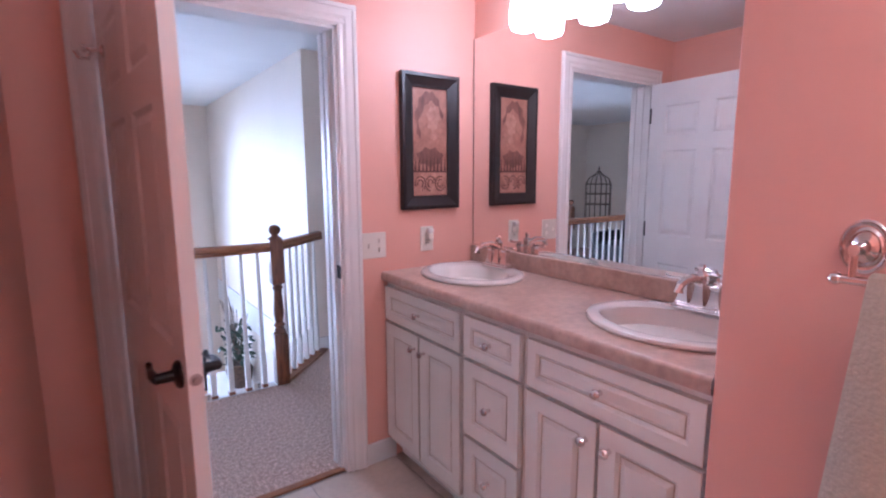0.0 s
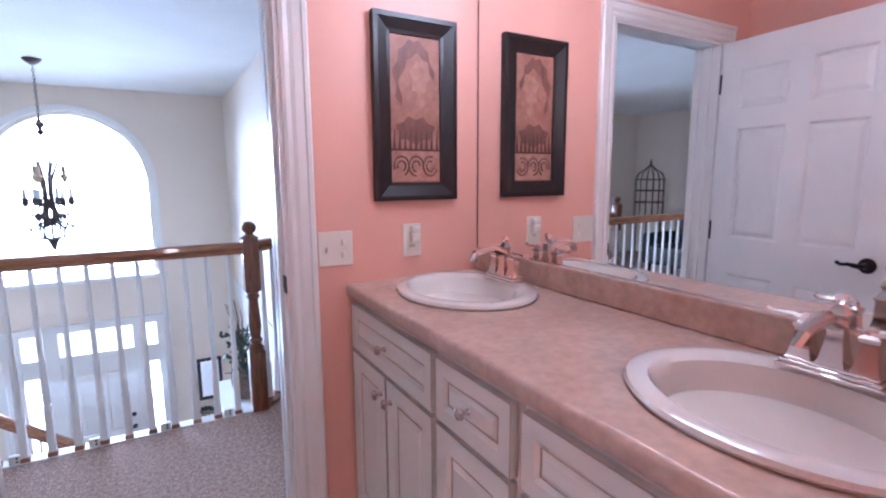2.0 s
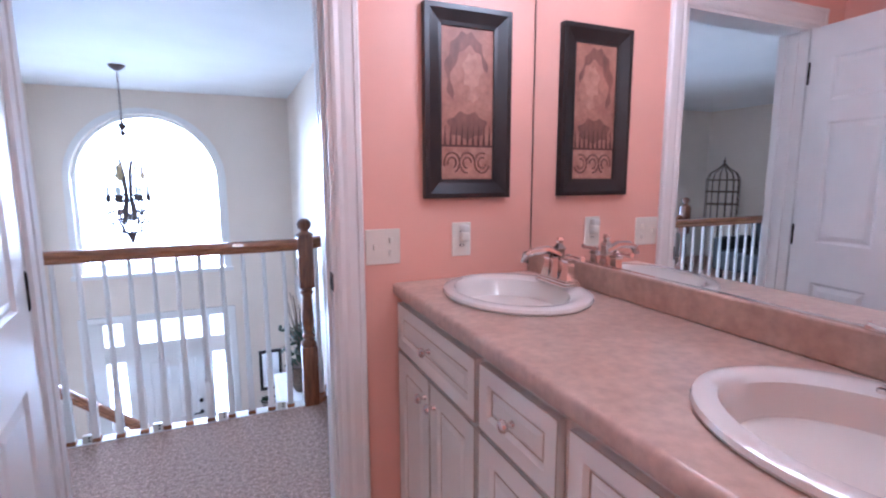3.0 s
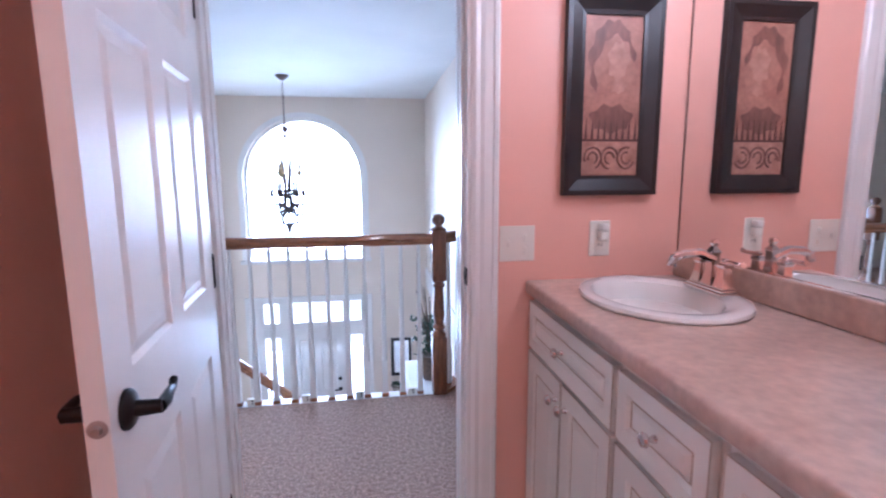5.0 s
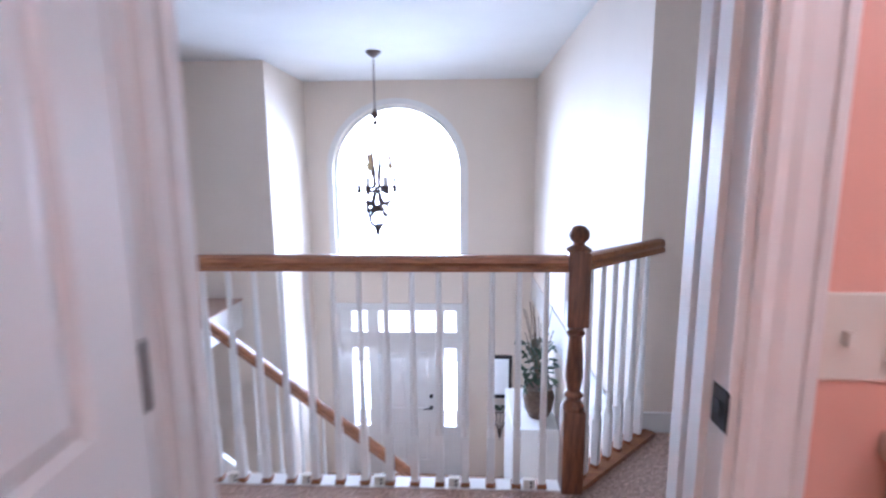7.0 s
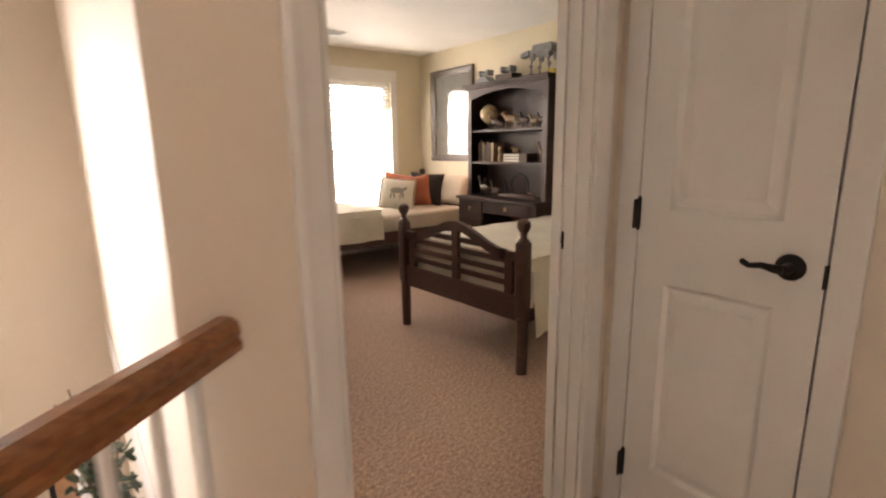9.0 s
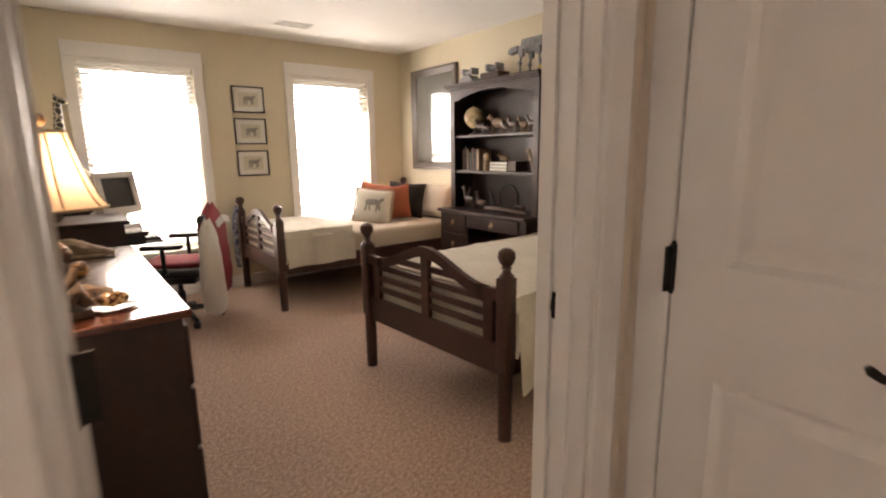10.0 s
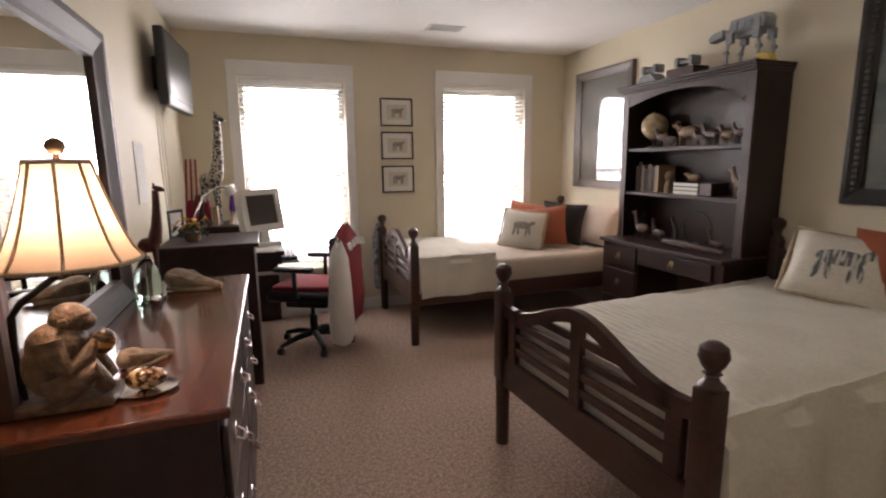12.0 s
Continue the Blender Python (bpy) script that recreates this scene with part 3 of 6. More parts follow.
for xa, xb in ((EX0 - 0.08, EX0), (EX1, EX1 + 0.08)):
    box(bm, xa, xb, 5.40, 5.43, FZ, EZ, bev=0.006)
box(bm, EX0 - 0.08, EX1 + 0.08, 5.398, 5.43, EZ, EZ + 0.08, bev=0.006)
part("casing", bm, TRIM, e)
leaf = part("leaf", panel_slab(0.745, FZ * -1 - 0.87, 0.045, [(0.11, 0.33, 0.2, 0.75), (0.42, 0.64, 0.2, 0.75), (0.11, 0.33, 0.95, 1.75), (0.42, 0.64, 0.95, 1.75)]), TRIM, e)
leaf.location = (-1.5975, 5.48, FZ + 0.005)
bm = bmesh.new()
lathe(bm, [(0.028, 0), (0.028, 0.01), (0.012, 0.014), (0.012, 0.05)], 14, (-0.925, 5.458, -1.81), turn=Matrix.Rotation(radians(90), 3, "X"))
tube(bm, [(-0.925, 5.41, -1.81), (-0.98, 5.41, -1.81), (-1.02, 5.41, -1.815)], 0.01)
lathe(bm, [(0.028, 0), (0.024, 0.02)], 14, (-0.925, 5.458, -1.65), turn=Matrix.Rotation(radians(90), 3, "X"))
part("door_handle", bm, BRONZE, e, "dark bronze lever and deadbolt", smooth=True)
for xa, xb, za, zb in ((EX0 + 0.1, EX1 - 0.08, -0.76, EZ - 0.02), (-2.0, -1.70, FZ + 0.7, -0.98), (-0.75, -0.58, FZ + 0.7, -0.98)):
    g = part("pane", bx(xa, xb, 5.483, 5.487, za, zb), GLASS, e)
    g.visible_shadow = False

# chandelier
CX, CY = -1.305, 3.97
c = empty("chandelier", "wrought-iron scroll chandelier with candle lights on a chain", "chandelier", pose(CX, CY, 0))
bm = bmesh.new()
lathe(bm, [(0.02, H - 0.05), (0.05, H - 0.03), (0.07, H - 0.008), (0.07, H)], 20)
part("canopy", bm, IRON, c, smooth=True)
bm = bmesh.new()
for i in range(16):
    z = 1.87 + i * 0.029
    a = radians(90 * (i % 2))
    tube(bm, [(0.009 * math.cos(t) * math.cos(a), 0.009 * math.cos(t) * math.sin(a), z + 0.02 * math.sin(t)) for t in [k * math.pi / 5 for k in range(11)]], 0.003, 5)
part("chain", bm, IRON, c)
bm = bmesh.new()
lathe(bm, [(0.006, 1.72), (0.03, 1.75), (0.012, 1.78), (0.04, 1.82), (0.012, 1.86), (0.006, 1.88)], 14)
part("hub", bm, IRON, c, smooth=True)
bm = bmesh.new()
lathe(bm, [(0.004, 0.69), (0.022, 0.72), (0.03, 0.76), (0.05, 0.79), (0.012, 0.81), (0.012, 1.0)], 14)
part("finial", bm, IRON, c, smooth=True)
for k in range(6):
    a = radians(60 * k + 15)
    u = (math.cos(a), math.sin(a))
    bm = bmesh.new()
    pts = [(0.025, 0.80), (0.13, 0.82), (0.155, 0.91), (0.10, 0.94), (0.05, 0.96), (0.025, 1.1), (0.035, 1.32), (0.08, 1.46), (0.15, 1.60)]
    tube(bm, [(u[0] * p, u[1] * p, z) for p, z in pts], [0.011] * 7 + [0.010, 0.004], 7)
    tube(bm, spiral(u[0] * 0.125, u[1] * 0.125, 0.975, 0.095, 0.03, 170, 560, 22, u), 0.009, 7)
    tube(bm, [(u[0] * 0.03, u[1] * 0.03, 1.2), (u[0] * 0.1, u[1] * 0.1, 1.02), (u[0] * 0.18, u[1] * 0.18, 0.99), (u[0] * 0.2, u[1] * 0.2, 1.05), (u[0] * 0.165, u[1] * 0.165, 1.11)], 0.009, 7)
    part("arm", bm, IRON, c)
    bm = bmesh.new()
    lathe(bm, [(0.012, 1.14), (0.035, 1.17), (0.02, 1.18), (0.03, 1.20), (0.03, 1.215)], 12, (u[0] * 0.165, u[1] * 0.165, -0.04))
    part("candle_cup", bm, IRON, c, smooth=True)
    bm = bmesh.new()
    lathe(bm, [(0.016, 1.215), (0.016, 1.29), (0.006, 1.295)], 12, (u[0] * 0.165, u[1] * 0.165, -0.04))
    part("candle_sleeve", bm, PAPER, c, smooth=True)
    if k % 2 == 0:
        bm = bmesh.new()
        lathe(bm, [(0.008, 1.31), (0.032, 1.36), (0.022, 1.38), (0.016, 1.38), (0.016, 1.46)], 12, (u[0] * 0.13, u[1] * 0.13, 0))
        tube(bm, [(u[0] * 0.04, u[1] * 0.04, 1.25), (u[0] * 0.1, u[1] * 0.1, 1.27), (u[0] * 0.13, u[1] * 0.13, 1.33)], 0.006, 6)
        part("upper_candle", bm, BRASS, c, smooth=True)

# stairs from the landing down along the railing
st = tagged(new("staircase"), "carpeted staircase with white risers descending to the foyer", "staircase", kind="structure")
n, run, rise = 13, 0.235, 2.78 / 15
for i in range(n):
    x = -2.8 + run * i
    z = -rise * (i + 1)
    part("step", bx(x, x + run + 0.02, 1.32, 2.26, z - 0.25, z, bev=0.01), CARPET, st)
part("stringer", bx(-2.8, -2.75, 2.26, 2.30, -0.5, 0.0), TRIM, st)
bm = bmesh.new()
prism(bm, [(-2.8, 0.02), (-2.8, -0.35), (0.255, -2.78), (0.255, -2.36)], 2.26, 2.30, "y")
part("skirt_board", bm, TRIM, st)
SL = rise / run
handrail(-2.8, 2.28, 0.87, 0.2, 2.28, 0.87 - SL * 3.0)
for i in range(20):
    x = -2.7 + i * 0.145
    z = -SL * (x + 2.8)
    bm = bmesh.new()
    box(bm, x - 0.015, x + 0.015, 2.265, 2.295, z + 0.02, z + 0.24)
    lathe(bm, [(0.014, z + 0.24), (0.011, z + 0.6), (0.009, z + 0.875)], 8, (x, 2.28, 0))
    solo("stair_baluster", bm, TRIM, "white baluster of the staircase railing", "baluster", group="stair balusters")
newel(-2.85, 2.28)

# pieces in the foyer below
m_ = empty("wall_mirror", "small framed mirror on the foyer wall", "mirror", pose(0, 0, 0))
bm = bmesh.new()
for xa, xb, za, zb in ((-0.17, -0.13, -1.64, -1.06), (0.09, 0.13, -1.64, -1.06), (-0.13, 0.09, -1.10, -1.06), (-0.13, 0.09, -1.64, -1.60)):
    box(bm, xa, xb, 5.40, 5.43, za, zb, bev=0.006)
part("frame", bm, BLACK, m_)
part("glass", bx(-0.13, 0.09, 5.418, 5.428, -1.60, -1.10), MIRROR, m_)
b_ = empty("wall_basket", "wrought-iron wall planter basket with dried greenery", "planter", pose(-0.02, 5.36, -1.95))
bm = bmesh.new()
for i in range(9):
    a = math.pi * i / 8
    tube(bm, [(0.15 * math.cos(a), 0.06 - 0.12 * math.sin(a), 0.16), (0.11 * math.cos(a), 0.06 - 0.09 * math.sin(a), 0.05), (0.03 * math.cos(a), 0.06 - 0.03 * math.sin(a), -0.12), (0, 0.05, -0.28)], 0.005, 5)
tube(bm, [(0.16 * math.cos(math.pi * i / 12), 0.06 - 0.13 * math.sin(math.pi * i / 12), 0.165) for i in range(13)], 0.008, 6)
part("basket", bm, IRON, b_)
bm = bmesh.new()
rnd = random.Random(5)
for i in range(70):
    x, y = rnd.uniform(-0.14, 0.14), rnd.uniform(-0.04, 0.05)
    ball(bm, x, y, 0.17 + rnd.uniform(0, 0.05), 0.022, 0.012, 0.01, sub=1, turn=Euler((rnd.uniform(-1, 1), rnd.uniform(-1, 1), rnd.uniform(0, 6))).to_matrix())
part("greenery", bm, LEAF, b_)

solo("knee_wall", bx(-0.05, 0.37, 3.45, 4.3, FZ, -0.98, bev=0.01), TRIM, "white half-height foyer wall with a ledge", "half wall", kind="structure")
p = empty("potted_plant", "dark leafy arrangement with tall twigs in a woven pot", "plant", pose(0.215, 3.72, -0.98))
bm = bmesh.new()
lathe(bm, [(0.09, 0), (0.13, 0.08), (0.15, 0.2), (0.12, 0.27), (0.13, 0.29), (0.11, 0.28)], 20)
part("pot", bm, STONE, p, "woven brown pot", smooth=True)
bm = bmesh.new()
for i in range(26):
    a, L = rnd.uniform(0, 6.28), rnd.uniform(0.25, 0.85)
    r_1 = rnd.uniform(0.05, 0.22)
    if math.cos(a) * r_1 > 0.12:
        continue
    tube(bm, [(0, 0, 0.25), (math.cos(a) * r_1 * 0.5, math.sin(a) * r_1 * 0.5, 0.25 + L * 0.6), (math.cos(a) * r_1, math.sin(a) * r_1, 0.25 + L)], 0.004, 5)
part("twigs", bm, STONE, p)
bm = bmesh.new()
for i in range(120):
    a, r_1, z = rnd.uniform(0, 6.28), rnd.uniform(0.03, 0.22), rnd.uniform(0.28, 0.75)
    x = min(0.12, math.cos(a) * r_1)
    ball(bm, x, math.sin(a) * r_1, z, 0.05, 0.022, 0.006, sub=1, turn=Euler((rnd.uniform(-1, 1), rnd.uniform(-1, 1), rnd.uniform(0, 6))).to_matrix())
part("leaves", bm, LEAF, p)

# far end of the landing, seen in the bathroom mirror
cg = empty("bird_cage", "tall decorative black wire bird cage on a stand", "bird cage", pose(-4.55, 3.14, 0) @ Matrix.Diagonal((1.02, 1.02, 0.95, 1)))
bm = bmesh.new()
for i in range(14):
    a = 2 * math.pi * i / 14
    tube(bm, [(0.2 * math.cos(a), 0.2 * math.sin(a), 0.75), (0.2 * math.cos(a), 0.2 * math.sin(a), 1.35), (0.16 * math.cos(a), 0.16 * math.sin(a), 1.45), (0.06 * math.cos(a), 0.06 * math.sin(a), 1.52), (0, 0, 1.60)], 0.006, 5)
for z, r_1 in ((0.75, 0.2), (1.0, 0.2), (1.18, 0.2), (1.35, 0.2)):
    tube(bm, [(r_1 * math.cos(i * math.pi / 12), r_1 * math.sin(i * math.pi / 12), z) for i in range(25)], 0.008, 6)
part("bars", bm, IRON, cg)
bm = bmesh.new()
lathe(bm, [(0.21, 0.72), (0.21, 0.75)], 20)
part("tray", bm, IRON, cg)
for a in (45, 135, 225, 315):
    bm = bmesh.new()
    tube(bm, [(0.17 * math.cos(radians(a)), 0.17 * math.sin(radians(a)), z) for z in (0.73, 0.0)], 0.012, 6)
    part("leg", bm, IRON, cg)
bm = bmesh.new()
ball(bm, 0, 0, 1.62, 0.02)
tube(bm, [(0, 0, 1.6), (0, 0, 1.68)], [0.008, 0.003], 6)
part("finial", bm, IRON, cg)
ch = empty("armchair", "small dark upholstered armchair on the landing", "armchair", pose(-4.0, 2.2, 0))
part("seat", bx(-0.3, 0.3, -0.3, 0.3, 0.2, 0.45, bev=0.05, seg=3), DARK, ch)
part("backrest", bx(-0.38, -0.25, -0.3, 0.3, 0.3, 0.82, bev=0.05, seg=3), DARK, ch)
for s in (-1, 1):
    part("armrest", bx(-0.3, 0.3, s * 0.33 - 0.05, s * 0.33 + 0.05, 0.2, 0.6, bev=0.04, seg=3), DARK, ch)
    for x in (-0.27, 0.27):
        part("leg", bx(x - 0.025, x + 0.025, s * 0.28 - 0.025, s * 0.28 + 0.025, 0, 0.21), CHERRY, ch)

# ---- bathroom ----
VX, VT, VE = 0.13, 0.97, -1.559
CAB0 = 0.115
def knob(parent, y, z):
    bm = bmesh.new()
    lathe(bm, [(0.009, 0), (0.008, 0.004), (0.0055, 0.010), (0.006, 0.015), (0.013, 0.019), (0.016, 0.025), (0.013, 0.031), (0.004, 0.034)], 16, (VX - 0.02, y, z), turn=Matrix.Rotation(radians(-90), 3, "Y"))
    part("knob", bm, CHROME, parent, "polished round knob", smooth=True)


def front(parent, name, ya, yb, za, zb, knobs):
    """A panelled front on the plane x = VX, from ya down to yb."""
    w, h = ya - yb - 0.008, zb - za - 0.008
    f = min(0.055, h * 0.24)
    ob = part(name, panel_slab(w, h, 0.02, [(f, w - f, f, h - f)], depth=0.008, lip=0.012, field=min(0.022, h * 0.1)), CABINET, parent)
    ob.matrix_world = pose(VX - 0.010, ya - 0.004, za + 0.004, 0, 0, -90)
    for g, t, y0, y1 in ((0.0, 0.0015, -0.0104, -0.0084), (f + 0.011, 0.0025, -0.0035, -0.001)):
        line = bmesh.new()
        q = [[line.verts.new((x, y, z)) for x, z in ((k, k), (w - k, k), (w - k, h - k), (k, h - k))] for k in (g, g + t) for y in (y0, y1)]
        for i in range(4):
            j = (i + 1) % 4
            for a, b in ((q[0], q[2]), (q[1], q[3]), (q[0], q[1]), (q[2], q[3])):
                line.faces.new((a[i], a[j], b[j], b[i]))
        bmesh.ops.recalc_face_normals(line, faces=line.faces)
        part("glaze_line", line, GLAZE, ob)
    for ky, kz in knobs:
        knob(parent, ky, kz)


def vanity(ya, yb, label):
    v = empty("vanity_cabinet", label, "cabinet")
    bm = bmesh.new()
    box(bm, VX + 0.001, 0.665, yb, ya, 0.105, 0.925)
    box(bm, VX + 0.07, 0.665, yb, ya, 0, 0.105)
    part("body", bm, CABINET, v)
    return v


C1, C2 = -0.613, -0.956
v = vanity(-0.003, C1 + 0.002, "antique white vanity cabinet with two doors and a false drawer")
front(v, "drawer_front", -0.01, C1, 0.735, 0.905, [(-0.31, 0.82)])
front(v, "door", -0.01, -0.31, 0.13, 0.73, [(-0.275, 0.66)])
front(v, "door", -0.312, C1, 0.13, 0.73, [(-0.35, 0.66)])
v = vanity(C1, C2 + 0.002, "antique white vanity drawer stack with three drawers")
front(v, "drawer", C1 - 0.015, C2 + 0.015, 0.735, 0.905, [((C1 + C2) / 2, 0.82)])
front(v, "drawer", C1 - 0.015, C2 + 0.015, 0.42, 0.73, [((C1 + C2) / 2, 0.575)])
front(v, "drawer", C1 - 0.015, C2 + 0.015, 0.13, 0.415, [((C1 + C2) / 2, 0.28)])
v = vanity(C2, VE, "antique white vanity cabinet with two doors and a wide false drawer")
front(v, "drawer_front", C2 - 0.01, VE + 0.005, 0.735, 0.905, [((C2 + VE) / 2, 0.82)])
front(v, "door", C2 - 0.01, -1.255, 0.13, 0.73, [(-1.215, 0.66)])
front(v, "door", -1.257, VE + 0.005, 0.13, 0.73, [(-1.295, 0.66)])

top = empty("countertop", "mottled pinkish-beige laminate countertop with backsplash", "countertop")
S1, S2 = (0.40, -0.318), (0.40, -1.288)
RX, RYS = 0.205, 0.247
def top_mesh():
    """The slab with two oval cut-outs, its front edge rounded."""
    bm = bmesh.new()
    x0, x1 = CAB0 - 0.005, 0.668
    def patch(yc, ya, yb):
        n = 40
        ring = [(0.40 + RX * 0.9 * math.cos(2 * math.pi * i / n), yc + RYS * 0.9 * math.sin(2 * math.pi * i / n)) for i in range(n)]
        def edge(a):
            c_, s_ = math.cos(a), math.sin(a)
            ts = []
            if c_ > 1e-6: ts.append((x1 - 0.40) / c_)
            if c_ < -1e-6: ts.append((x0 - 0.40) / c_)
            if s_ > 1e-6: ts.append((ya - yc) / s_)
            if s_ < -1e-6: ts.append((yb - yc) / s_)
            t = min(ts)
            return (0.40 + c_ * t, yc + s_ * t)
        corner_angles = [math.atan2(yy - yc, xx - 0.40) % (2 * math.pi) for xx in (x0, x1) for yy in (ya, yb)]
        angs = sorted([2 * math.pi * i / n for i in range(n)] + corner_angles)
        pi_ = [bm.verts.new((0.40 + RX * 0.9 * math.cos(a), yc + RYS * 0.9 * math.sin(a), VT)) for a in angs]
        po = [bm.verts.new((*edge(a), VT)) for a in angs]
        lo = [bm.verts.new((v_.co.x, v_.co.y, VT - 0.035)) for v_ in pi_]
        k = len(angs)
        for i in range(k):
            j = (i + 1) % k
            bm.faces.new((pi_[i], po[i], po[j], pi_[j]))
            bm.faces.new((lo[i], pi_[i], pi_[j], lo[j]))
    patch(S1[1], -0.003, -0.78)
    patch(S2[1], -0.78, VE)
    prof = [(x0, VT)] + [(x0 - 0.012 * math.sin(a), VT - 0.012 + 0.012 * math.cos(a)) for a in [math.pi / 12 * i for i in range(1, 7)]] + [(x0 - 0.012, VT - 0.034), (x0 - 0.006, VT - 0.044), (x0 + 0.03, VT - 0.044)]
    a_ = [bm.verts.new((x, -0.003, z)) for x, z in prof]
    b_2 = [bm.verts.new((x, VE, z)) for x, z in prof]
    for i in range(len(prof) - 1):
        bm.faces.new((a_[i], a_[i + 1], b_2[i + 1], b_2[i]))
    e_ = [bm.verts.new((x, -0.003, z)) for x, z in prof] + [bm.verts.new((0.668, -0.003, VT - 0.044)), bm.verts.new((0.668, -0.003, VT))]
    bm.faces.new(e_)
    bmesh.ops.recalc_face_normals(bm, faces=bm.faces)
    return bm


part("slab", top_mesh(), LAMINATE, top, smooth=True)
part("backsplash", bx(0.648, 0.668, VE, -0.004, VT + 0.001, 1.056, bev=0.005), LAMINATE, top)


def sink(cx, cy):
    s = empty("sink", "white oval drop-in porcelain sink with rolled rim", "sink", pose(cx, cy, VT + 0.002))
    bm = bmesh.new()
    prof = [(1.06, 0.0), (1.075, 0.006), (1.06, 0.014), (1.0, 0.019), (0.90, 0.017), (0.83, 0.008), (0.79, -0.012), (0.75, -0.045), (0.69, -0.078), (0.60, -0.103), (0.48, -0.122), (0.33, -0.134), (0.12, -0.14)]
    n = 48
    rings = [[bm.verts.new((RX * f * math.cos(2 * math.pi * i / n) - (0.018 if f < 0.85 else 0), RYS * f * math.sin(2 * math.pi * i / n), z)) for i in range(n)] for f, z in prof]
    for a, b in zip(rings, rings[1:]):
        for i in range(n):
            bm.faces.new((a[i], a[(i + 1) % n], b[(i + 1) % n], b[i]))
    bm.faces.new(rings[-1])
    bmesh.ops.recalc_face_normals(bm, faces=bm.faces)
    part("basin", bm, PORCELAIN, s, smooth=True)
    bm = bmesh.new()
    lathe(bm, [(0.022, -0.140), (0.024, -0.136), (0.015, -0.136)], 18, (-0.018, 0, 0))
    part("drain", bm, CHROME, s, "polished drain ring", smooth=True)
    bm = bmesh.new()
    lathe(bm, [(0.013, 0), (0.013, 0.004)], 14, (-0.018 - RX * 0.765, 0, -0.04), turn=Matrix.Rotation(radians(75), 3, "Y"))
    part("overflow", bm, CHROME, s, "polished overflow ring", smooth=True)


def faucet(cx, cy):
    f = empty("faucet", "polished two-handle centerset faucet with stepped square base", "faucet", pose(cx, cy, VT + 0.020))
    bm = bmesh.new()
    box(bm, -0.033, 0.033, -0.083, 0.083, 0, 0.008, bev=0.002)
    box(bm, -0.028, 0.028, -0.078, 0.078, 0.008, 0.016, bev=0.002)
    box(bm, -0.023, 0.023, -0.073, 0.073, 0.016, 0.022, bev=0.002)
    part("base", bm, CHROME, f)
    for s in (-1, 1):
        bm = bmesh.new()
        lathe(bm, [(0.030, 0.022), (0.026, 0.03), (0.019, 0.055), (0.017, 0.075), (0.022, 0.08), (0.022, 0.086), (0.012, 0.09), (0.011, 0.098), (0.006, 0.104)], 4, (0, s * 0.05, 0), turn=Matrix.Rotation(radians(45), 3, "Z"))
        tube(bm, [(0, s * 0.05, 0.09), (0.0, s * 0.075, 0.096), (0.0, s * 0.105, 0.094), (0, s * 0.12, 0.097)], [0.010, 0.007, 0.006, 0.009], 8)
        part("handle", bm, CHROME, f, smooth=True)
    bm = bmesh.new()
    lathe(bm, [(0.032, 0.022), (0.026, 0.034), (0.018, 0.075), (0.017, 0.11), (0.022, 0.116), (0.014, 0.124), (0.008, 0.134), (0.013, 0.142), (0.009, 0.152)], 4, turn=Matrix.Rotation(radians(45), 3, "Z"))
    tube(bm, [(0, 0, 0.095), (-0.05, 0, 0.115), (-0.10, 0, 0.112), (-0.128, 0, 0.10), (-0.132, 0, 0.078)], [0.015, 0.014, 0.013, 0.013, 0.014], 8)
    part("spout", bm, CHROME, f, smooth=True)


for sx, sy in (S1, S2):
    sink(sx, sy)
    faucet(0.565, sy)

mi = empty("vanity_mirror", "large frameless vanity mirror above the backsplash", "mirror")
part("glass", bx(0.662, 0.668, VE + 0.002, -0.006, 1.060, 2.116), MIRROR, mi)
part("edge_channel", bx(0.655, 0.668, VE + 0.002, -0.006, 1.056, 1.060), CHROME, mi)
part("edge_strip", bx(0.6605, 0.669, -0.0055, -0.0035, 1.061, 2.116), BRONZE, mi, "dark edge strip in the corner")

SHADE = glow("lit_frosted_glass", (1.0, 0.91, 0.85), 12.5)
vl = empty("vanity_light", "three-light vanity fixture with lit frosted glass shades", "wall light")
part("backplate", bx(0.652, 0.669, -1.03, -0.33, 2.22, 2.32, bev=0.006), CHROME, vl)
for y in (-0.445, -0.69, -0.915):
    bm = bmesh.new()
    tube(bm, [(0.655, y, 2.27), (0.61, y, 2.27), (0.585, y, 2.205)], 0.01, 8)
    part("arm", bm, CHROME, vl, smooth=True)
    bm = bmesh.new()
    lathe(bm, [(0.03, 2.245), (0.052, 2.22), (0.064, 2.17), (0.066, 2.11), (0.056, 2.082), (0.03, 2.072)], 24, (0.585, y, -0.03))
    part("shade", bm, SHADE, vl, "glowing frosted glass shade", smooth=True)


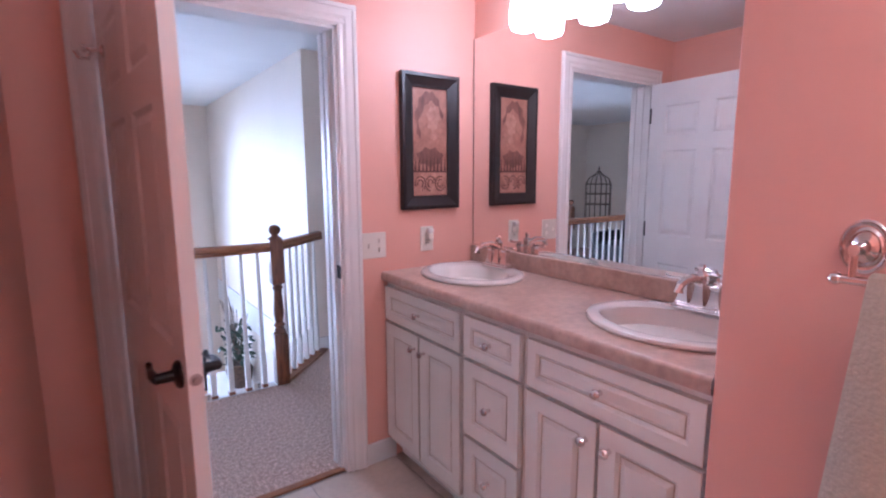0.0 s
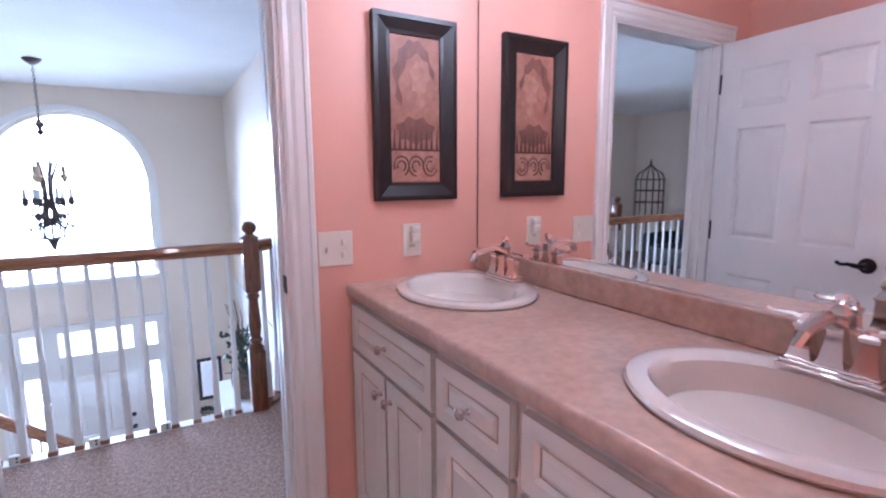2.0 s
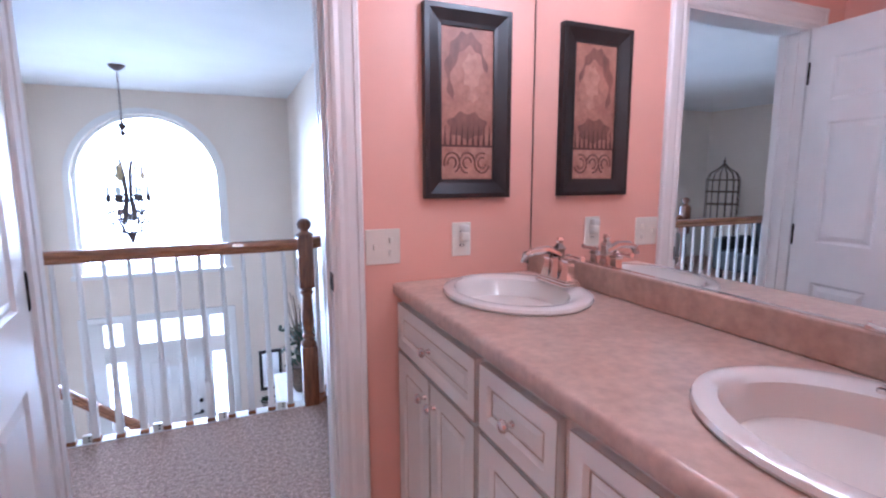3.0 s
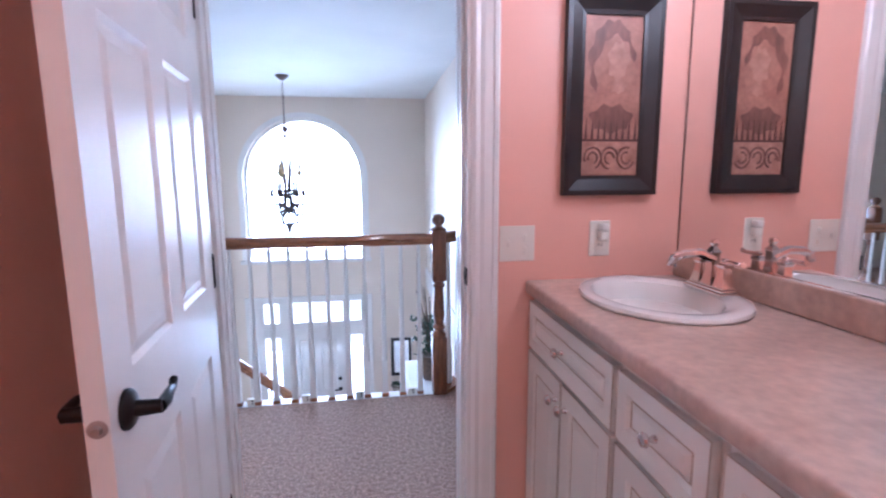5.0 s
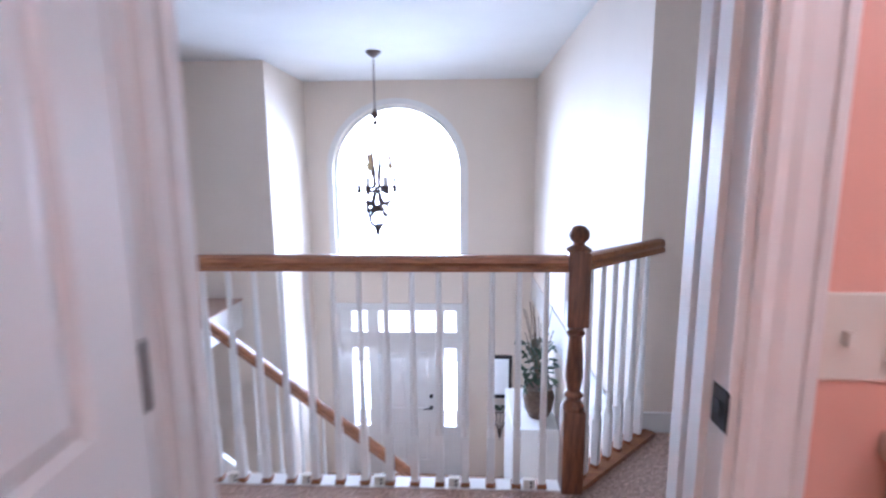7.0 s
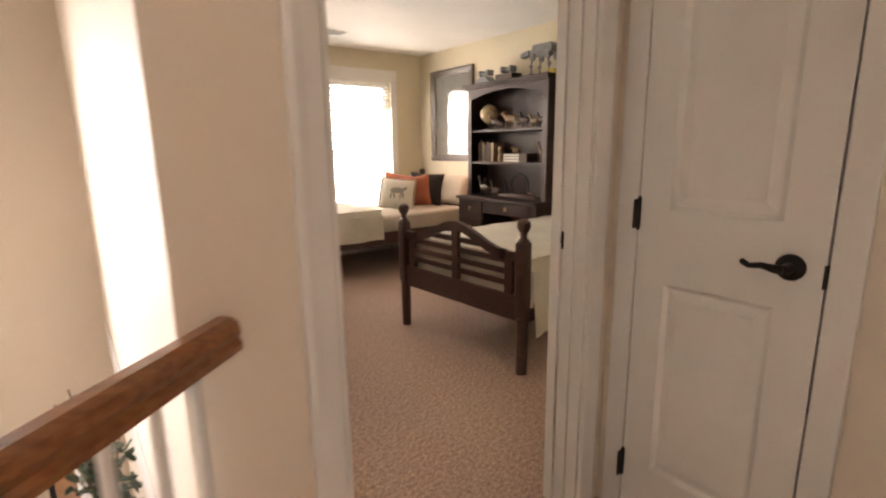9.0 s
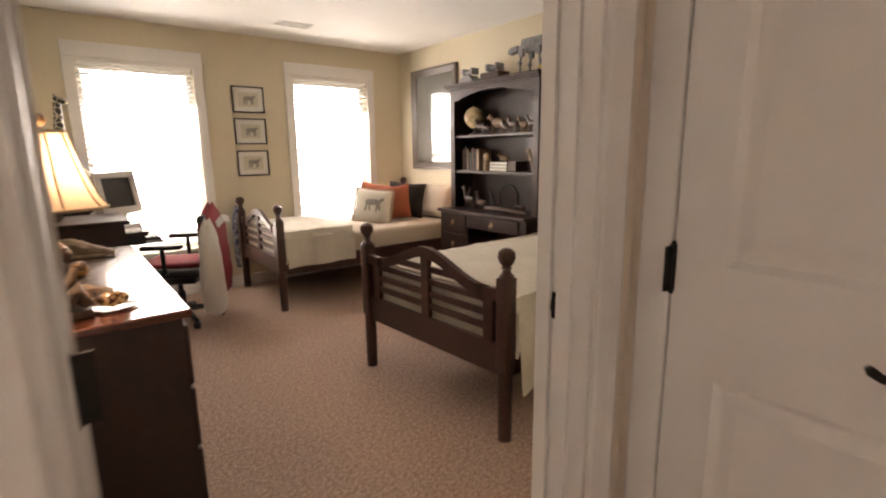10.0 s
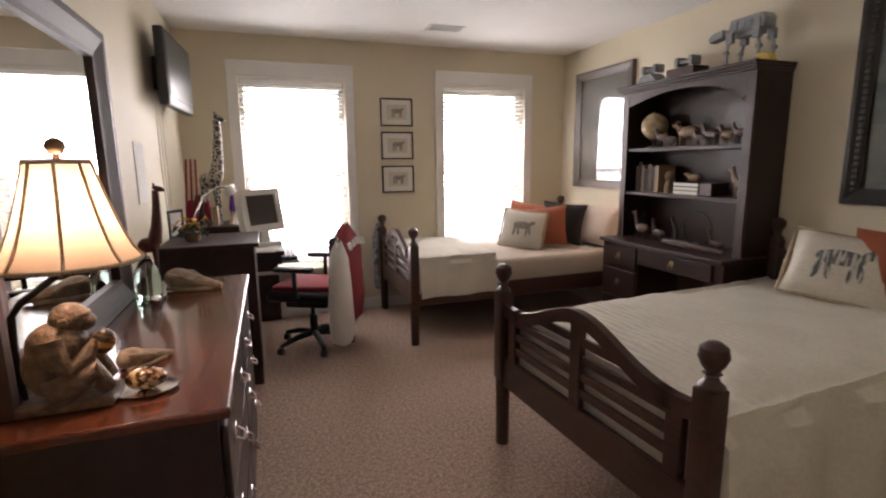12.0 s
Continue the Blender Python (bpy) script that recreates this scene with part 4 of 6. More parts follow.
def framed(name, label, category, m, w, h, fw, depth, frame_mat, inner_mat, mat_w=0.0, glass=False):
    """A frame in its own x-z plane that faces -y, hung at m (its centre on the wall)."""
    f = empty(name, label, category, m)
    bm = bmesh.new()
    prof = [(0, 0), (0, depth), (fw * 0.25, depth), (fw * 0.8, depth * 0.62), (fw, depth * 0.55), (fw, 0)]
    for ax, s in (("x", 1), ("x", -1), ("z", 1), ("z", -1)):
        L, O = (h / 2, w / 2) if ax == "x" else (w / 2, h / 2)
        a_ = [bm.verts.new(((s * (O - p), -q, L - p) if ax == "x" else (L - p, -q, s * (O - p)))) for p, q in prof]
        b_3 = [bm.verts.new(((s * (O - p), -q, -L + p) if ax == "x" else (-L + p, -q, s * (O - p)))) for p, q in prof]
        n = len(prof)
        for i in range(n):
            bm.faces.new((a_[i], a_[(i + 1) % n], b_3[(i + 1) % n], b_3[i]))
    bmesh.ops.remove_doubles(bm, verts=bm.verts, dist=0.0001)
    bmesh.ops.recalc_face_normals(bm, faces=bm.faces)
    part("frame", bm, frame_mat, f)
    iw, ih = w / 2 - fw, h / 2 - fw
    if mat_w:
        part("mat_board", bx(-iw, iw, -0.008, -0.002, -ih, ih), PAPER, f)
        iw, ih = iw - mat_w, ih - mat_w
        part("print", bx(-iw, iw, -0.0105, -0.0082, -ih, ih), inner_mat, f)
    else:
        part("print", bx(-iw, iw, -0.010, -0.002, -ih, ih), inner_mat, f)
    if glass:
        g = part("glass", bx(-w / 2 + fw, w / 2 - fw, -0.0185, -0.0165, -h / 2 + fw, h / 2 - fw), GLASS, f)
        g.visible_shadow = False
    return f


SEPIA = mat("sepia_print", (0.40, 0.19, 0.13), 0.5, dark=(0.24, 0.10, 0.065), scale=16, fine=0.1, bump_scale=60)
SEPIA2 = mat("sepia_print_mid", (0.23, 0.098, 0.062), 0.5, dark=(0.11, 0.045, 0.034), scale=30, fine=0.15, bump_scale=80, stretch=(1, 1, 0.35))
SEPIA3 = mat("sepia_print_dark", (0.09, 0.032, 0.024), 0.6, scale=30)
SEPIA4 = mat("sepia_print_light", (0.50, 0.27, 0.19), 0.5, dark=(0.27, 0.12, 0.08), scale=30)
pc = framed("picture", "sepia animal print in a wide black wooden frame", "picture", pose(0.381, 0, 1.587, 0, 0, 0), 0.335, 0.65, 0.066, 0.03, BLACK, SEPIA)


def flat(bm, pts, y0, y1):
    prism(bm, pts, y0, y1, "y")


def oval(cx, cz, rx, rz, n=20):
    return [(cx + rx * math.cos(2 * math.pi * i / n), cz + rz * math.sin(2 * math.pi * i / n)) for i in range(n)]


def blotch(cx, cz, rx, rz, k, w):
    return [(cx + (rx + w * math.sin(k * t + cx * 40)) * math.cos(t), cz + (rz + w * math.sin((k + 2) * t)) * math.sin(t)) for t in [i * math.pi / 28 for i in range(56)]]


for shade_, y_, sh in ((SEPIA2, 0.0106, (-0.004, 0.11, 0.080, 0.135, 9, 0.007)), (SEPIA, 0.0110, (0.008, 0.065, 0.070, 0.130, 7, 0.008)),
                       (SEPIA4, 0.0114, (0.018, 0.115, 0.036, 0.060, 5, 0.007)), (SEPIA4, 0.0114, (0.022, 0.035, 0.026, 0.022, 5, 0.004)),
                       (SEPIA2, 0.0114, (0.0, -0.07, 0.075, 0.045, 5, 0.007))):
    bm = bmesh.new()
    flat(bm, blotch(*sh), -y_, -y_ + 0.0008)
    part("print_shape", bm, shade_, pc)
bm = bmesh.new()
for i in range(9):
    x = -0.088 + i * 0.022
    flat(bm, [(x - 0.0045, -0.14), (x + 0.0045, -0.14), (x + 0.002, -0.07)], -0.0128, -0.0102)
flat(bm, [(-0.1, -0.145), (0.1, -0.145), (0.1, -0.138), (-0.1, -0.138)], -0.0126, -0.0102)
part("print_shape", bm, SEPIA3, pc)
bm = bmesh.new()
flat(bm, [(-0.1, -0.255), (0.1, -0.255), (0.1, -0.146), (-0.1, -0.146)], -0.0118, -0.0102)
part("print_band", bm, SEPIA4, pc)
bm = bmesh.new()
for cx in (-0.06, 0.0, 0.06):
    for r_1 in (0.03, 0.016):
        tube(bm, [(cx + r_1 * math.cos(t) , -0.0118, -0.2 + r_1 * 1.2 * math.sin(t)) for t in [k * math.pi / 8 + cx * 20 for k in range(13)]], 0.004, 5)
part("print_scroll", bm, SEPIA2, pc)

sw = empty("light_switch", "ivory two-gang switch plate with toggles on the pink wall", "light switch", pose(0.064, 0, 1.10))
part("plate", bx(-0.062, 0.062, -0.006, 0, -0.061, 0.061, bev=0.003), PLASTIC, sw)
for x, z in ((-0.03, 0.0), (0.026, 0.022), (0.026, -0.022)):
    part("toggle", bx(x - 0.006, x + 0.006, -0.018, -0.006, z - 0.010, z + 0.010, bev=0.002), PLASTIC, sw)
ou = empty("wall_outlet", "ivory outlet plate on the pink wall", "outlet", pose(0.362, 0, 1.111))
part("plate", bx(-0.038, 0.038, -0.006, 0, -0.062, 0.062, bev=0.003), PLASTIC, ou)
for z in (-0.025, 0.025):
    bm = bmesh.new()
    lathe(bm, [(0.017, 0), (0.017, 0.002)], 16, (0, -0.006, z), turn=Matrix.Rotation(radians(90), 3, "X"))
    part("socket", bm, PLASTIC, ou)
    bm = bmesh.new()
    for x in (-0.006, 0.006):
        box(bm, x - 0.0015, x + 0.0015, -0.0085, -0.008, z - 0.002, z + 0.008)
    part("slots", bm, DARK, ou)
nl = empty("night_light", "small white plug-in night light in the outlet", "night light", pose(0.366, -0.009, 1.135))
part("body", bx(-0.017, 0.017, -0.03, 0, -0.03, 0.005, bev=0.008, seg=3), PLASTIC, nl, smooth=True)
part("shade", bx(-0.015, 0.015, -0.034, -0.002, 0.005, 0.03, bev=0.007, seg=3), PAPER, nl, smooth=True)

tr = empty("towel_ring", "polished towel bar with oval rosette on the pink wall", "towel holder", pose(0.10, -1.80, 1.297, 0, 0, -90))
bm = bmesh.new()
lathe(bm, [(0.050, 0), (0.050, 0.006), (0.046, 0.010), (0.042, 0.006), (0.037, 0.005), (0.031, 0.009), (0.027, 0.006), (0.020, 0.009), (0.014, 0.012), (0.012, 0.02), (0.008, 0.05), (0.011, 0.055), (0.011, 0.066)], 28, turn=Matrix.Rotation(radians(90), 3, "X"), sx=0.75)
part("rose", bm, CHROME, tr, smooth=True)
bm = bmesh.new()
tube(bm, [(0, -0.058, 0), (0.0, -0.058, -0.03), (0.0, -0.06, -0.05)], 0.006, 8)
tube(bm, [(-0.02, -0.06, -0.052), (0.42, -0.06, -0.052)], 0.008, 10)
ball(bm, -0.022, -0.06, -0.052, 0.012)
part("bar", bm, CHROME, tr, smooth=True)
bm = bmesh.new()
nx, nz = 12, 24
vs = {}
for i in range(nx + 1):
    for j in range(nz + 1):
        f = j / nz
        x = 0.03 + i / nx * 0.34 - 0.05 * f * (1 - i / nx)
        ang = min(1.0, f * 6) * math.pi / 2
        y = -0.06 - 0.018 * math.sin(ang) - 0.012 * math.sin(i * 1.4) * f - 0.02 * f
        vs[i, j] = bm.verts.new((x, y, -0.052 + 0.018 * math.cos(ang) - 0.70 * max(0, f - 0.08)))
for i in range(nx):
    for j in range(nz):
        bm.faces.new((vs[i, j], vs[i + 1, j], vs[i + 1, j + 1], vs[i, j + 1]))
bmesh.ops.solidify(bm, geom=list(bm.faces), thickness=0.014)
tw = solo("hand_towel", bm, SKIN, "cream terry hand towel hanging from the bar", "towel", smooth=True)
tw.matrix_world = pose(0.10, -1.80, 1.297, 0, 0, -90)

# flush light over the bath area behind the vanity partition
cl = empty("ceiling_light", "round flush ceiling light with lit frosted dome", "ceiling light", pose(-0.35, -2.75, H))
bm = bmesh.new()
lathe(bm, [(0.15, -0.02), (0.15, 0.0)], 28)
part("rim", bm, CHROME, cl, smooth=True)
bm = bmesh.new()
lathe(bm, [(0.05, -0.085), (0.10, -0.07), (0.14, -0.02)], 28)
part("dome", bm, glow("lit_frosted_dome", (1.0, 0.93, 0.86), 4.0), cl, "glowing frosted dome", smooth=True)
bulb("ceiling_bulb", -0.35, -2.75, H - 0.16, 12, (1.0, 0.84, 0.66), 0.08)

# ---- outside ----
HAZE = glow("bright_overcast_distance", (0.93, 0.97, 1.0), 7.0)
solo("backdrop", bx(-60, 60, 58, 58.2, -4, 60), HAZE, "bright white overcast sky beyond the windows", "sky", kind="structure")
solo("ground", bx(-300, 300, 5.75, 400, -3.2, -2.95), mat("pale_concrete", (0.55, 0.53, 0.50), 0.9, scale=2, bump=0.2), "pale paved forecourt in front of the house", "pavement", kind="structure")

# ---- bedroom windows ----
def bedroom_window(name, x0, x1):
    w = tagged(new(name), "bedroom window with white casing and open slat blind", "window", kind="structure")
    cw_ = 0.085
    bm = bmesh.new()
    for xa, xb in ((x0 - cw_, x0), (x1, x1 + cw_)):
        box(bm, xa, xb, 6.218, 6.243, WZ0 - 0.05, WZ1 + 0.02, bev=0.005)
    box(bm, x0 - cw_, x1 + cw_, 6.214, 6.243, WZ1 + 0.02, WZ1 + 0.14, bev=0.005)
    box(bm, x0, x1, 6.222, 6.243, WZ1 - 0.002, WZ1 + 0.02)
    part("casing", bm, TRIM, w)
    part("sill", bx(x0 - cw_ - 0.02, x1 + cw_ + 0.02, 6.17, 6.243, WZ0 - 0.03, WZ0, bev=0.006), TRIM, w)
    bm = bmesh.new()
    for xa, xb in ((x0, x0 + 0.04), (x1 - 0.04, x1)):
        box(bm, xa, xb, 6.34, 6.38, WZ0, WZ1)
    mid = (WZ0 + WZ1) / 2
    for za, zb in ((WZ0, WZ0 + 0.05), (mid - 0.02, mid + 0.02), (WZ1 - 0.05, WZ1)):
        box(bm, x0 + 0.04, x1 - 0.04, 6.342, 6.378, za, zb)
    part("sash", bm, TRIM, w)
    part("head_rail", bx(x0 + 0.01, x1 - 0.01, 6.248, 6.288, WZ1 - 0.028, WZ1 - 0.003, bev=0.004), SLAT, w)
    n = 38
    me = None
    for i in range(n):
        z = WZ0 + 0.03 + (WZ1 - WZ0 - 0.09) * i / (n - 1)
        if me is None:
            ob = part("slat", bx(x0 + 0.003, x1 - 0.003, -0.024, 0.024, -0.0012, 0.0012), SLAT, w)
            me = ob.data
        else:
            ob = new("slat", me)
            ob.parent = w
        ob.matrix_world = pose(0, 6.268, z, -18)
    for xa in (x0 + 0.15, x1 - 0.15):
        bm = bmesh.new()
        tube(bm, [(xa, 6.244, WZ1 - 0.03), (xa, 6.244, WZ0 + 0.02)], 0.0012, 5)
        part("cord", bm, SLAT, w)
    g = part("pane", bx(x0 + 0.04, x1 - 0.04, 6.358, 6.362, WZ0 + 0.05, WZ1 - 0.05), GLASS, w)
    g.visible_shadow = False


bedroom_window("window_2", *W1)
bedroom_window("window_3", *W2)
bm = bmesh.new()
box(bm, 2.42, 2.72, 5.53, 5.70, HB - 0.006, HB + 0.001, bev=0.002)
vent = solo("ceiling_vent", bm, TRIM, "white louvred ceiling vent", "vent")
for i in range(9):
    part("slat", bx(2.44, 2.70, 5.545 + i * 0.016, 5.553 + i * 0.016, HB - 0.010, HB - 0.006), SLAT, vent)

# ---- beds ----
def bed(m, ya, yb, label, length=1.93):
    """Footboard at x0 between posts at ya (near) and yb; the head is against the wall."""
    b = empty("bed", label, "bed", m)
    w = yb - ya
    def post(x, y, h):
        bm = bmesh.new()
        lathe(bm, [(0.032, 0), (0.034, 0.30), (0.034, 0.34)], 16, (x, y, 0))
        box(bm, x - 0.033, x + 0.033, y - 0.033, y + 0.033, 0.34, h - 0.13, bev=0.006)
        lathe(bm, [(0.033, h - 0.13), (0.036, h - 0.122), (0.022, h - 0.110), (0.017, h - 0.095), (0.026, h - 0.088), (0.018, h - 0.082), (0.030, h - 0.066), (0.040, h - 0.042), (0.036, h - 0.016), (0.018, h - 0.002), (0.004, h)], 18, (x, y, 0))
        part("post", bm, BEDWOOD, b, smooth=True)
    def board(x, h):
        post(x, ya, h)
        post(x, yb, h)
        top = lambda f: h - 0.215 + 0.145 * math.exp(-((f - 0.5) / 0.27) ** 2) + 0.025 * (abs(f - 0.5) * 2) ** 6
        n = 28
        bm = bmesh.new()
        up = [(ya + 0.03 + (w - 0.06) * i / n, top(i / n)) for i in range(n + 1)]
        for i in range(n):
            (y0, z0), (y1, z1) = up[i], up[i + 1]
            prism(bm, [(y0, z0 - 0.055), (y1, z1 - 0.055), (y1, z1), (y0, z0)], x - 0.016, x + 0.016, "x")
        bmesh.ops.remove_doubles(bm, verts=bm.verts, dist=0.0003)
        part("top_rail", bm, BEDWOOD, b, smooth=True)
        part("bottom_rail", bx(x - 0.014, x + 0.014, ya + 0.03, yb - 0.03, 0.31, 0.46, bev=0.006), BEDWOOD, b)
        for f in (0.09, 0.5, 0.91):
            y = ya + w * f
            part("stile", bx(x - 0.015, x + 0.015, y - 0.03, y + 0.03, 0.46, top(f) - 0.05, bev=0.004), BEDWOOD, b)
        for f0, f1 in ((0.09, 0.5), (0.5, 0.91)):
            for k in range(4):
                z = 0.505 + k * 0.066
                yq0, yq1 = ya + w * f0 + 0.03, ya + w * f1 - 0.03
                if k == 3:
                    # the highest slat ends where the arched rail comes down
                    yq0, yq1 = (yq0 + 0.13, yq1) if f0 < 0.3 else (yq0, yq1 - 0.13)
                part("slat", bx(x - 0.008, x + 0.008, yq0, yq1, z, z + 0.036, bev=0.004), BEDWOOD, b)
    board(0.0, 0.905)
    board(length, 1.02)
    for y in (ya + 0.01, yb - 0.01):
        part("side_rail", bx(0.03, length - 0.03, y - 0.014, y + 0.014, 0.30, 0.43, bev=0.005), BEDWOOD, b)
    part("slat_base", bx(0.03, length - 0.03, ya + 0.03, yb - 0.03, 0.35, 0.38), DARK, b)
    bm = bmesh.new()
    box(bm, 0.05, length - 0.04, ya + 0.035, yb - 0.035, 0.381, 0.60, bev=0.045, seg=4)
    solo_m = solo("mattress", bm, SHEET, "single mattress with fitted beige sheet on the bed", "mattress", smooth=True)
    solo_m.matrix_world = m


def cloth(name, label, x0, x1, ya, yb, top, drop_near, drop_far, drop_foot, material, seed, thick=0.02, flare=0.02, curl=0.0, ridge=0.0):
    """A bedcover lying on the mattress that hangs over its sides, rumpled."""
    bm = bmesh.new()
    nx, ny = 96, 60
    span = (yb - ya)
    total = drop_near + span + drop_far
    vs = {}
    for i in range(nx + 1):
        for j in range(ny + 1):
            u, s = i / nx, j / ny * total
            x = x0 + (x1 - x0) * u
            if s < drop_near:
                d = drop_near - s
                y, z = ya - 0.028 - flare * d / max(drop_near, 0.01), top - d
            elif s <= drop_near + span:
                y, z = ya - 0.028 + (s - drop_near) / span * (span + 0.056), top
            else:
                d = s - drop_near - span
                y, z = yb + 0.028 + flare * d / max(drop_far, 0.01), top - d
            edge = min(abs(s - drop_near), abs(s - drop_near - span))
            if top - z < 0.001:
                z -= 0.028 * math.exp(-edge / 0.035)
            nz = noise.noise(Vector((x * 5, y * 5, seed))) * 0.012 + noise.noise(Vector((x * 13, y * 13, seed + 3))) * 0.005
            if z < top - 0.04:
                y += (-1 if s < drop_near else 1) * (0.02 + 0.022 * math.sin(x * 17 + seed) + nz)
                z += curl * (u - 0.5) * 0.3 * (top - z)
            else:
                z += abs(nz) + ridge * math.sin(x * 150) * min(1.0, edge / 0.1)
            vs[i, j] = bm.verts.new((x, y, z))
    for i in range(nx):
        for j in range(ny):
            bm.faces.new((vs[i, j], vs[i + 1, j], vs[i + 1, j + 1], vs[i, j + 1]))
    if name == "duvet":
        # the foot end hangs down between mattress and footboard
        low = [bm.verts.new((x0 - 0.008, vs[0, j].co.y, min(vs[0, j].co.z, 0.40) if vs[0, j].co.z > 0.45 else vs[0, j].co.z)) for j in range(ny + 1)]
        for j in range(ny):
            if vs[0, j].co.z > 0.45 and vs[0, j + 1].co.z > 0.45:
                bm.faces.new((vs[0, j], vs[0, j + 1], low[j + 1], low[j]))
        bmesh.ops.delete(bm, geom=[v_ for v_ in bm.verts if not v_.link_faces], context="VERTS")
    bmesh.ops.recalc_face_normals(bm, faces=bm.faces)
    bmesh.ops.solidify(bm, geom=list(bm.faces), thickness=-thick)
    return solo(name, bm, material, label, "bedding", smooth=True)


def cushion(name, label, material, m, w, h, t, fringe=False, shape=None, shape_mat=None):
    c = empty(name, label, "pillow", m)
    bm = bmesh.new()
    n = 14
    for s in (1, -1):
        g = {}
        for i in range(n + 1):
            for j in range(n + 1):
                u, v = i / n * 2 - 1, j / n * 2 - 1
                k = max(0.0, (1 - u ** 4) * (1 - v ** 4)) ** 0.6
                px = w / 2 * u * (1 - 0.07 * (1 - v * v) * abs(u))
                pz = h / 2 * v * (1 - 0.07 * (1 - u * u) * abs(v))
                g[i, j] = bm.verts.new((px, s * t / 2 * k + 0.006 * noise.noise(Vector((u * 3, v * 3, s))) * k, pz + h / 2))
        for i in range(n):
            for j in range(n):
                q = (g[i, j], g[i + 1, j], g[i + 1, j + 1], g[i, j + 1])
                bm.faces.new(q if s < 0 else q[::-1])
    bmesh.ops.remove_doubles(bm, verts=bm.verts, dist=0.0005)
    part("cover", bm, material, c, smooth=True)
    if fringe:
        bm = bmesh.new()
        ring = [(-w / 2, 0), (w / 2, 0), (w / 2, h), (-w / 2, h), (-w / 2, 0)]
        for (a, b), (d, e_) in zip(ring, ring[1:]):
            tube(bm, [(a + (d - a) * k / 8, 0.004 * math.sin(k * 2), max(0.008, b + (e_ - b) * k / 8 - (0.035 * h * math.sin(math.pi * k / 8) if b == h and e_ == h else 0))) for k in range(9)], 0.011, 6)
        part("fringe", bm, FRINGE, c)
    if shape:
        bm = bmesh.new()
        for cx, cz, rx, rz, a in shape:
            ball(bm, cx, -t / 2 - 0.001 + 0.25 * t * (abs(cx) / (w / 2)) ** 3, cz + h / 2, rx, 0.004, rz, sub=2, turn=Matrix.Rotation(radians(a), 3, "Y"))
        part("printed_figure", bm, shape_mat, c)
    return c


FIGURE = [(0, 0.02, 0.085, 0.035, 0), (0.085, 0.045, 0.03, 0.02, -30), (-0.065, -0.035, 0.012, 0.05, 8), (-0.03, -0.035, 0.011, 0.045, -8), (0.045, -0.035, 0.011, 0.05, 5), (0.07, -0.03, 0.011, 0.045, -10)]
NB = pose(2.205, 2.60, 0, 0, 0, 3.0)
FB = pose(2.125, 5.145, 0)
bed(NB, 0.0, 1.11, "dark walnut single bed with arched slatted footboard and ball finials")
cloth("duvet", "cream quilted coverlet draped over the foot of the bed", 0.045, 0.98, 0.04, 1.07, 0.665, 0.44, 0.25, 0, LINEN, 1.3, thick=0.006, flare=0.04, ridge=0.0022).matrix_world = NB
cloth("bed_sheet", "white top sheet spread over the mattress", 0.93, 1.88, 0.04, 1.07, 0.637, 0.22, 0.15, 0, LINEN, 4.1, flare=0.0, thick=0.012).matrix_world = NB
cushion("pillow", "cream cushion with a printed animal figure and fringed edge", LINEN, pose(3.78, 3.30, 0.655, -34, 5, -66), 0.46, 0.39, 0.13, True, [(a * 1.3, b * 1.3, c * 1.3, e_ * 1.3, g_) for a, b, c, e_, g_ in FIGURE], mat("striped_print", (0.52, 0.50, 0.46), 0.9, dark=(0.12, 0.12, 0.13), scale=16, mix=0.06, stretch=(4, 1, 0.6)))
cushion("pillow", "rust orange velvet cushion behind the cream one", ORANGE, pose(3.93, 3.12, 0.655, -18, 0, -80), 0.42, 0.38, 0.13)
cushion("pillow", "white bed pillow against the headboard", LINEN, pose(3.95, 2.95, 0.655, -20, 0, -90), 0.62, 0.40, 0.15)
bed(FB, 0.0, 1.03, "dark walnut single bed under the window with slatted footboard")
cloth("duvet", "cream coverlet folded over the foot of the bed", 0.045, 0.68, 0.04, 0.99, 0.665, 0.30, 0.1, 0, LINEN, 7.7, thick=0.006).matrix_world = FB
cushion("pillow", "cream cushion with a printed animal figure and fringed edge", LINEN, pose(3.23, 5.55, 0.61, -24, 6, -38), 0.39, 0.36, 0.13, True, FIGURE, PRINTG)
cushion("pillow", "rust orange velvet cushion on the bed", ORANGE, pose(3.50, 5.56, 0.61, -22, -7, -42), 0.41, 0.38, 0.15)
cushion("pillow", "rust orange velvet cushion leaning at the back", ORANGE, pose(3.44, 5.90, 0.61, -18, 8, -50), 0.41, 0.39, 0.12)
cushion("pillow", "fluffy black cushion on the bed", FUR, pose(3.70, 5.66, 0.61, -20, 4, -50), 0.43, 0.40, 0.17)
cushion("pillow", "beige bed pillow against the wall", SHEET, pose(3.92, 5.46, 0.61, -20, 0, -82), 0.56, 0.38, 0.17)
bm = bmesh.new()
for i in range(7):
    x = 2.08 - 0.01 * (i % 2)
    y = 6.10 + i * 0.012
    tube(bm, [(x, y, 0.83), (x - 0.03, y, 0.7), (x - 0.035, y - 0.004 * i, 0.45), (x - 0.03, y, 0.22 + 0.02 * (i % 3))], [0.006, 0.014, 0.016, 0.012], 7)
solo("hanging_scarf", bm, mat("plaid_cloth", (0.30, 0.30, 0.33), 0.9, dark=(0.03, 0.05, 0.10), scale=28, mix=0.1), "plaid scarf hanging from the bed post", "scarf", smooth=True)

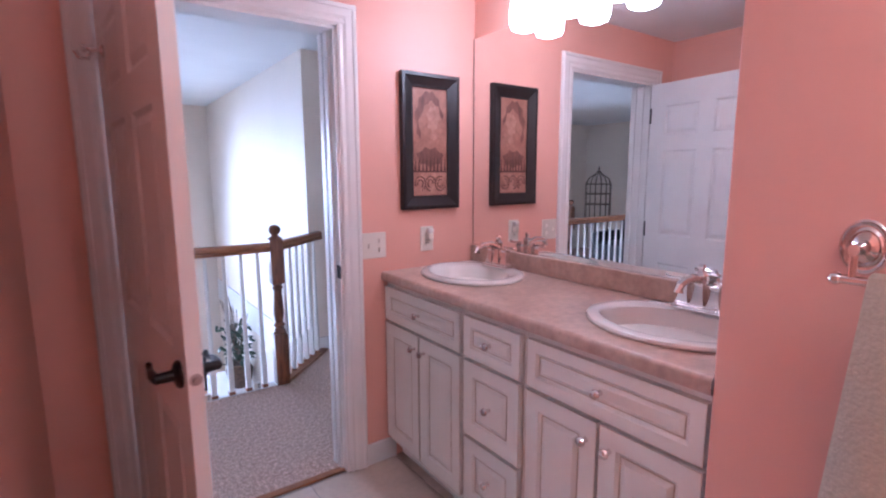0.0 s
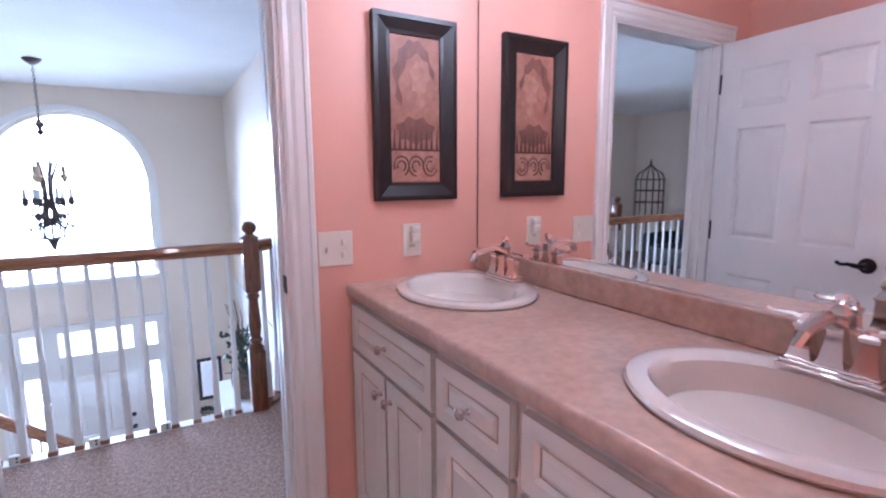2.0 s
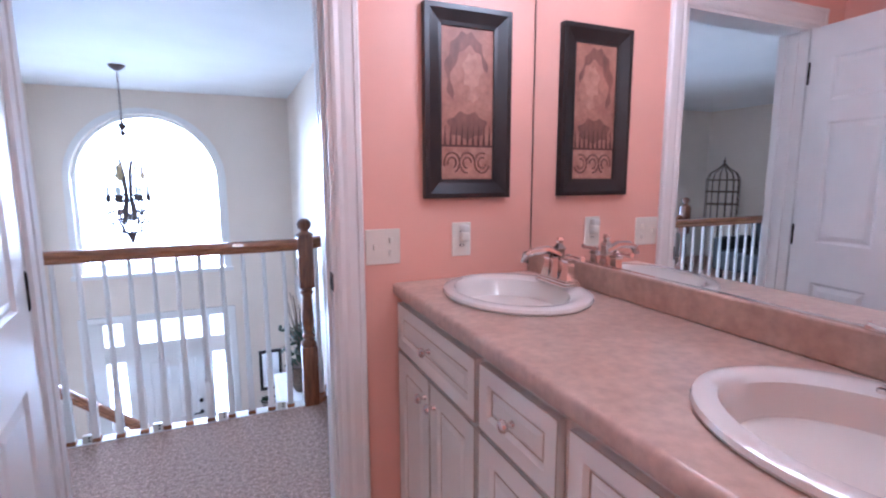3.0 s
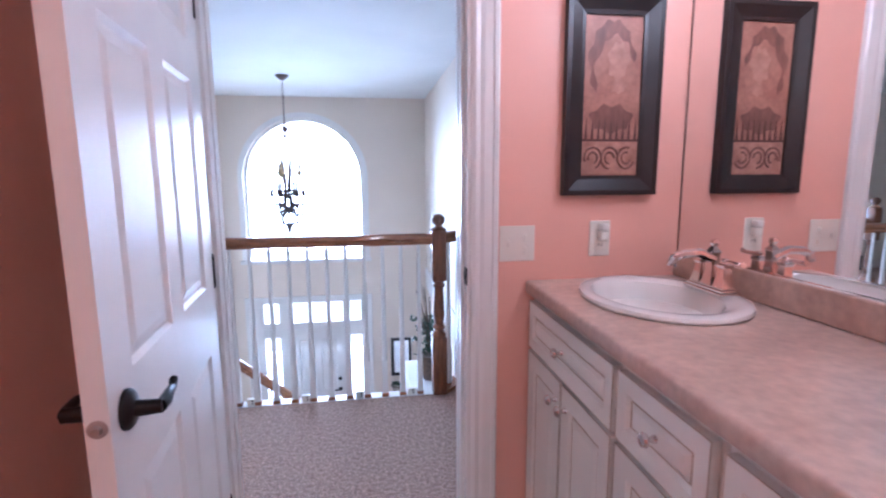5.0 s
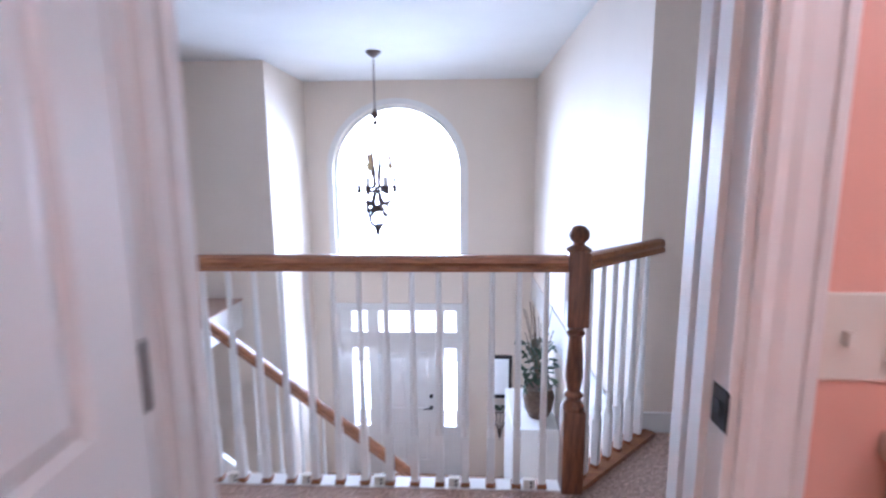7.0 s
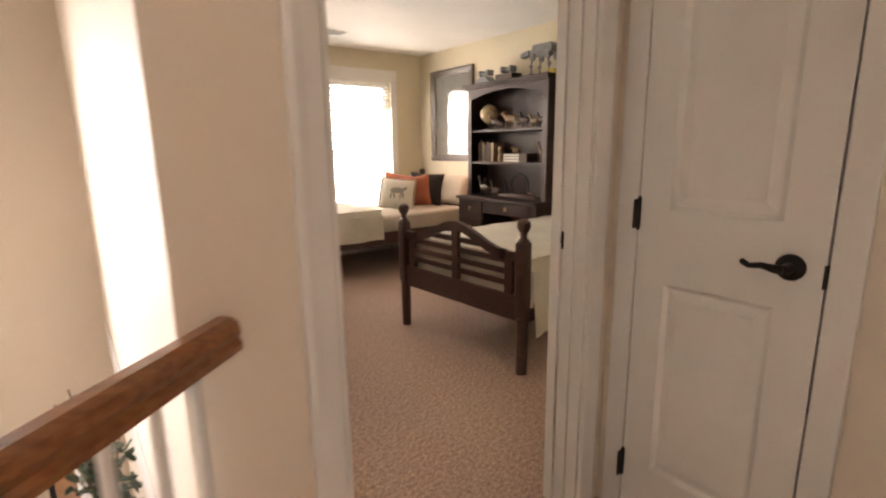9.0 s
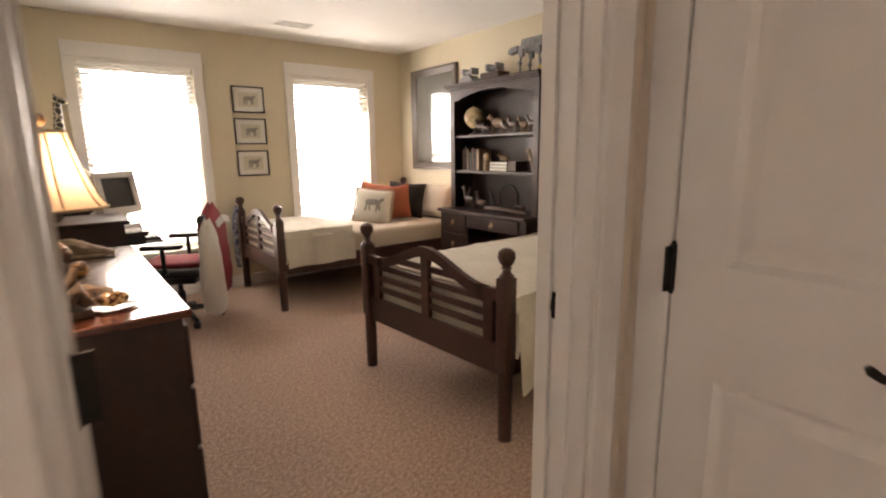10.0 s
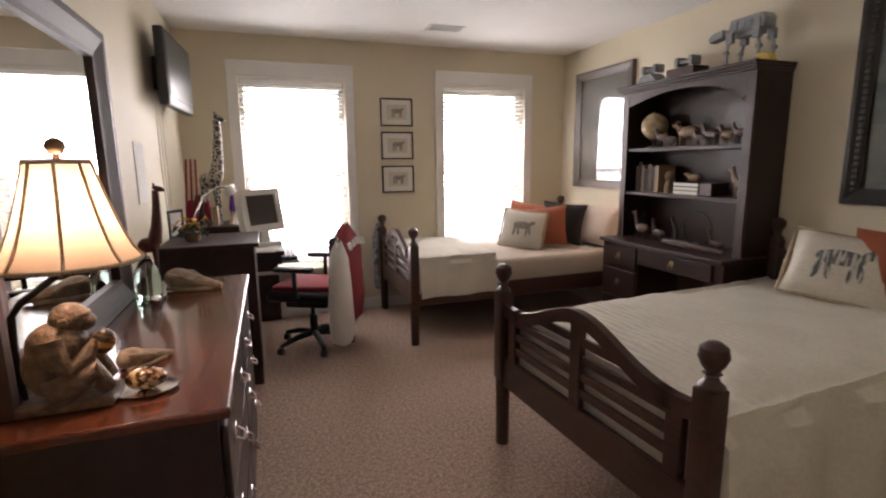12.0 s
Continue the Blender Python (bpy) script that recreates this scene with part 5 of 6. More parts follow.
# ---- desk with hutch ----
def pull(parent, x, y, z):
    """A plate with a ring pull on a front that faces -x."""
    bm = bmesh.new()
    lathe(bm, [(0.020, 0), (0.019, 0.003), (0.008, 0.006), (0.007, 0.016), (0.003, 0.018)], 14, (x, y, z), turn=Matrix.Rotation(radians(-90), 3, "Y"))
    tube(bm, [(x - 0.012, y + 0.017 * math.sin(t), z - 0.006 - 0.017 * (1 - math.cos(t)) * 0.9) for t in [k * math.pi / 8 - math.pi / 2 - 1 for k in range(14)]], 0.0025, 6)
    part("pull", bm, BRASS, parent, "antique brass ring pull", smooth=True)


dk = empty("desk_with_hutch", "dark cherry desk with open shelf hutch and brass pulls", "desk")
DY0, DY1, DXF, DZ = 3.83, 4.95, 3.66, 0.775
part("desktop", bx(DXF - 0.02, 4.09, DY0 - 0.01, DY1 + 0.015, DZ - 0.03, DZ, bev=0.006), CHERRY, dk)
bm = bmesh.new()
box(bm, DXF + 0.015, 4.085, DY1 - 0.40, DY1, 0.06, DZ - 0.03)
box(bm, DXF + 0.03, 4.085, DY1 - 0.39, DY1 - 0.01, 0.0, 0.06)
box(bm, DXF + 0.015, 4.085, DY0, DY0 + 0.06, 0.0, DZ - 0.03)
box(bm, DXF + 0.015, 4.085, DY0 + 0.06, DY1 - 0.40, DZ - 0.16, DZ - 0.03)
box(bm, 4.06, 4.085, DY0 + 0.06, DY1 - 0.40, 0.0, DZ - 0.16)
part("carcass", bm, CHERRY, dk)
for za, zb in ((0.09, 0.32), (0.335, 0.545), (0.56, 0.735)):
    part("drawer", bx(DXF, DXF + 0.016, DY1 - 0.385, DY1 - 0.015, za, zb, bev=0.006), CHERRY, dk)
    pull(dk, DXF, DY1 - 0.20, (za + zb) / 2 + 0.01)
part("drawer", bx(DXF, DXF + 0.016, DY0 + 0.075, DY1 - 0.415, DZ - 0.15, DZ - 0.04, bev=0.006), CHERRY, dk)
pull(dk, DXF, (DY0 + DY1 - 0.34) / 2, DZ - 0.09)
HX, HZ = 3.82, 1.93
for y in (DY0 + 0.0, DY1 - 0.03):
    part("side_panel", bx(HX, 4.09, y, y + 0.03, DZ + 0.001, HZ - 0.05), CHERRY, dk)
part("back_panel", bx(4.075, 4.09, DY0 + 0.03, DY1 - 0.03, DZ + 0.001, HZ - 0.05), CHERRY, dk)
for y, s in ((DY0 + 0.001, 1), (DY1 - 0.061, 1)):
    part("face_stile", bx(HX - 0.016, HX - 0.001, y, y + 0.06, DZ + 0.001, HZ - 0.05, bev=0.004), CHERRY, dk)
for z in (1.135, 1.465):
    part("shelf", bx(HX + 0.004, 4.075, DY0 + 0.03, DY1 - 0.03, z - 0.025, z, bev=0.004), CHERRY, dk)
part("top_panel", bx(HX, 4.09, DY0, DY1, HZ - 0.05, HZ - 0.02), CHERRY, dk)
bm = bmesh.new()
n = 20
for i in range(n):
    f0, f1 = i / n, (i + 1) / n
    za, zb = [HZ - 0.155 + 0.075 * math.sin(math.pi * f) for f in (f0, f1)]
    y0, y1 = DY0 + 0.061 + (DY1 - DY0 - 0.122) * f0, DY0 + 0.061 + (DY1 - DY0 - 0.122) * f1
    prism(bm, [(y0, za), (y1, zb), (y1, HZ - 0.05), (y0, HZ - 0.05)], HX - 0.015, HX - 0.002, "x")
bmesh.ops.remove_doubles(bm, verts=bm.verts, dist=0.0003)
part("arched_valance", bm, CHERRY, dk)
bm = bmesh.new()
for k, (o, z0, z1) in enumerate(((0.02, HZ - 0.05, HZ - 0.035), (0.032, HZ - 0.035, HZ - 0.018), (0.046, HZ - 0.018, HZ))):
    box(bm, HX - 0.016 - o, 4.092, DY0 - o * 0.4, DY1 + o, z0, z1, bev=0.004)
part("cornice", bm, CHERRY, dk)

# things on the shelves
gl = empty("globe", "antique beige desk globe on a dark stand", "globe", pose(3.93, 4.74, 1.467))
bm = bmesh.new()
ball(bm, 0, 0, 0.16, 0.095, sub=4)
part("sphere", bm, mat("globe_map", (0.52, 0.42, 0.26), 0.4, dark=(0.36, 0.26, 0.14), scale=14, mix=0.12), gl, smooth=True)
bm = bmesh.new()
lathe(bm, [(0.055, 0), (0.05, 0.012), (0.012, 0.02), (0.01, 0.055)], 18)
part("foot", bm, CHERRY, gl, smooth=True)
bm = bmesh.new()
tube(bm, [(0.0, 0.104 * math.cos(t), 0.16 + 0.104 * math.sin(t)) for t in [-math.pi / 2 + k * math.pi / 14 for k in range(15)]], 0.005, 6)
part("meridian", bm, BRASS, gl)


def figurine(x, y, z, s, material, label, neck=0.5, heading=90, legs=0.5):
    """A plain carved four-legged figure as one mesh."""
    bm = bmesh.new()
    ball(bm, 0, 0, legs * s + 0.12 * s, 0.34 * s, 0.14 * s, 0.17 * s, sub=3)
    for dx in (-0.22, 0.22):
        for dy in (-0.07, 0.07):
            tube(bm, [(dx * s, dy * s, 0), (dx * s, dy * s, legs * s * 0.5), (dx * s * 0.95, dy * s, legs * s + 0.05 * s)], [0.035 * s, 0.035 * s, 0.06 * s], 7)
    h0 = legs * s + 0.18 * s
    tube(bm, [(0.26 * s, 0, h0), (0.36 * s, 0, h0 + neck * s * 0.5), (0.42 * s, 0, h0 + neck * s)], [0.11 * s, 0.075 * s, 0.06 * s], 8)
    ball(bm, 0.48 * s, 0, h0 + neck * s, 0.13 * s, 0.06 * s, 0.06 * s, sub=2, turn=Matrix.Rotation(radians(20), 3, "Y"))
    for dy in (-0.04, 0.04):
        tube(bm, [(0.40 * s, dy * s, h0 + neck * s + 0.03 * s), (0.38 * s, dy * 1.6 * s, h0 + neck * s + 0.12 * s)], [0.02 * s, 0.008 * s], 5)
    tube(bm, [(-0.32 * s, 0, h0), (-0.39 * s, 0, h0 - 0.2 * s)], [0.02 * s, 0.012 * s], 5)
    ob = solo("figurine", bm, material, label, "figurine", smooth=True)
    ob.matrix_world = pose(x, y, z, 0, 0, heading)
    return ob


TAN = mat("tan_carved_wood", (0.24, 0.145, 0.07), 0.55, dark=(0.13, 0.07, 0.03), scale=20)
DWOOD = mat("dark_carved_wood", (0.06, 0.03, 0.02), 0.45, scale=20)
figurine(3.92, 4.40, 1.467, 0.26, TAN, "large tan carved animal figurine on the shelf", neck=0.15, legs=0.25)
for y, s, m__ in ((4.60, 0.15, DWOOD), (4.52, 0.12, DWOOD), (4.27, 0.12, DWOOD), (4.18, 0.16, DWOOD), (4.06, 0.14, TAN), (3.96, 0.15, DWOOD)):
    figurine(3.88, y, 1.467, s, m__, "small carved animal figurine on the shelf", neck=0.3, legs=0.35)
figurine(3.97, 3.93, 1.467, 0.20, TAN, "upright carved giraffe figurine on the shelf", neck=0.75, legs=0.5)
rb = random.Random(9)
BOOKC = [mat("book_brown", (0.10, 0.045, 0.025), 0.6), mat("book_black", (0.02, 0.02, 0.022), 0.6), mat("book_tan", (0.30, 0.2, 0.12), 0.6), mat("book_green", (0.03, 0.05, 0.045), 0.6)]
def book(x0, x1, y0, y1, z0, z1, cover, lying=False):
    b = empty("book", "hardback book on the hutch shelf", "book", group="books on the hutch shelf")
    bm = bmesh.new()
    if lying:
        box(bm, x0, x1, y0, y1, z0, z0 + 0.003)
        box(bm, x0, x1, y0, y1, z1 - 0.003, z1)
        box(bm, x1 - 0.003, x1, y0, y1, z0 + 0.003, z1 - 0.003)
    else:
        box(bm, x0, x1, y0, y0 + 0.003, z0, z1)
        box(bm, x0, x1, y1 - 0.003, y1, z0, z1)
        box(bm, x0, x0 + 0.003, y0 + 0.003, y1 - 0.003, z0, z1)
    part("cover", bm, cover, b)
    part("pages", bx(x0 + 0.005, x1 - 0.005, y0 + 0.0035, y1 - 0.0035, z0 + 0.0035, z1 - 0.0035), PAPER, b)


y = 4.86
for i in range(7):
    t = rb.uniform(0.024, 0.042)
    h = rb.uniform(0.17, 0.235)
    book(3.88, 4.04, y - t, y, 1.136, 1.136 + h, BOOKC[i % 4])
    y -= t + 0.003
z = 1.136
for i in range(3):
    book(3.86, 4.0, 4.24, 4.46, z, z + 0.027, (BOOKC[2], BOOKC[3], BOOKC[1])[i], True)
    z += 0.0275
bm = bmesh.new()
box(bm, 3.87, 4.02, 4.14, 4.24, 1.136, 1.22, bev=0.004)
solo("wooden_box", bm, DWOOD, "small dark wooden box beside the books", "box")
figurine(3.92, 4.33, 1.219, 0.15, TAN, "low tan figurine lying on the stacked books", neck=0.1, legs=0.1)
bm = bmesh.new()
lathe(bm, [(0.03, 0), (0.035, 0.03), (0.025, 0.08), (0.02, 0.09), (0.032, 0.11), (0.034, 0.13), (0.02, 0.155), (0.004, 0.16)], 14, (3.90, 4.53, 1.136))
solo("carved_bust", bm, TAN, "small tan carved ornament on the shelf", "ornament", smooth=True)
figurine(3.92, 3.95, 1.136, 0.2, BONE, "pale carved figurine on the middle shelf", neck=0.4, legs=0.3)
for y, s in ((4.72, 0.20), (4.55, 0.16), (4.05, 0.14)):
    figurine(3.85, y, DZ + 0.001, s, DWOOD, "dark carved figurine on the desktop", neck=0.5, legs=0.3)
bm = bmesh.new()
tube(bm, [(3.98, 4.33 + 0.12 * math.cos(t), DZ + 0.12 + 0.115 * math.sin(t)) for t in [k * math.pi / 12 for k in range(25)]], 0.008, 7)
solo("wire_hoop", bm, DARK, "dark hoop standing on the desktop", "hoop")
bm = bmesh.new()
tube(bm, [(3.80, 4.45, DZ + 0.025), (3.79, 4.3, DZ + 0.03), (3.79, 4.12, DZ + 0.028), (3.80, 3.95, DZ + 0.02)], [0.012, 0.024, 0.02, 0.01], 9)
solo("carved_stick", bm, DWOOD, "long carved wooden ornament lying on the desktop", "ornament", smooth=True)
for s, yy in ((-1, 4.80), (1, 4.45)):
    bm = bmesh.new()
    tube(bm, [(3.90, yy, DZ), (3.90, yy - 0.01 * s, DZ + 0.08), (3.90, yy + 0.035 * s, DZ + 0.19)], [0.03, 0.022, 0.012], 8)
    solo("horn", bm, DARK, "dark polished horn standing on the desktop", "horn", smooth=True)

# toy models on top of the hutch
def walker(x, y, z):
    w = empty("toy_walker", "grey four-legged toy machine standing on the hutch", "toy", pose(x, y, z, 0, 0, 90))
    bm = bmesh.new()
    prism(bm, [(-0.115, 0.20), (0.105, 0.20), (0.12, 0.23), (0.105, 0.28), (-0.10, 0.28), (-0.12, 0.25)], -0.045, 0.045, "y")
    box(bm, -0.08, 0.08, -0.03, 0.03, 0.17, 0.20, bev=0.004)
    for q_ in range(4):
        box(bm, -0.09 + q_ * 0.05, -0.055 + q_ * 0.05, -0.049, 0.049, 0.215, 0.262, bev=0.003)
    part("body", bm, TOY, w)
    bm = bmesh.new()
    prism(bm, [(0.17, 0.20), (0.27, 0.185), (0.28, 0.21), (0.25, 0.235), (0.18, 0.245)], -0.03, 0.03, "y")
    tube(bm, [(0.13, 0, 0.225), (0.19, 0, 0.22)], 0.018, 8)
    part("head", bm, TOY, w)
    for dx, k in ((-0.09, -1), (0.09, 1)):
        for dy in (-0.06, 0.06):
            bm = bmesh.new()
            box(bm, dx - 0.022, dx + 0.022, dy - 0.016, dy + 0.016, 0.14, 0.20, bev=0.004)
            tube(bm, [(dx, dy, 0.16), (dx + 0.02 * k, dy, 0.09), (dx + 0.015 * k, dy, 0.02)], [0.011, 0.008, 0.009], 6)
            lathe(bm, [(0.014, -0.012), (0.014, 0.012)], 10, (dx + 0.02 * k, dy, 0.09), turn=Matrix.Rotation(radians(90), 3, "X"))
            lathe(bm, [(0.03, 0), (0.03, 0.012), (0.015, 0.025)], 10, (dx + 0.015 * k, dy, 0))
            part("leg", bm, TOY, w)


walker(3.93, 4.00, HZ + 0.001)
for y, s, m__ in ((4.80, 1.0, TOY), (4.47, 0.9, DARK)):
    t_ = empty("toy_vehicle", "grey toy spacecraft model on a stand on the hutch", "toy", pose(3.93, y, HZ + 0.001))
    bm = bmesh.new()
    if y > 4.6:
        prism(bm, [(-0.13, 0.0), (0.13, 0.0), (0.05, 0.07), (-0.04, 0.08)], -0.06, 0.06, "x")
    else:
        box(bm, -0.07, 0.07, -0.12, 0.12, 0, 0.07, bev=0.006)
    part("base", bm, TOY if y > 4.6 else DWOOD, t_)
    bm = bmesh.new()
    tube(bm, [(0, 0, 0.06), (0, 0, 0.12)], 0.008, 6)
    box(bm, -0.03, 0.03, -0.07, 0.07, 0.10, 0.125, bev=0.008)
    for k in (-1, 1):
        box(bm, -0.045, 0.045, k * 0.06 - 0.015, k * 0.06 + 0.015, 0.085, 0.145, bev=0.006)
    part("model", bm, TOY, t_)
bm = bmesh.new()
prism(bm, [(0, 0), (0.12, 0), (0.08, 0.05), (0.02, 0.04)], 3.86, 3.92, "x")
ob = solo("toy_block", bm, mat("yellow_plastic", (0.6, 0.42, 0.05), 0.4), "small yellow toy piece on the hutch", "toy")
ob.location = (0, 3.81, HZ + 0.001)

# reading light beside the hutch
BULB = glow("lit_small_shade", (1.0, 0.62, 0.36), 9.0)
rl = empty("clip_lamp", "small lit reading lamp on the wall beside the hutch", "lamp", pose(3.98, 5.02, 1.08))
bm = bmesh.new()
tube(bm, [(0.11, 0, 0.0), (0.05, 0, 0.01), (0, 0, 0.05)], 0.007, 7)
part("arm", bm, BRASS, rl)
bm = bmesh.new()
lathe(bm, [(0.02, 0.05), (0.036, 0.08), (0.034, 0.12), (0.014, 0.17), (0.005, 0.19)], 16)
part("shade", bm, BULB, rl, "small glowing shade", smooth=True)
bulb("reading_bulb", 3.90, 5.02, 1.20, 1.2, (1.0, 0.65, 0.4))

# framed pieces on the walls
DIM = mat("dim_map_print", (0.20, 0.19, 0.16), 0.5, dark=(0.12, 0.115, 0.10), scale=4, mix=0.3)
SEA = mat("dim_landscape_print", (0.10, 0.12, 0.10), 0.5, dark=(0.04, 0.05, 0.05), scale=3, stretch=(1, 1, 4), mix=0.4)
framed("framed_print", "large print under glass in a carved grey-brown frame", "picture", pose(4.10, 5.575, 1.665, 0, 0, -90), 0.80, 1.08, 0.075, 0.04, mat("grey_brown_frame", (0.10, 0.075, 0.06), 0.4, scale=30, bump=0.2, bump_scale=60), DIM, glass=True)
f = framed("framed_print", "large landscape print under glass in a black carved frame", "picture", pose(4.10, 3.08, 1.70, 0, 0, -90), 0.80, 1.14, 0.085, 0.045, BLACK, SEA, glass=True)
for k in range(30):
    for s in (-1, 1):
        part("bead", bx(s * 0.345 - 0.012, s * 0.345 + 0.012, -0.040, -0.026, -0.50 + k * 0.0335, -0.482 + k * 0.0335), BLACK, f)
for i, z in enumerate((1.838, 1.537, 1.228)):
    f = framed("small_picture", "small animal print with white mat in a thin black frame", "picture", pose(2.307, 6.243, z), 0.305, 0.25, 0.013, 0.018, BLACK, PAPER, mat_w=0.06)
    f["group"] = "three small pictures between the windows"
    part("print_border", bx(-0.095, 0.095, -0.0118, -0.0106, -0.067, 0.067), mat("ivory_print", (0.62, 0.58, 0.48), 0.8), f)
    bm = bmesh.new()
    for cx, cz, rx, rz, a in FIGURE:
        prism(bm, oval(cx * 0.62, cz * 0.62, rx * 0.62, rz * 0.62, 12), -0.0132, -0.0119, "y")
    part("printed_figure", bm, PRINTG, f)

# ---- dresser side ----
WX = 0.50
dr = empty("dresser", "dark cherry dresser with polished top and ring pulls", "dresser")
DRX, DRY0, DRY1, DRZ = 1.00, 2.845, 4.31, 0.83
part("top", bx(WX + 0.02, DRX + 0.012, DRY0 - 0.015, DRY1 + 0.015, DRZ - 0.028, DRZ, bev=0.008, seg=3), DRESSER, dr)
bm = bmesh.new()
box(bm, WX + 0.03, DRX - 0.018, DRY0, DRY1, 0.08, DRZ - 0.028)
box(bm, WX + 0.04, DRX - 0.005, DRY0 - 0.012, DRY1 + 0.012, 0.0, 0.09, bev=0.01)
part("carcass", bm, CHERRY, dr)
for r_ in range(3):
    for cidx in range(2):
        ya = DRY0 + 0.02 + cidx * (DRY1 - DRY0 - 0.02) / 2
        yb = ya + (DRY1 - DRY0) / 2 - 0.03
        za = 0.11 + r_ * 0.225
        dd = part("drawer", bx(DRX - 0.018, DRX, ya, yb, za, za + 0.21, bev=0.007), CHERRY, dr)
        for yy in (ya + 0.16, yb - 0.16):
            bm = bmesh.new()
            box(bm, DRX, DRX + 0.004, yy - 0.035, yy + 0.035, za + 0.09, za + 0.125, bev=0.0015)
            tube(bm, [(DRX + 0.004, yy - 0.028, za + 0.108), (DRX + 0.022, yy - 0.024, za + 0.095), (DRX + 0.024, yy, za + 0.082), (DRX + 0.022, yy + 0.024, za + 0.095), (DRX + 0.004, yy + 0.028, za + 0.108)], 0.004, 7)
            part("pull", bm, CHROME, dd, "nickel bail pull", smooth=True)
framed("dresser_mirror", "large mirror in a dark moulded frame standing on the dresser", "mirror", pose(WX + 0.03, 3.475, 1.355, 0, 0, 90), 1.08, 1.045, 0.10, 0.045, mat("dark_mirror_frame", (0.05, 0.022, 0.016), 0.55, dark=(0.03, 0.012, 0.01), scale=12, bump=0.08, bump_scale=60), MIRROR)

# lamp with carved figure
lp = empty("table_lamp", "table lamp with lit panelled fabric shade and bronze stem", "lamp", pose(0.66, 2.99, DRZ))
part("base", bx(-0.095, 0.10, -0.055, 0.055, 0.0, 0.025, bev=0.008), STONE, lp)
bm = bmesh.new()
tube(bm, [(-0.085, 0, 0.02), (-0.09, 0, 0.14), (-0.085, 0, 0.22), (-0.065, 0, 0.25), (0.0, 0, 0.30), (0.036, 0, 0.34), (0.04, 0, 0.36)], 0.008, 10)
tube(bm, [(0.04, 0, 0.34), (0.04, 0, 0.56)], 0.006, 8)
part("stem", bm, BRONZE, lp, smooth=True)
SH = bpy.data.materials.new("lamp_shade_fabric")
SH.use_nodes = True
nt = SH.node_tree
bs = nt.nodes["Principled BSDF"]
bs.inputs["Base Color"].default_value, bs.inputs["Roughness"].default_value = (0.70, 0.56, 0.44, 1), 0.9
trn = nt.nodes.new("ShaderNodeBsdfTranslucent")
trn.inputs[0].default_value = (0.80, 0.67, 0.54, 1)
mx = nt.nodes.new("ShaderNodeMixShader")
mx.inputs[0].default_value = 0.55
nt.links.new(bs.outputs[0], mx.inputs[1])
nt.links.new(trn.outputs[0], mx.inputs[2])
nt.links.new(mx.outputs[0], nt.nodes["Material Output"].inputs[0])
SC, S0, S1_, RB, RT = 0.04, 0.335, 0.557, 0.138, 0.058
bm = bmesh.new()
n = 48
rings = []
for k in range(9):
    f = k / 8
    r_1 = RB + (RT - RB) * (f ** 0.68)
    rings.append([bm.verts.new((SC + r_1 * math.cos(2 * math.pi * i / n), r_1 * math.sin(2 * math.pi * i / n), S0 + (S1_ - S0) * f)) for i in range(n)])
for a, b in zip(rings, rings[1:]):
    for i in range(n):
        bm.faces.new((a[i], a[(i + 1) % n], b[(i + 1) % n], b[i]))
bmesh.ops.solidify(bm, geom=list(bm.faces), thickness=0.002)
part("shade", bm, SH, lp, "glowing tan fabric shade", smooth=True)
for i in range(8):
    a = 2 * math.pi * i / 8 + 0.2
    bm = bmesh.new()
    tube(bm, [(SC + (RB + (RT - RB) * (k / 8) ** 0.68 + 0.002) * math.cos(a), (RB + (RT - RB) * (k / 8) ** 0.68 + 0.002) * math.sin(a), S0 + (S1_ - S0) * k / 8) for k in range(9)], 0.0035, 6)
    part("shade_seam", bm, FRINGE, lp)
for r_1, z in ((RB + 0.001, S0), (RT + 0.001, S1_)):
    bm = bmesh.new()
    tube(bm, [(SC + r_1 * math.cos(t), r_1 * math.sin(t), z) for t in [k * math.pi / 20 for k in range(41)]], 0.005, 6)
    part("shade_trim", bm, FRINGE, lp)
bm = bmesh.new()
lathe(bm, [(0.006, 0.555), (0.008, 0.572)], 10, (SC, 0, 0))
ball(bm, SC, 0, 0.59, 0.019, sub=3)
part("finial", bm, TAN, lp, smooth=True)
bulb("table_lamp_bulb", 0.70, 2.99, DRZ + 0.45, 6, (1.0, 0.78, 0.56), 0.03)

bm = bmesh.new()
ball(bm, -0.010, 0, 0.080, 0.070, 0.064, 0.082, sub=4)
ball(bm, -0.002, 0, 0.135, 0.064, 0.068, 0.058, sub=4)
ball(bm, 0.028, 0, 0.196, 0.043, 0.041, 0.040, sub=4)
ball(bm, 0.058, 0, 0.184, 0.026, 0.028, 0.023, sub=3)
ball(bm, 0.052, 0, 0.207, 0.022, 0.032, 0.010, sub=3)
for k in (-1, 1):
    tube(bm, [(-0.008, k * 0.050, 0.160), (-0.002, k * 0.058, 0.115), (0.022, k * 0.058, 0.078), (0.055, k * 0.042, 0.100), (0.074, k * 0.018, 0.135)], [0.031, 0.030, 0.026, 0.021, 0.015], 14)
    tube(bm, [(-0.020, k * 0.040, 0.030), (0.030, k * 0.048, 0.046), (0.072, k * 0.048, 0.068), (0.080, k * 0.046, 0.038), (0.096, k * 0.044, 0.012)], [0.040, 0.038, 0.030, 0.025, 0.018], 14)
    ball(bm, 0.020, k * 0.042, 0.194, 0.011, 0.007, 0.014, sub=3)
ob = solo("monkey_statue", bm, STONE, "brown carved seated monkey statue on the lamp base", "statue", smooth=True)
ob.matrix_world = pose(0.655, 2.985, DRZ + 0.025, 0, 0, 10) @ Matrix.Scale(0.92, 4)

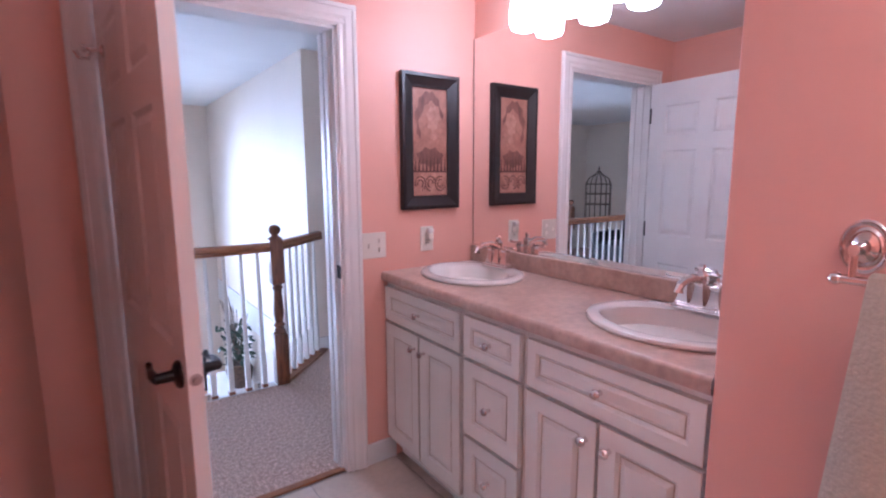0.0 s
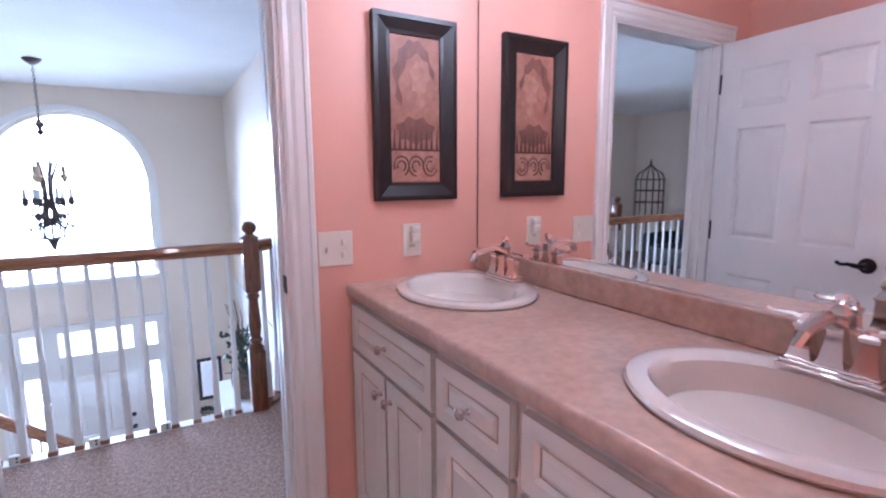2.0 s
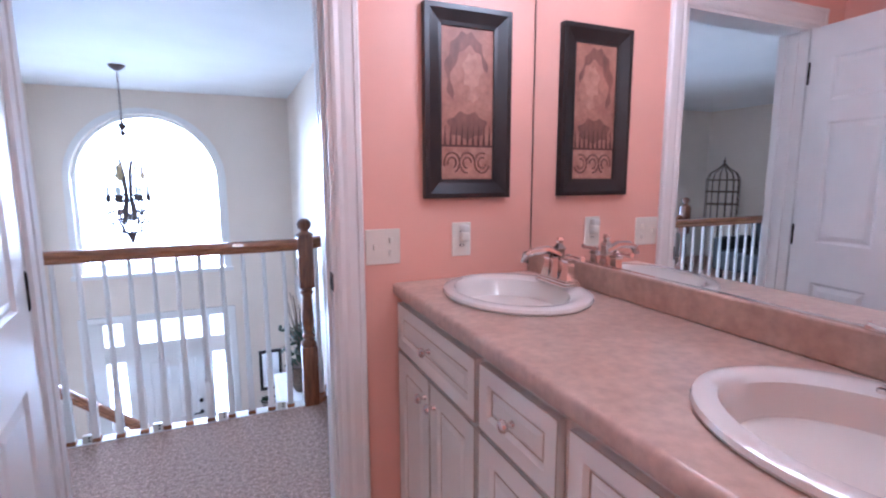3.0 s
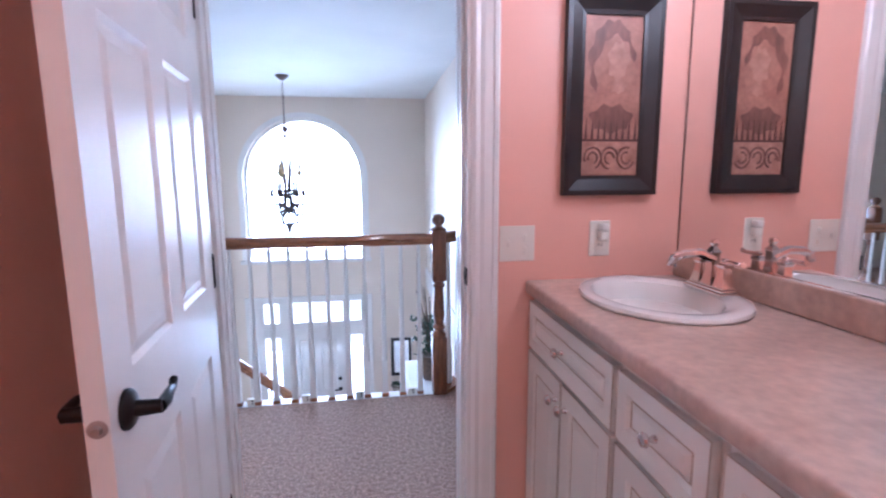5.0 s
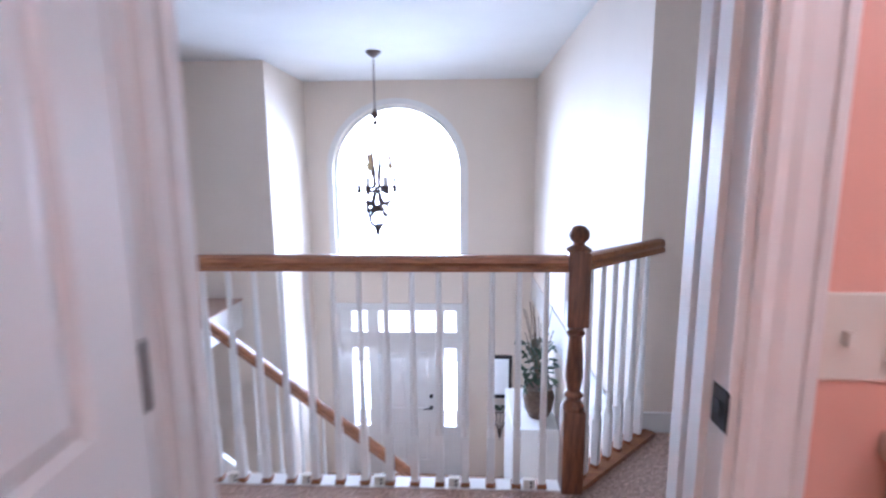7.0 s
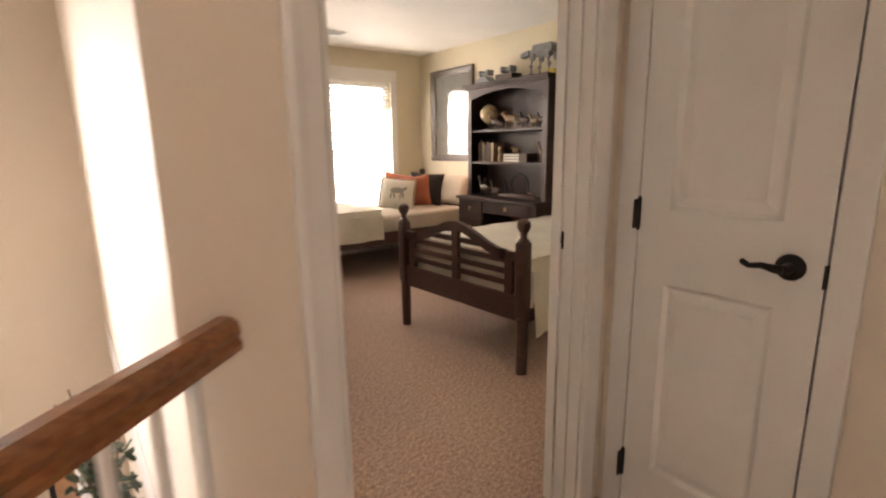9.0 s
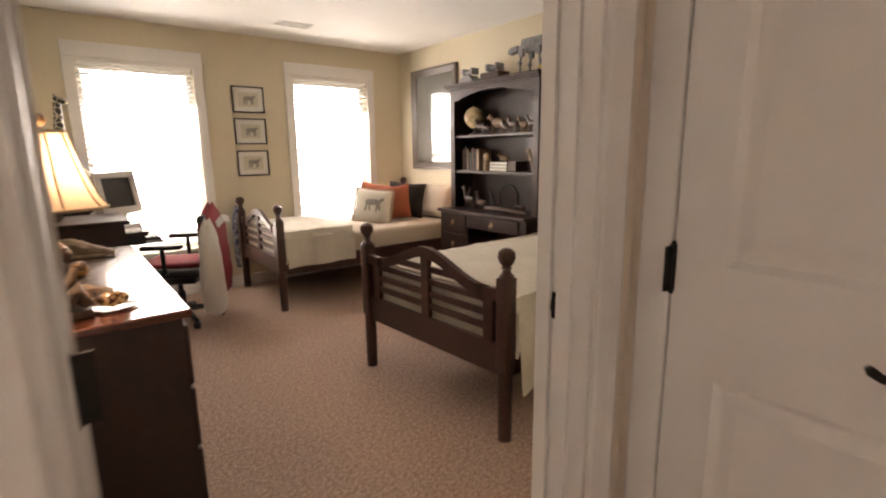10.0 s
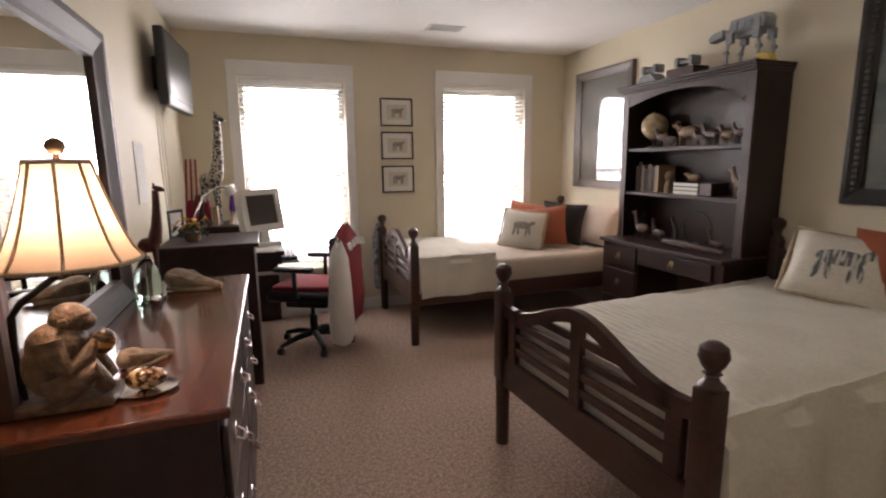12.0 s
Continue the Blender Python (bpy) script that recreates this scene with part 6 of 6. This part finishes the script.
bm = bmesh.new()
ball(bm, 0, 0, 0, 0.026, 0.020, 0.032, sub=3)
nut = solo("striped_ball", bm, mat("banded_orange_brown", (0.50, 0.25, 0.08), 0.35, dark=(0.05, 0.03, 0.02), scale=9, mix=0.06, stretch=(1, 1, 6)), "orange and dark banded seed pod held by the statue", "ornament", smooth=True)
nut.matrix_world = pose(0.738, 2.995, DRZ + 0.140, 0, 20, 0)

pl = empty("shell_dish", "spotted seashell on a small silver dish", "dish", pose(0.815, 3.0, DRZ))
bm = bmesh.new()
lathe(bm, [(0.040, 0), (0.050, 0.003), (0.070, 0.008), (0.070, 0.010), (0.045, 0.006)], 28, sy=0.8)
part("dish", bm, CHROME, pl, smooth=True)
bm = bmesh.new()
ball(bm, 0, 0, 0.034, 0.046, 0.032, 0.027, sub=3)
part("shell", bm, mat("spotted_shell", (0.55, 0.36, 0.18), 0.15, dark=(0.08, 0.03, 0.015), scale=70, mix=0.12, coat=0.5), pl, smooth=True)


def skull(x, y, z, s, heading, label):
    bm = bmesh.new()
    ball(bm, 0, 0, 0.04 * s, 0.05 * s, 0.035 * s, 0.038 * s, sub=3)
    tube(bm, [(0.03 * s, 0, 0.035 * s), (0.09 * s, 0, 0.025 * s), (0.15 * s, 0, 0.012 * s)], [0.03 * s, 0.02 * s, 0.010 * s], 9)
    for k in (-1, 1):
        tube(bm, [(-0.02 * s, k * 0.03 * s, 0.06 * s), (0.03 * s, k * 0.045 * s, 0.055 * s), (0.07 * s, k * 0.03 * s, 0.035 * s)], 0.008 * s, 6)
        tube(bm, [(-0.03 * s, k * 0.03 * s, 0.01 * s), (0.05 * s, k * 0.03 * s, 0.006 * s), (0.12 * s, k * 0.012 * s, 0.006 * s)], 0.008 * s, 6)
    ob = solo("animal_skull", bm, BONE, label, "skull", smooth=True)
    ob.matrix_world = pose(x, y, z, 0, 0, heading)


skull(0.745, 3.17, DRZ, 0.75, 40, "weathered brown animal skull on the dresser")
skull(0.73, 4.10, DRZ, 1.25, -18, "long pale animal skull on the dresser")
bm = bmesh.new()
lathe(bm, [(0.045, 0), (0.05, 0.01), (0.05, 0.10), (0.03, 0.14), (0.015, 0.16), (0.017, 0.165)], 20, (0.62, 4.05, DRZ))
jar = solo("glass_bottle", bm, clear("aqua_glass", (0.72, 0.93, 0.88), 0.03), "aqua glass bottle on the dresser", "bottle", smooth=True)
bm = bmesh.new()
box(bm, 0.60, 0.70, 3.88, 3.96, DRZ, DRZ + 0.012, bev=0.004)
solo("glass_coaster", bm, clear("aqua_glass_slab", (0.6, 0.9, 0.82), 0.05), "small aqua glass slab on the dresser", "ornament")
bm = bmesh.new()
ball(bm, 0.68, 3.86, DRZ + 0.02, 0.022, 0.022, 0.02, sub=3)
solo("glass_ball", bm, CHROME, "small shiny bauble on the dresser", "ornament", smooth=True)


def giraffe(x, y, z, h, material, label, heading=0):
    bm = bmesh.new()
    ball(bm, 0, 0, 0.40 * h, 0.10 * h, 0.055 * h, 0.075 * h, sub=3)
    for dx in (-0.06, 0.055):
        for dy in (-0.028, 0.028):
            tube(bm, [(dx * h, dy * h, 0), (dx * h, dy * h, 0.2 * h), (dx * h * 0.9, dy * h, 0.40 * h)], [0.016 * h, 0.014 * h, 0.03 * h], 7)
    tube(bm, [(0.05 * h, 0, 0.42 * h), (0.085 * h, 0, 0.58 * h), (0.10 * h, 0, 0.78 * h), (0.105 * h, 0, 0.93 * h)], [0.066 * h, 0.050 * h, 0.036 * h, 0.030 * h], 12)
    ball(bm, 0.135 * h, 0, 0.945 * h, 0.06 * h, 0.025 * h, 0.026 * h, sub=2, turn=Matrix.Rotation(radians(18), 3, "Y"))
    for k in (-1, 1):
        tube(bm, [(0.10 * h, k * 0.012 * h, 0.96 * h), (0.095 * h, k * 0.02 * h, 1.0 * h)], 0.006 * h, 5)
    ob = solo("giraffe_figurine", bm, material, label, "figurine", smooth=True)
    ob.matrix_world = pose(x, y, z, 0, 0, heading)


GSPOT = bpy.data.materials.new("giraffe_patches")
GSPOT.use_nodes = True
nt = GSPOT.node_tree
vo = nt.nodes.new("ShaderNodeTexVoronoi")
vo.feature = "DISTANCE_TO_EDGE"
vo.inputs["Scale"].default_value = 26
tc_ = nt.nodes.new("ShaderNodeTexCoord")
nt.links.new(tc_.outputs["Object"], vo.inputs["Vector"])
cr = nt.nodes.new("ShaderNodeValToRGB")
cr.color_ramp.elements[0].position, cr.color_ramp.elements[1].position = 0.06, 0.10
cr.color_ramp.elements[0].color, cr.color_ramp.elements[1].color = (0.5, 0.45, 0.36, 1), (0.05, 0.045, 0.045, 1)
nt.links.new(vo.outputs["Distance"], cr.inputs[0])
nt.links.new(cr.outputs[0], nt.nodes["Principled BSDF"].inputs["Base Color"])
giraffe(0.60, 4.24, DRZ, 0.47, mat("reddish_carved_wood", (0.13, 0.035, 0.025), 0.4, dark=(0.07, 0.02, 0.015), scale=30), "reddish-brown carved giraffe figurine on the dresser")

# ---- computer desk ----
cd = empty("computer_desk", "black-brown computer desk with raised side cabinet", "desk")
part("cabinet", bx(WX + 0.016, 1.03, 4.84, 5.34, 0.0, 0.888), CHERRY, cd)
part("cabinet_top", bx(WX + 0.016, 1.06, 4.81, 5.37, 0.888, 0.915, bev=0.005), CHERRY, cd)
part("worktop", bx(WX + 0.016, 1.22, 5.37, 6.21, 0.73, 0.76, bev=0.005), CHERRY, cd)
part("riser_shelf", bx(WX + 0.016, 0.92, 5.75, 6.21, 0.893, 0.915, bev=0.004), CHERRY, cd)
part("side_panel", bx(WX + 0.03, 1.18, 6.18, 6.205, 0.0, 0.73), CHERRY, cd)
part("riser_panel", bx(WX + 0.03, 0.90, 6.18, 6.205, 0.76, 0.893), CHERRY, cd)
part("riser_support", bx(WX + 0.03, 0.90, 5.76, 5.78, 0.76, 0.893), CHERRY, cd)
part("keyboard_tray", bx(0.85, 1.32, 5.42, 5.95, 0.66, 0.675, bev=0.003), DARK, cd)
part("tray_slide", bx(0.85, 1.2, 5.40, 5.42, 0.66, 0.73), DARK, cd)
kb = solo("keyboard", bx(1.16, 1.31, 5.46, 5.88, 0.676, 0.70, bev=0.005), DARK, "black keyboard on the pull-out tray", "keyboard")
for r_ in range(4):
    for k in range(11):
        part("key", bx(1.172 + r_ * 0.033, 1.197 + r_ * 0.033, 5.475 + k * 0.036, 5.503 + k * 0.036, 0.70, 0.706), DARK, kb)

mo = empty("monitor", "older grey-white flat monitor with dark screen", "monitor", pose(1.08, 5.62, 0.775, 0, 0, 40))
part("foot", bx(-0.11, 0.11, -0.08, 0.08, -0.014, 0.025, bev=0.01), BEIGEPC, mo)
part("neck", bx(-0.04, 0.04, -0.03, 0.03, 0.025, 0.12, bev=0.008), BEIGEPC, mo)
bm = bmesh.new()
for xa, xb, za, zb in ((-0.178, -0.132, 0.085, 0.405), (0.132, 0.178, 0.085, 0.405), (-0.132, 0.132, 0.085, 0.14), (-0.132, 0.132, 0.362, 0.405)):
    box(bm, xa, xb, -0.045, -0.015, za, zb)
box(bm, -0.168, 0.168, -0.015, 0.05, 0.102, 0.388, bev=0.015)
lean = pose(0, 0, 0.10, -9) @ pose(0, 0, -0.085)
part("housing", bm, BEIGEPC, mo).matrix_basis = lean
part("screen", bx(-0.14, 0.14, -0.030, -0.016, 0.135, 0.36), SCREEN, mo).matrix_basis = lean
for i in range(3):
    ob = solo("paper_sheet", bx(-0.10, 0.10, -0.14, 0.14, 0, 0.003), PAPER, "loose paper lying on the computer desk", "paper", group="papers on the computer desk")
    ob.matrix_world = pose(1.08, 5.50 + 0.01 * i, 0.761 + i * 0.0035, 0, 0, -12 + 9 * i)

giraffe(0.72, 5.95, 0.916, 0.86, GSPOT, "tall patterned giraffe statue behind the monitor", -20)
fp = empty("flower_arrangement", "small arrangement of yellow flowers and dark leaves", "flowers", pose(0.68, 5.02, 0.916))
bm = bmesh.new()
lathe(bm, [(0.035, 0), (0.05, 0.03), (0.045, 0.06)], 16)
part("bowl", bm, STONE, fp, smooth=True)
bm, bm2 = bmesh.new(), bmesh.new()
for i in range(60):
    a, r_1 = rnd.uniform(0, 6.28), rnd.uniform(0.01, 0.11)
    tgt, zz = (bm2, rnd.uniform(0.09, 0.15)) if i % 4 == 0 else (bm, rnd.uniform(0.03, 0.11))
    ball(tgt, math.cos(a) * r_1, math.sin(a) * r_1, zz, 0.03, 0.011, 0.005, sub=1, turn=Euler((rnd.uniform(-1, 1), rnd.uniform(-1, 1), rnd.uniform(0, 6))).to_matrix())
part("leaves", bm, LEAF, fp)
part("petals", bm2, mat("yellow_petals", (0.65, 0.33, 0.03), 0.6), fp, "yellow-orange petals")
pf = framed("photo_frame", "small dark photo frame standing on the cabinet", "photo frame", pose(0.56, 5.22, 1.008, 0, 0, 60), 0.13, 0.18, 0.018, 0.012, DARK, PAPER)
la = empty("lava_lamp", "purple lava lamp with silver base", "lamp", pose(0.88, 5.86, 0.916))
bm = bmesh.new()
lathe(bm, [(0.035, 0), (0.045, 0.005), (0.022, 0.06), (0.034, 0.11)], 18)
part("base", bm, CHROME, la, smooth=True)
bm = bmesh.new()
lathe(bm, [(0.034, 0.11), (0.036, 0.13), (0.02, 0.27)], 18)
part("bottle", bm, mat("purple_liquid", (0.16, 0.06, 0.40), 0.15), la, smooth=True)
bm = bmesh.new()
lathe(bm, [(0.02, 0.27), (0.014, 0.32)], 18)
part("cap", bm, CHROME, la, smooth=True)
dl = empty("desk_lamp", "silver gooseneck desk lamp", "lamp", pose(0.66, 5.30, 0.916))
bm = bmesh.new()
lathe(bm, [(0.06, 0), (0.06, 0.012), (0.015, 0.02)], 18)
part("base", bm, CHROME, dl, smooth=True)
bm = bmesh.new()
tube(bm, [(0, 0, 0.015), (0.0, 0.0, 0.12), (0.06, 0.05, 0.25), (0.15, 0.12, 0.31), (0.20, 0.16, 0.31)], 0.007, 8)
part("neck", bm, CHROME, dl, smooth=True)
bm = bmesh.new()
lathe(bm, [(0.015, 0.0), (0.03, -0.02), (0.042, -0.06)], 16, (0.21, 0.165, 0.315), turn=Euler((0.3, -0.4, 0)).to_matrix())
part("head", bm, BEIGEPC, dl, smooth=True)
for i, (mm, hh) in enumerate(((RED, 0.2), (BOOKC[1], 0.24), (RED, 0.18), (BOOKC[2], 0.15))):
    bm = bx(0.56 + 0.055 * i, 0.60 + 0.055 * i, 5.80, 5.93, 0.916, 0.916 + hh, bev=0.004)
    solo("desk_box", bm, mm, "upright box or binder on the desk riser", "box", group="boxes on the desk riser")
sticks = empty("long_sticks", "bundle of long dark red sticks on the desk", "sticks")
for k in range(3):
    bm = bmesh.new()
    tube(bm, [(0.56 + 0.03 * k, 5.62 + 0.02 * k, 0.761), (0.58 + 0.035 * k, 5.64, 1.1), (0.60 + 0.03 * k, 5.66, 1.42)], 0.008, 6)
    part("stick", bm, RED, sticks)

# office chair with jacket
oc = empty("office_chair", "black office chair with armrests and red seat", "office chair", pose(1.40, 5.42, 0, 0, 0, 62))
for k in range(5):
    a = radians(72 * k)
    bm = bmesh.new()
    tube(bm, [(0, 0, 0.11), (0.15 * math.cos(a), 0.15 * math.sin(a), 0.10), (0.28 * math.cos(a), 0.28 * math.sin(a), 0.065)], [0.025, 0.022, 0.016], 8)
    lg = part("leg", bm, DARK, oc, smooth=True)
    bm = bmesh.new()
    lathe(bm, [(0.026, -0.02), (0.028, 0.0), (0.026, 0.02)], 14, (0.28 * math.cos(a), 0.28 * math.sin(a), 0.028), turn=Matrix.Rotation(radians(90), 3, "X"))
    part("caster", bm, DARK, lg, smooth=True)
bm = bmesh.new()
lathe(bm, [(0.03, 0.09), (0.03, 0.25), (0.018, 0.25), (0.018, 0.42)], 14)
part("column", bm, DARK, oc, smooth=True)
part("seat", bx(-0.25, 0.25, -0.25, 0.25, 0.40, 0.48, bev=0.035, seg=3), DARK, oc, smooth=True)
part("seat_pad", bx(-0.21, 0.21, -0.21, 0.22, 0.479, 0.515, bev=0.016, seg=3), RED, oc, "crimson seat pad", smooth=True)
part("mechanism", bx(-0.13, 0.13, -0.16, 0.16, 0.33, 0.405, bev=0.02), DARK, oc)
bm = bmesh.new()
box(bm, -0.21, 0.21, -0.29, -0.22, 0.50, 0.87, bev=0.03, seg=3)
part("backrest", bm, DARK, oc, smooth=True)
bm = bmesh.new()
tube(bm, [(0, -0.1, 0.41), (0, -0.28, 0.43), (0, -0.30, 0.6)], 0.022, 8)
part("back_bracket", bm, DARK, oc)
for s in (-1, 1):
    bm = bmesh.new()
    tube(bm, [(s * 0.2, 0, 0.44), (s * 0.28, 0, 0.46), (s * 0.29, 0.0, 0.64)], 0.016, 8)
    box(bm, s * 0.29 - 0.035, s * 0.29 + 0.035, -0.14, 0.14, 0.64, 0.675, bev=0.014)
    part("armrest", bm, DARK, oc)
jk = empty("jacket", "crimson and white jacket draped over the chair back", "jacket", oc.matrix_world.copy())


def drape(x0, x1, y, top, low, swell, seed):
    bm = bmesh.new()
    nx, nz = 24, 24
    g = {}
    for i in range(nx + 1):
        for j in range(nz + 1):
            u, v = i / nx, j / nz
            r_1 = 0.055 + swell * v
            a = math.pi * 2 * u
            cx_, w_ = (x0 + x1) / 2, (x1 - x0) / 2
            rim = 0.30 + 0.70 * math.sin(min(1.0, v * 4.5) * math.pi / 2) - 0.25 * max(0.0, v - 0.75) / 0.25
            g[i, j] = bm.verts.new((cx_ + w_ * math.cos(a) * rim, y + r_1 * rim * math.sin(a) + 0.012 * noise.noise(Vector((u * 6, v * 5, seed))), top - (top - low) * v + 0.03 * math.sin(a * 3) * v * 0.3 - 0.06 * (1 - v) * abs(math.cos(a)) ** 2))
    for i in range(nx):
        for j in range(nz):
            bm.faces.new((g[i, j], g[i + 1, j], g[i + 1, j + 1], g[i, j + 1]))
    for j in (0, nz):
        bm.faces.new([g[i, j] for i in range(nx)])
    bmesh.ops.recalc_face_normals(bm, faces=bm.faces)
    return bm


part("body", drape(-0.26, 0.26, -0.28, 0.955, 0.24, 0.07, 2), RED, jk, "crimson jacket body", smooth=True)
for s in (-1, 1):
    part("sleeve", drape(s * 0.23 - 0.10, s * 0.23 + 0.10, -0.26 + 0.05 * s, 0.86, 0.13, 0.045, 4 + s), WHITEF, jk, "white jacket sleeve", smooth=True)
for k in range(5):
    bm = bmesh.new()
    box(bm, -0.022, 0.022, -0.009, 0.009, -0.026, 0.026, bev=0.004)
    part("lettering_bar", bm, WHITEF, jk, "white lettering patch").matrix_basis = pose(-0.14 + k * 0.07, -0.363, 0.80 + 0.012 * (2 - abs(k - 2)), -14)

# television on the wall
tv = empty("television", "black wall-mounted flat television on a bracket", "television", pose(0.635, 5.43, 1.955, 0, 0, 87))
part("housing", bx(-0.375, 0.375, -0.012, 0.045, -0.222, 0.222, bev=0.012), DARK, tv)
part("screen", bx(-0.345, 0.345, -0.016, -0.0125, -0.165, 0.198), SCREEN, tv)
part("bracket", bx(-0.1, 0.1, 0.045, 0.125, -0.1, 0.1), DARK, tv)
for k in range(3):
    bm = bmesh.new()
    tube(bm, [(0.512, 5.28 + 0.09 * k, 1.76), (0.51, 5.27 + 0.10 * k, 1.4), (0.512, 5.30 + 0.08 * k, 1.05)], 0.004, 6)
    solo("cable", bm, PLASTIC, "white cable hanging from the television", "cable")
solo("wall_calendar", bx(0.501, 0.504, 4.62, 4.84, 1.18, 1.50), PAPER, "white paper sheet pinned to the wall", "paper")

# ---- bathroom floor tiles ----
me = None
for i in range(5):
    for j in range(8):
        x, y = -1.19 + 0.45 * i, -0.002 - 0.45 * j
        x1, y1 = min(x + 0.445, 0.66), y - 0.445
        if x1 - x < 0.05:
            continue
        ob = part("tile", bx(x, x1, max(y1, -3.39), y, -0.0035, 0.002, bev=0.0015, seg=1), TILE, bath_floor)
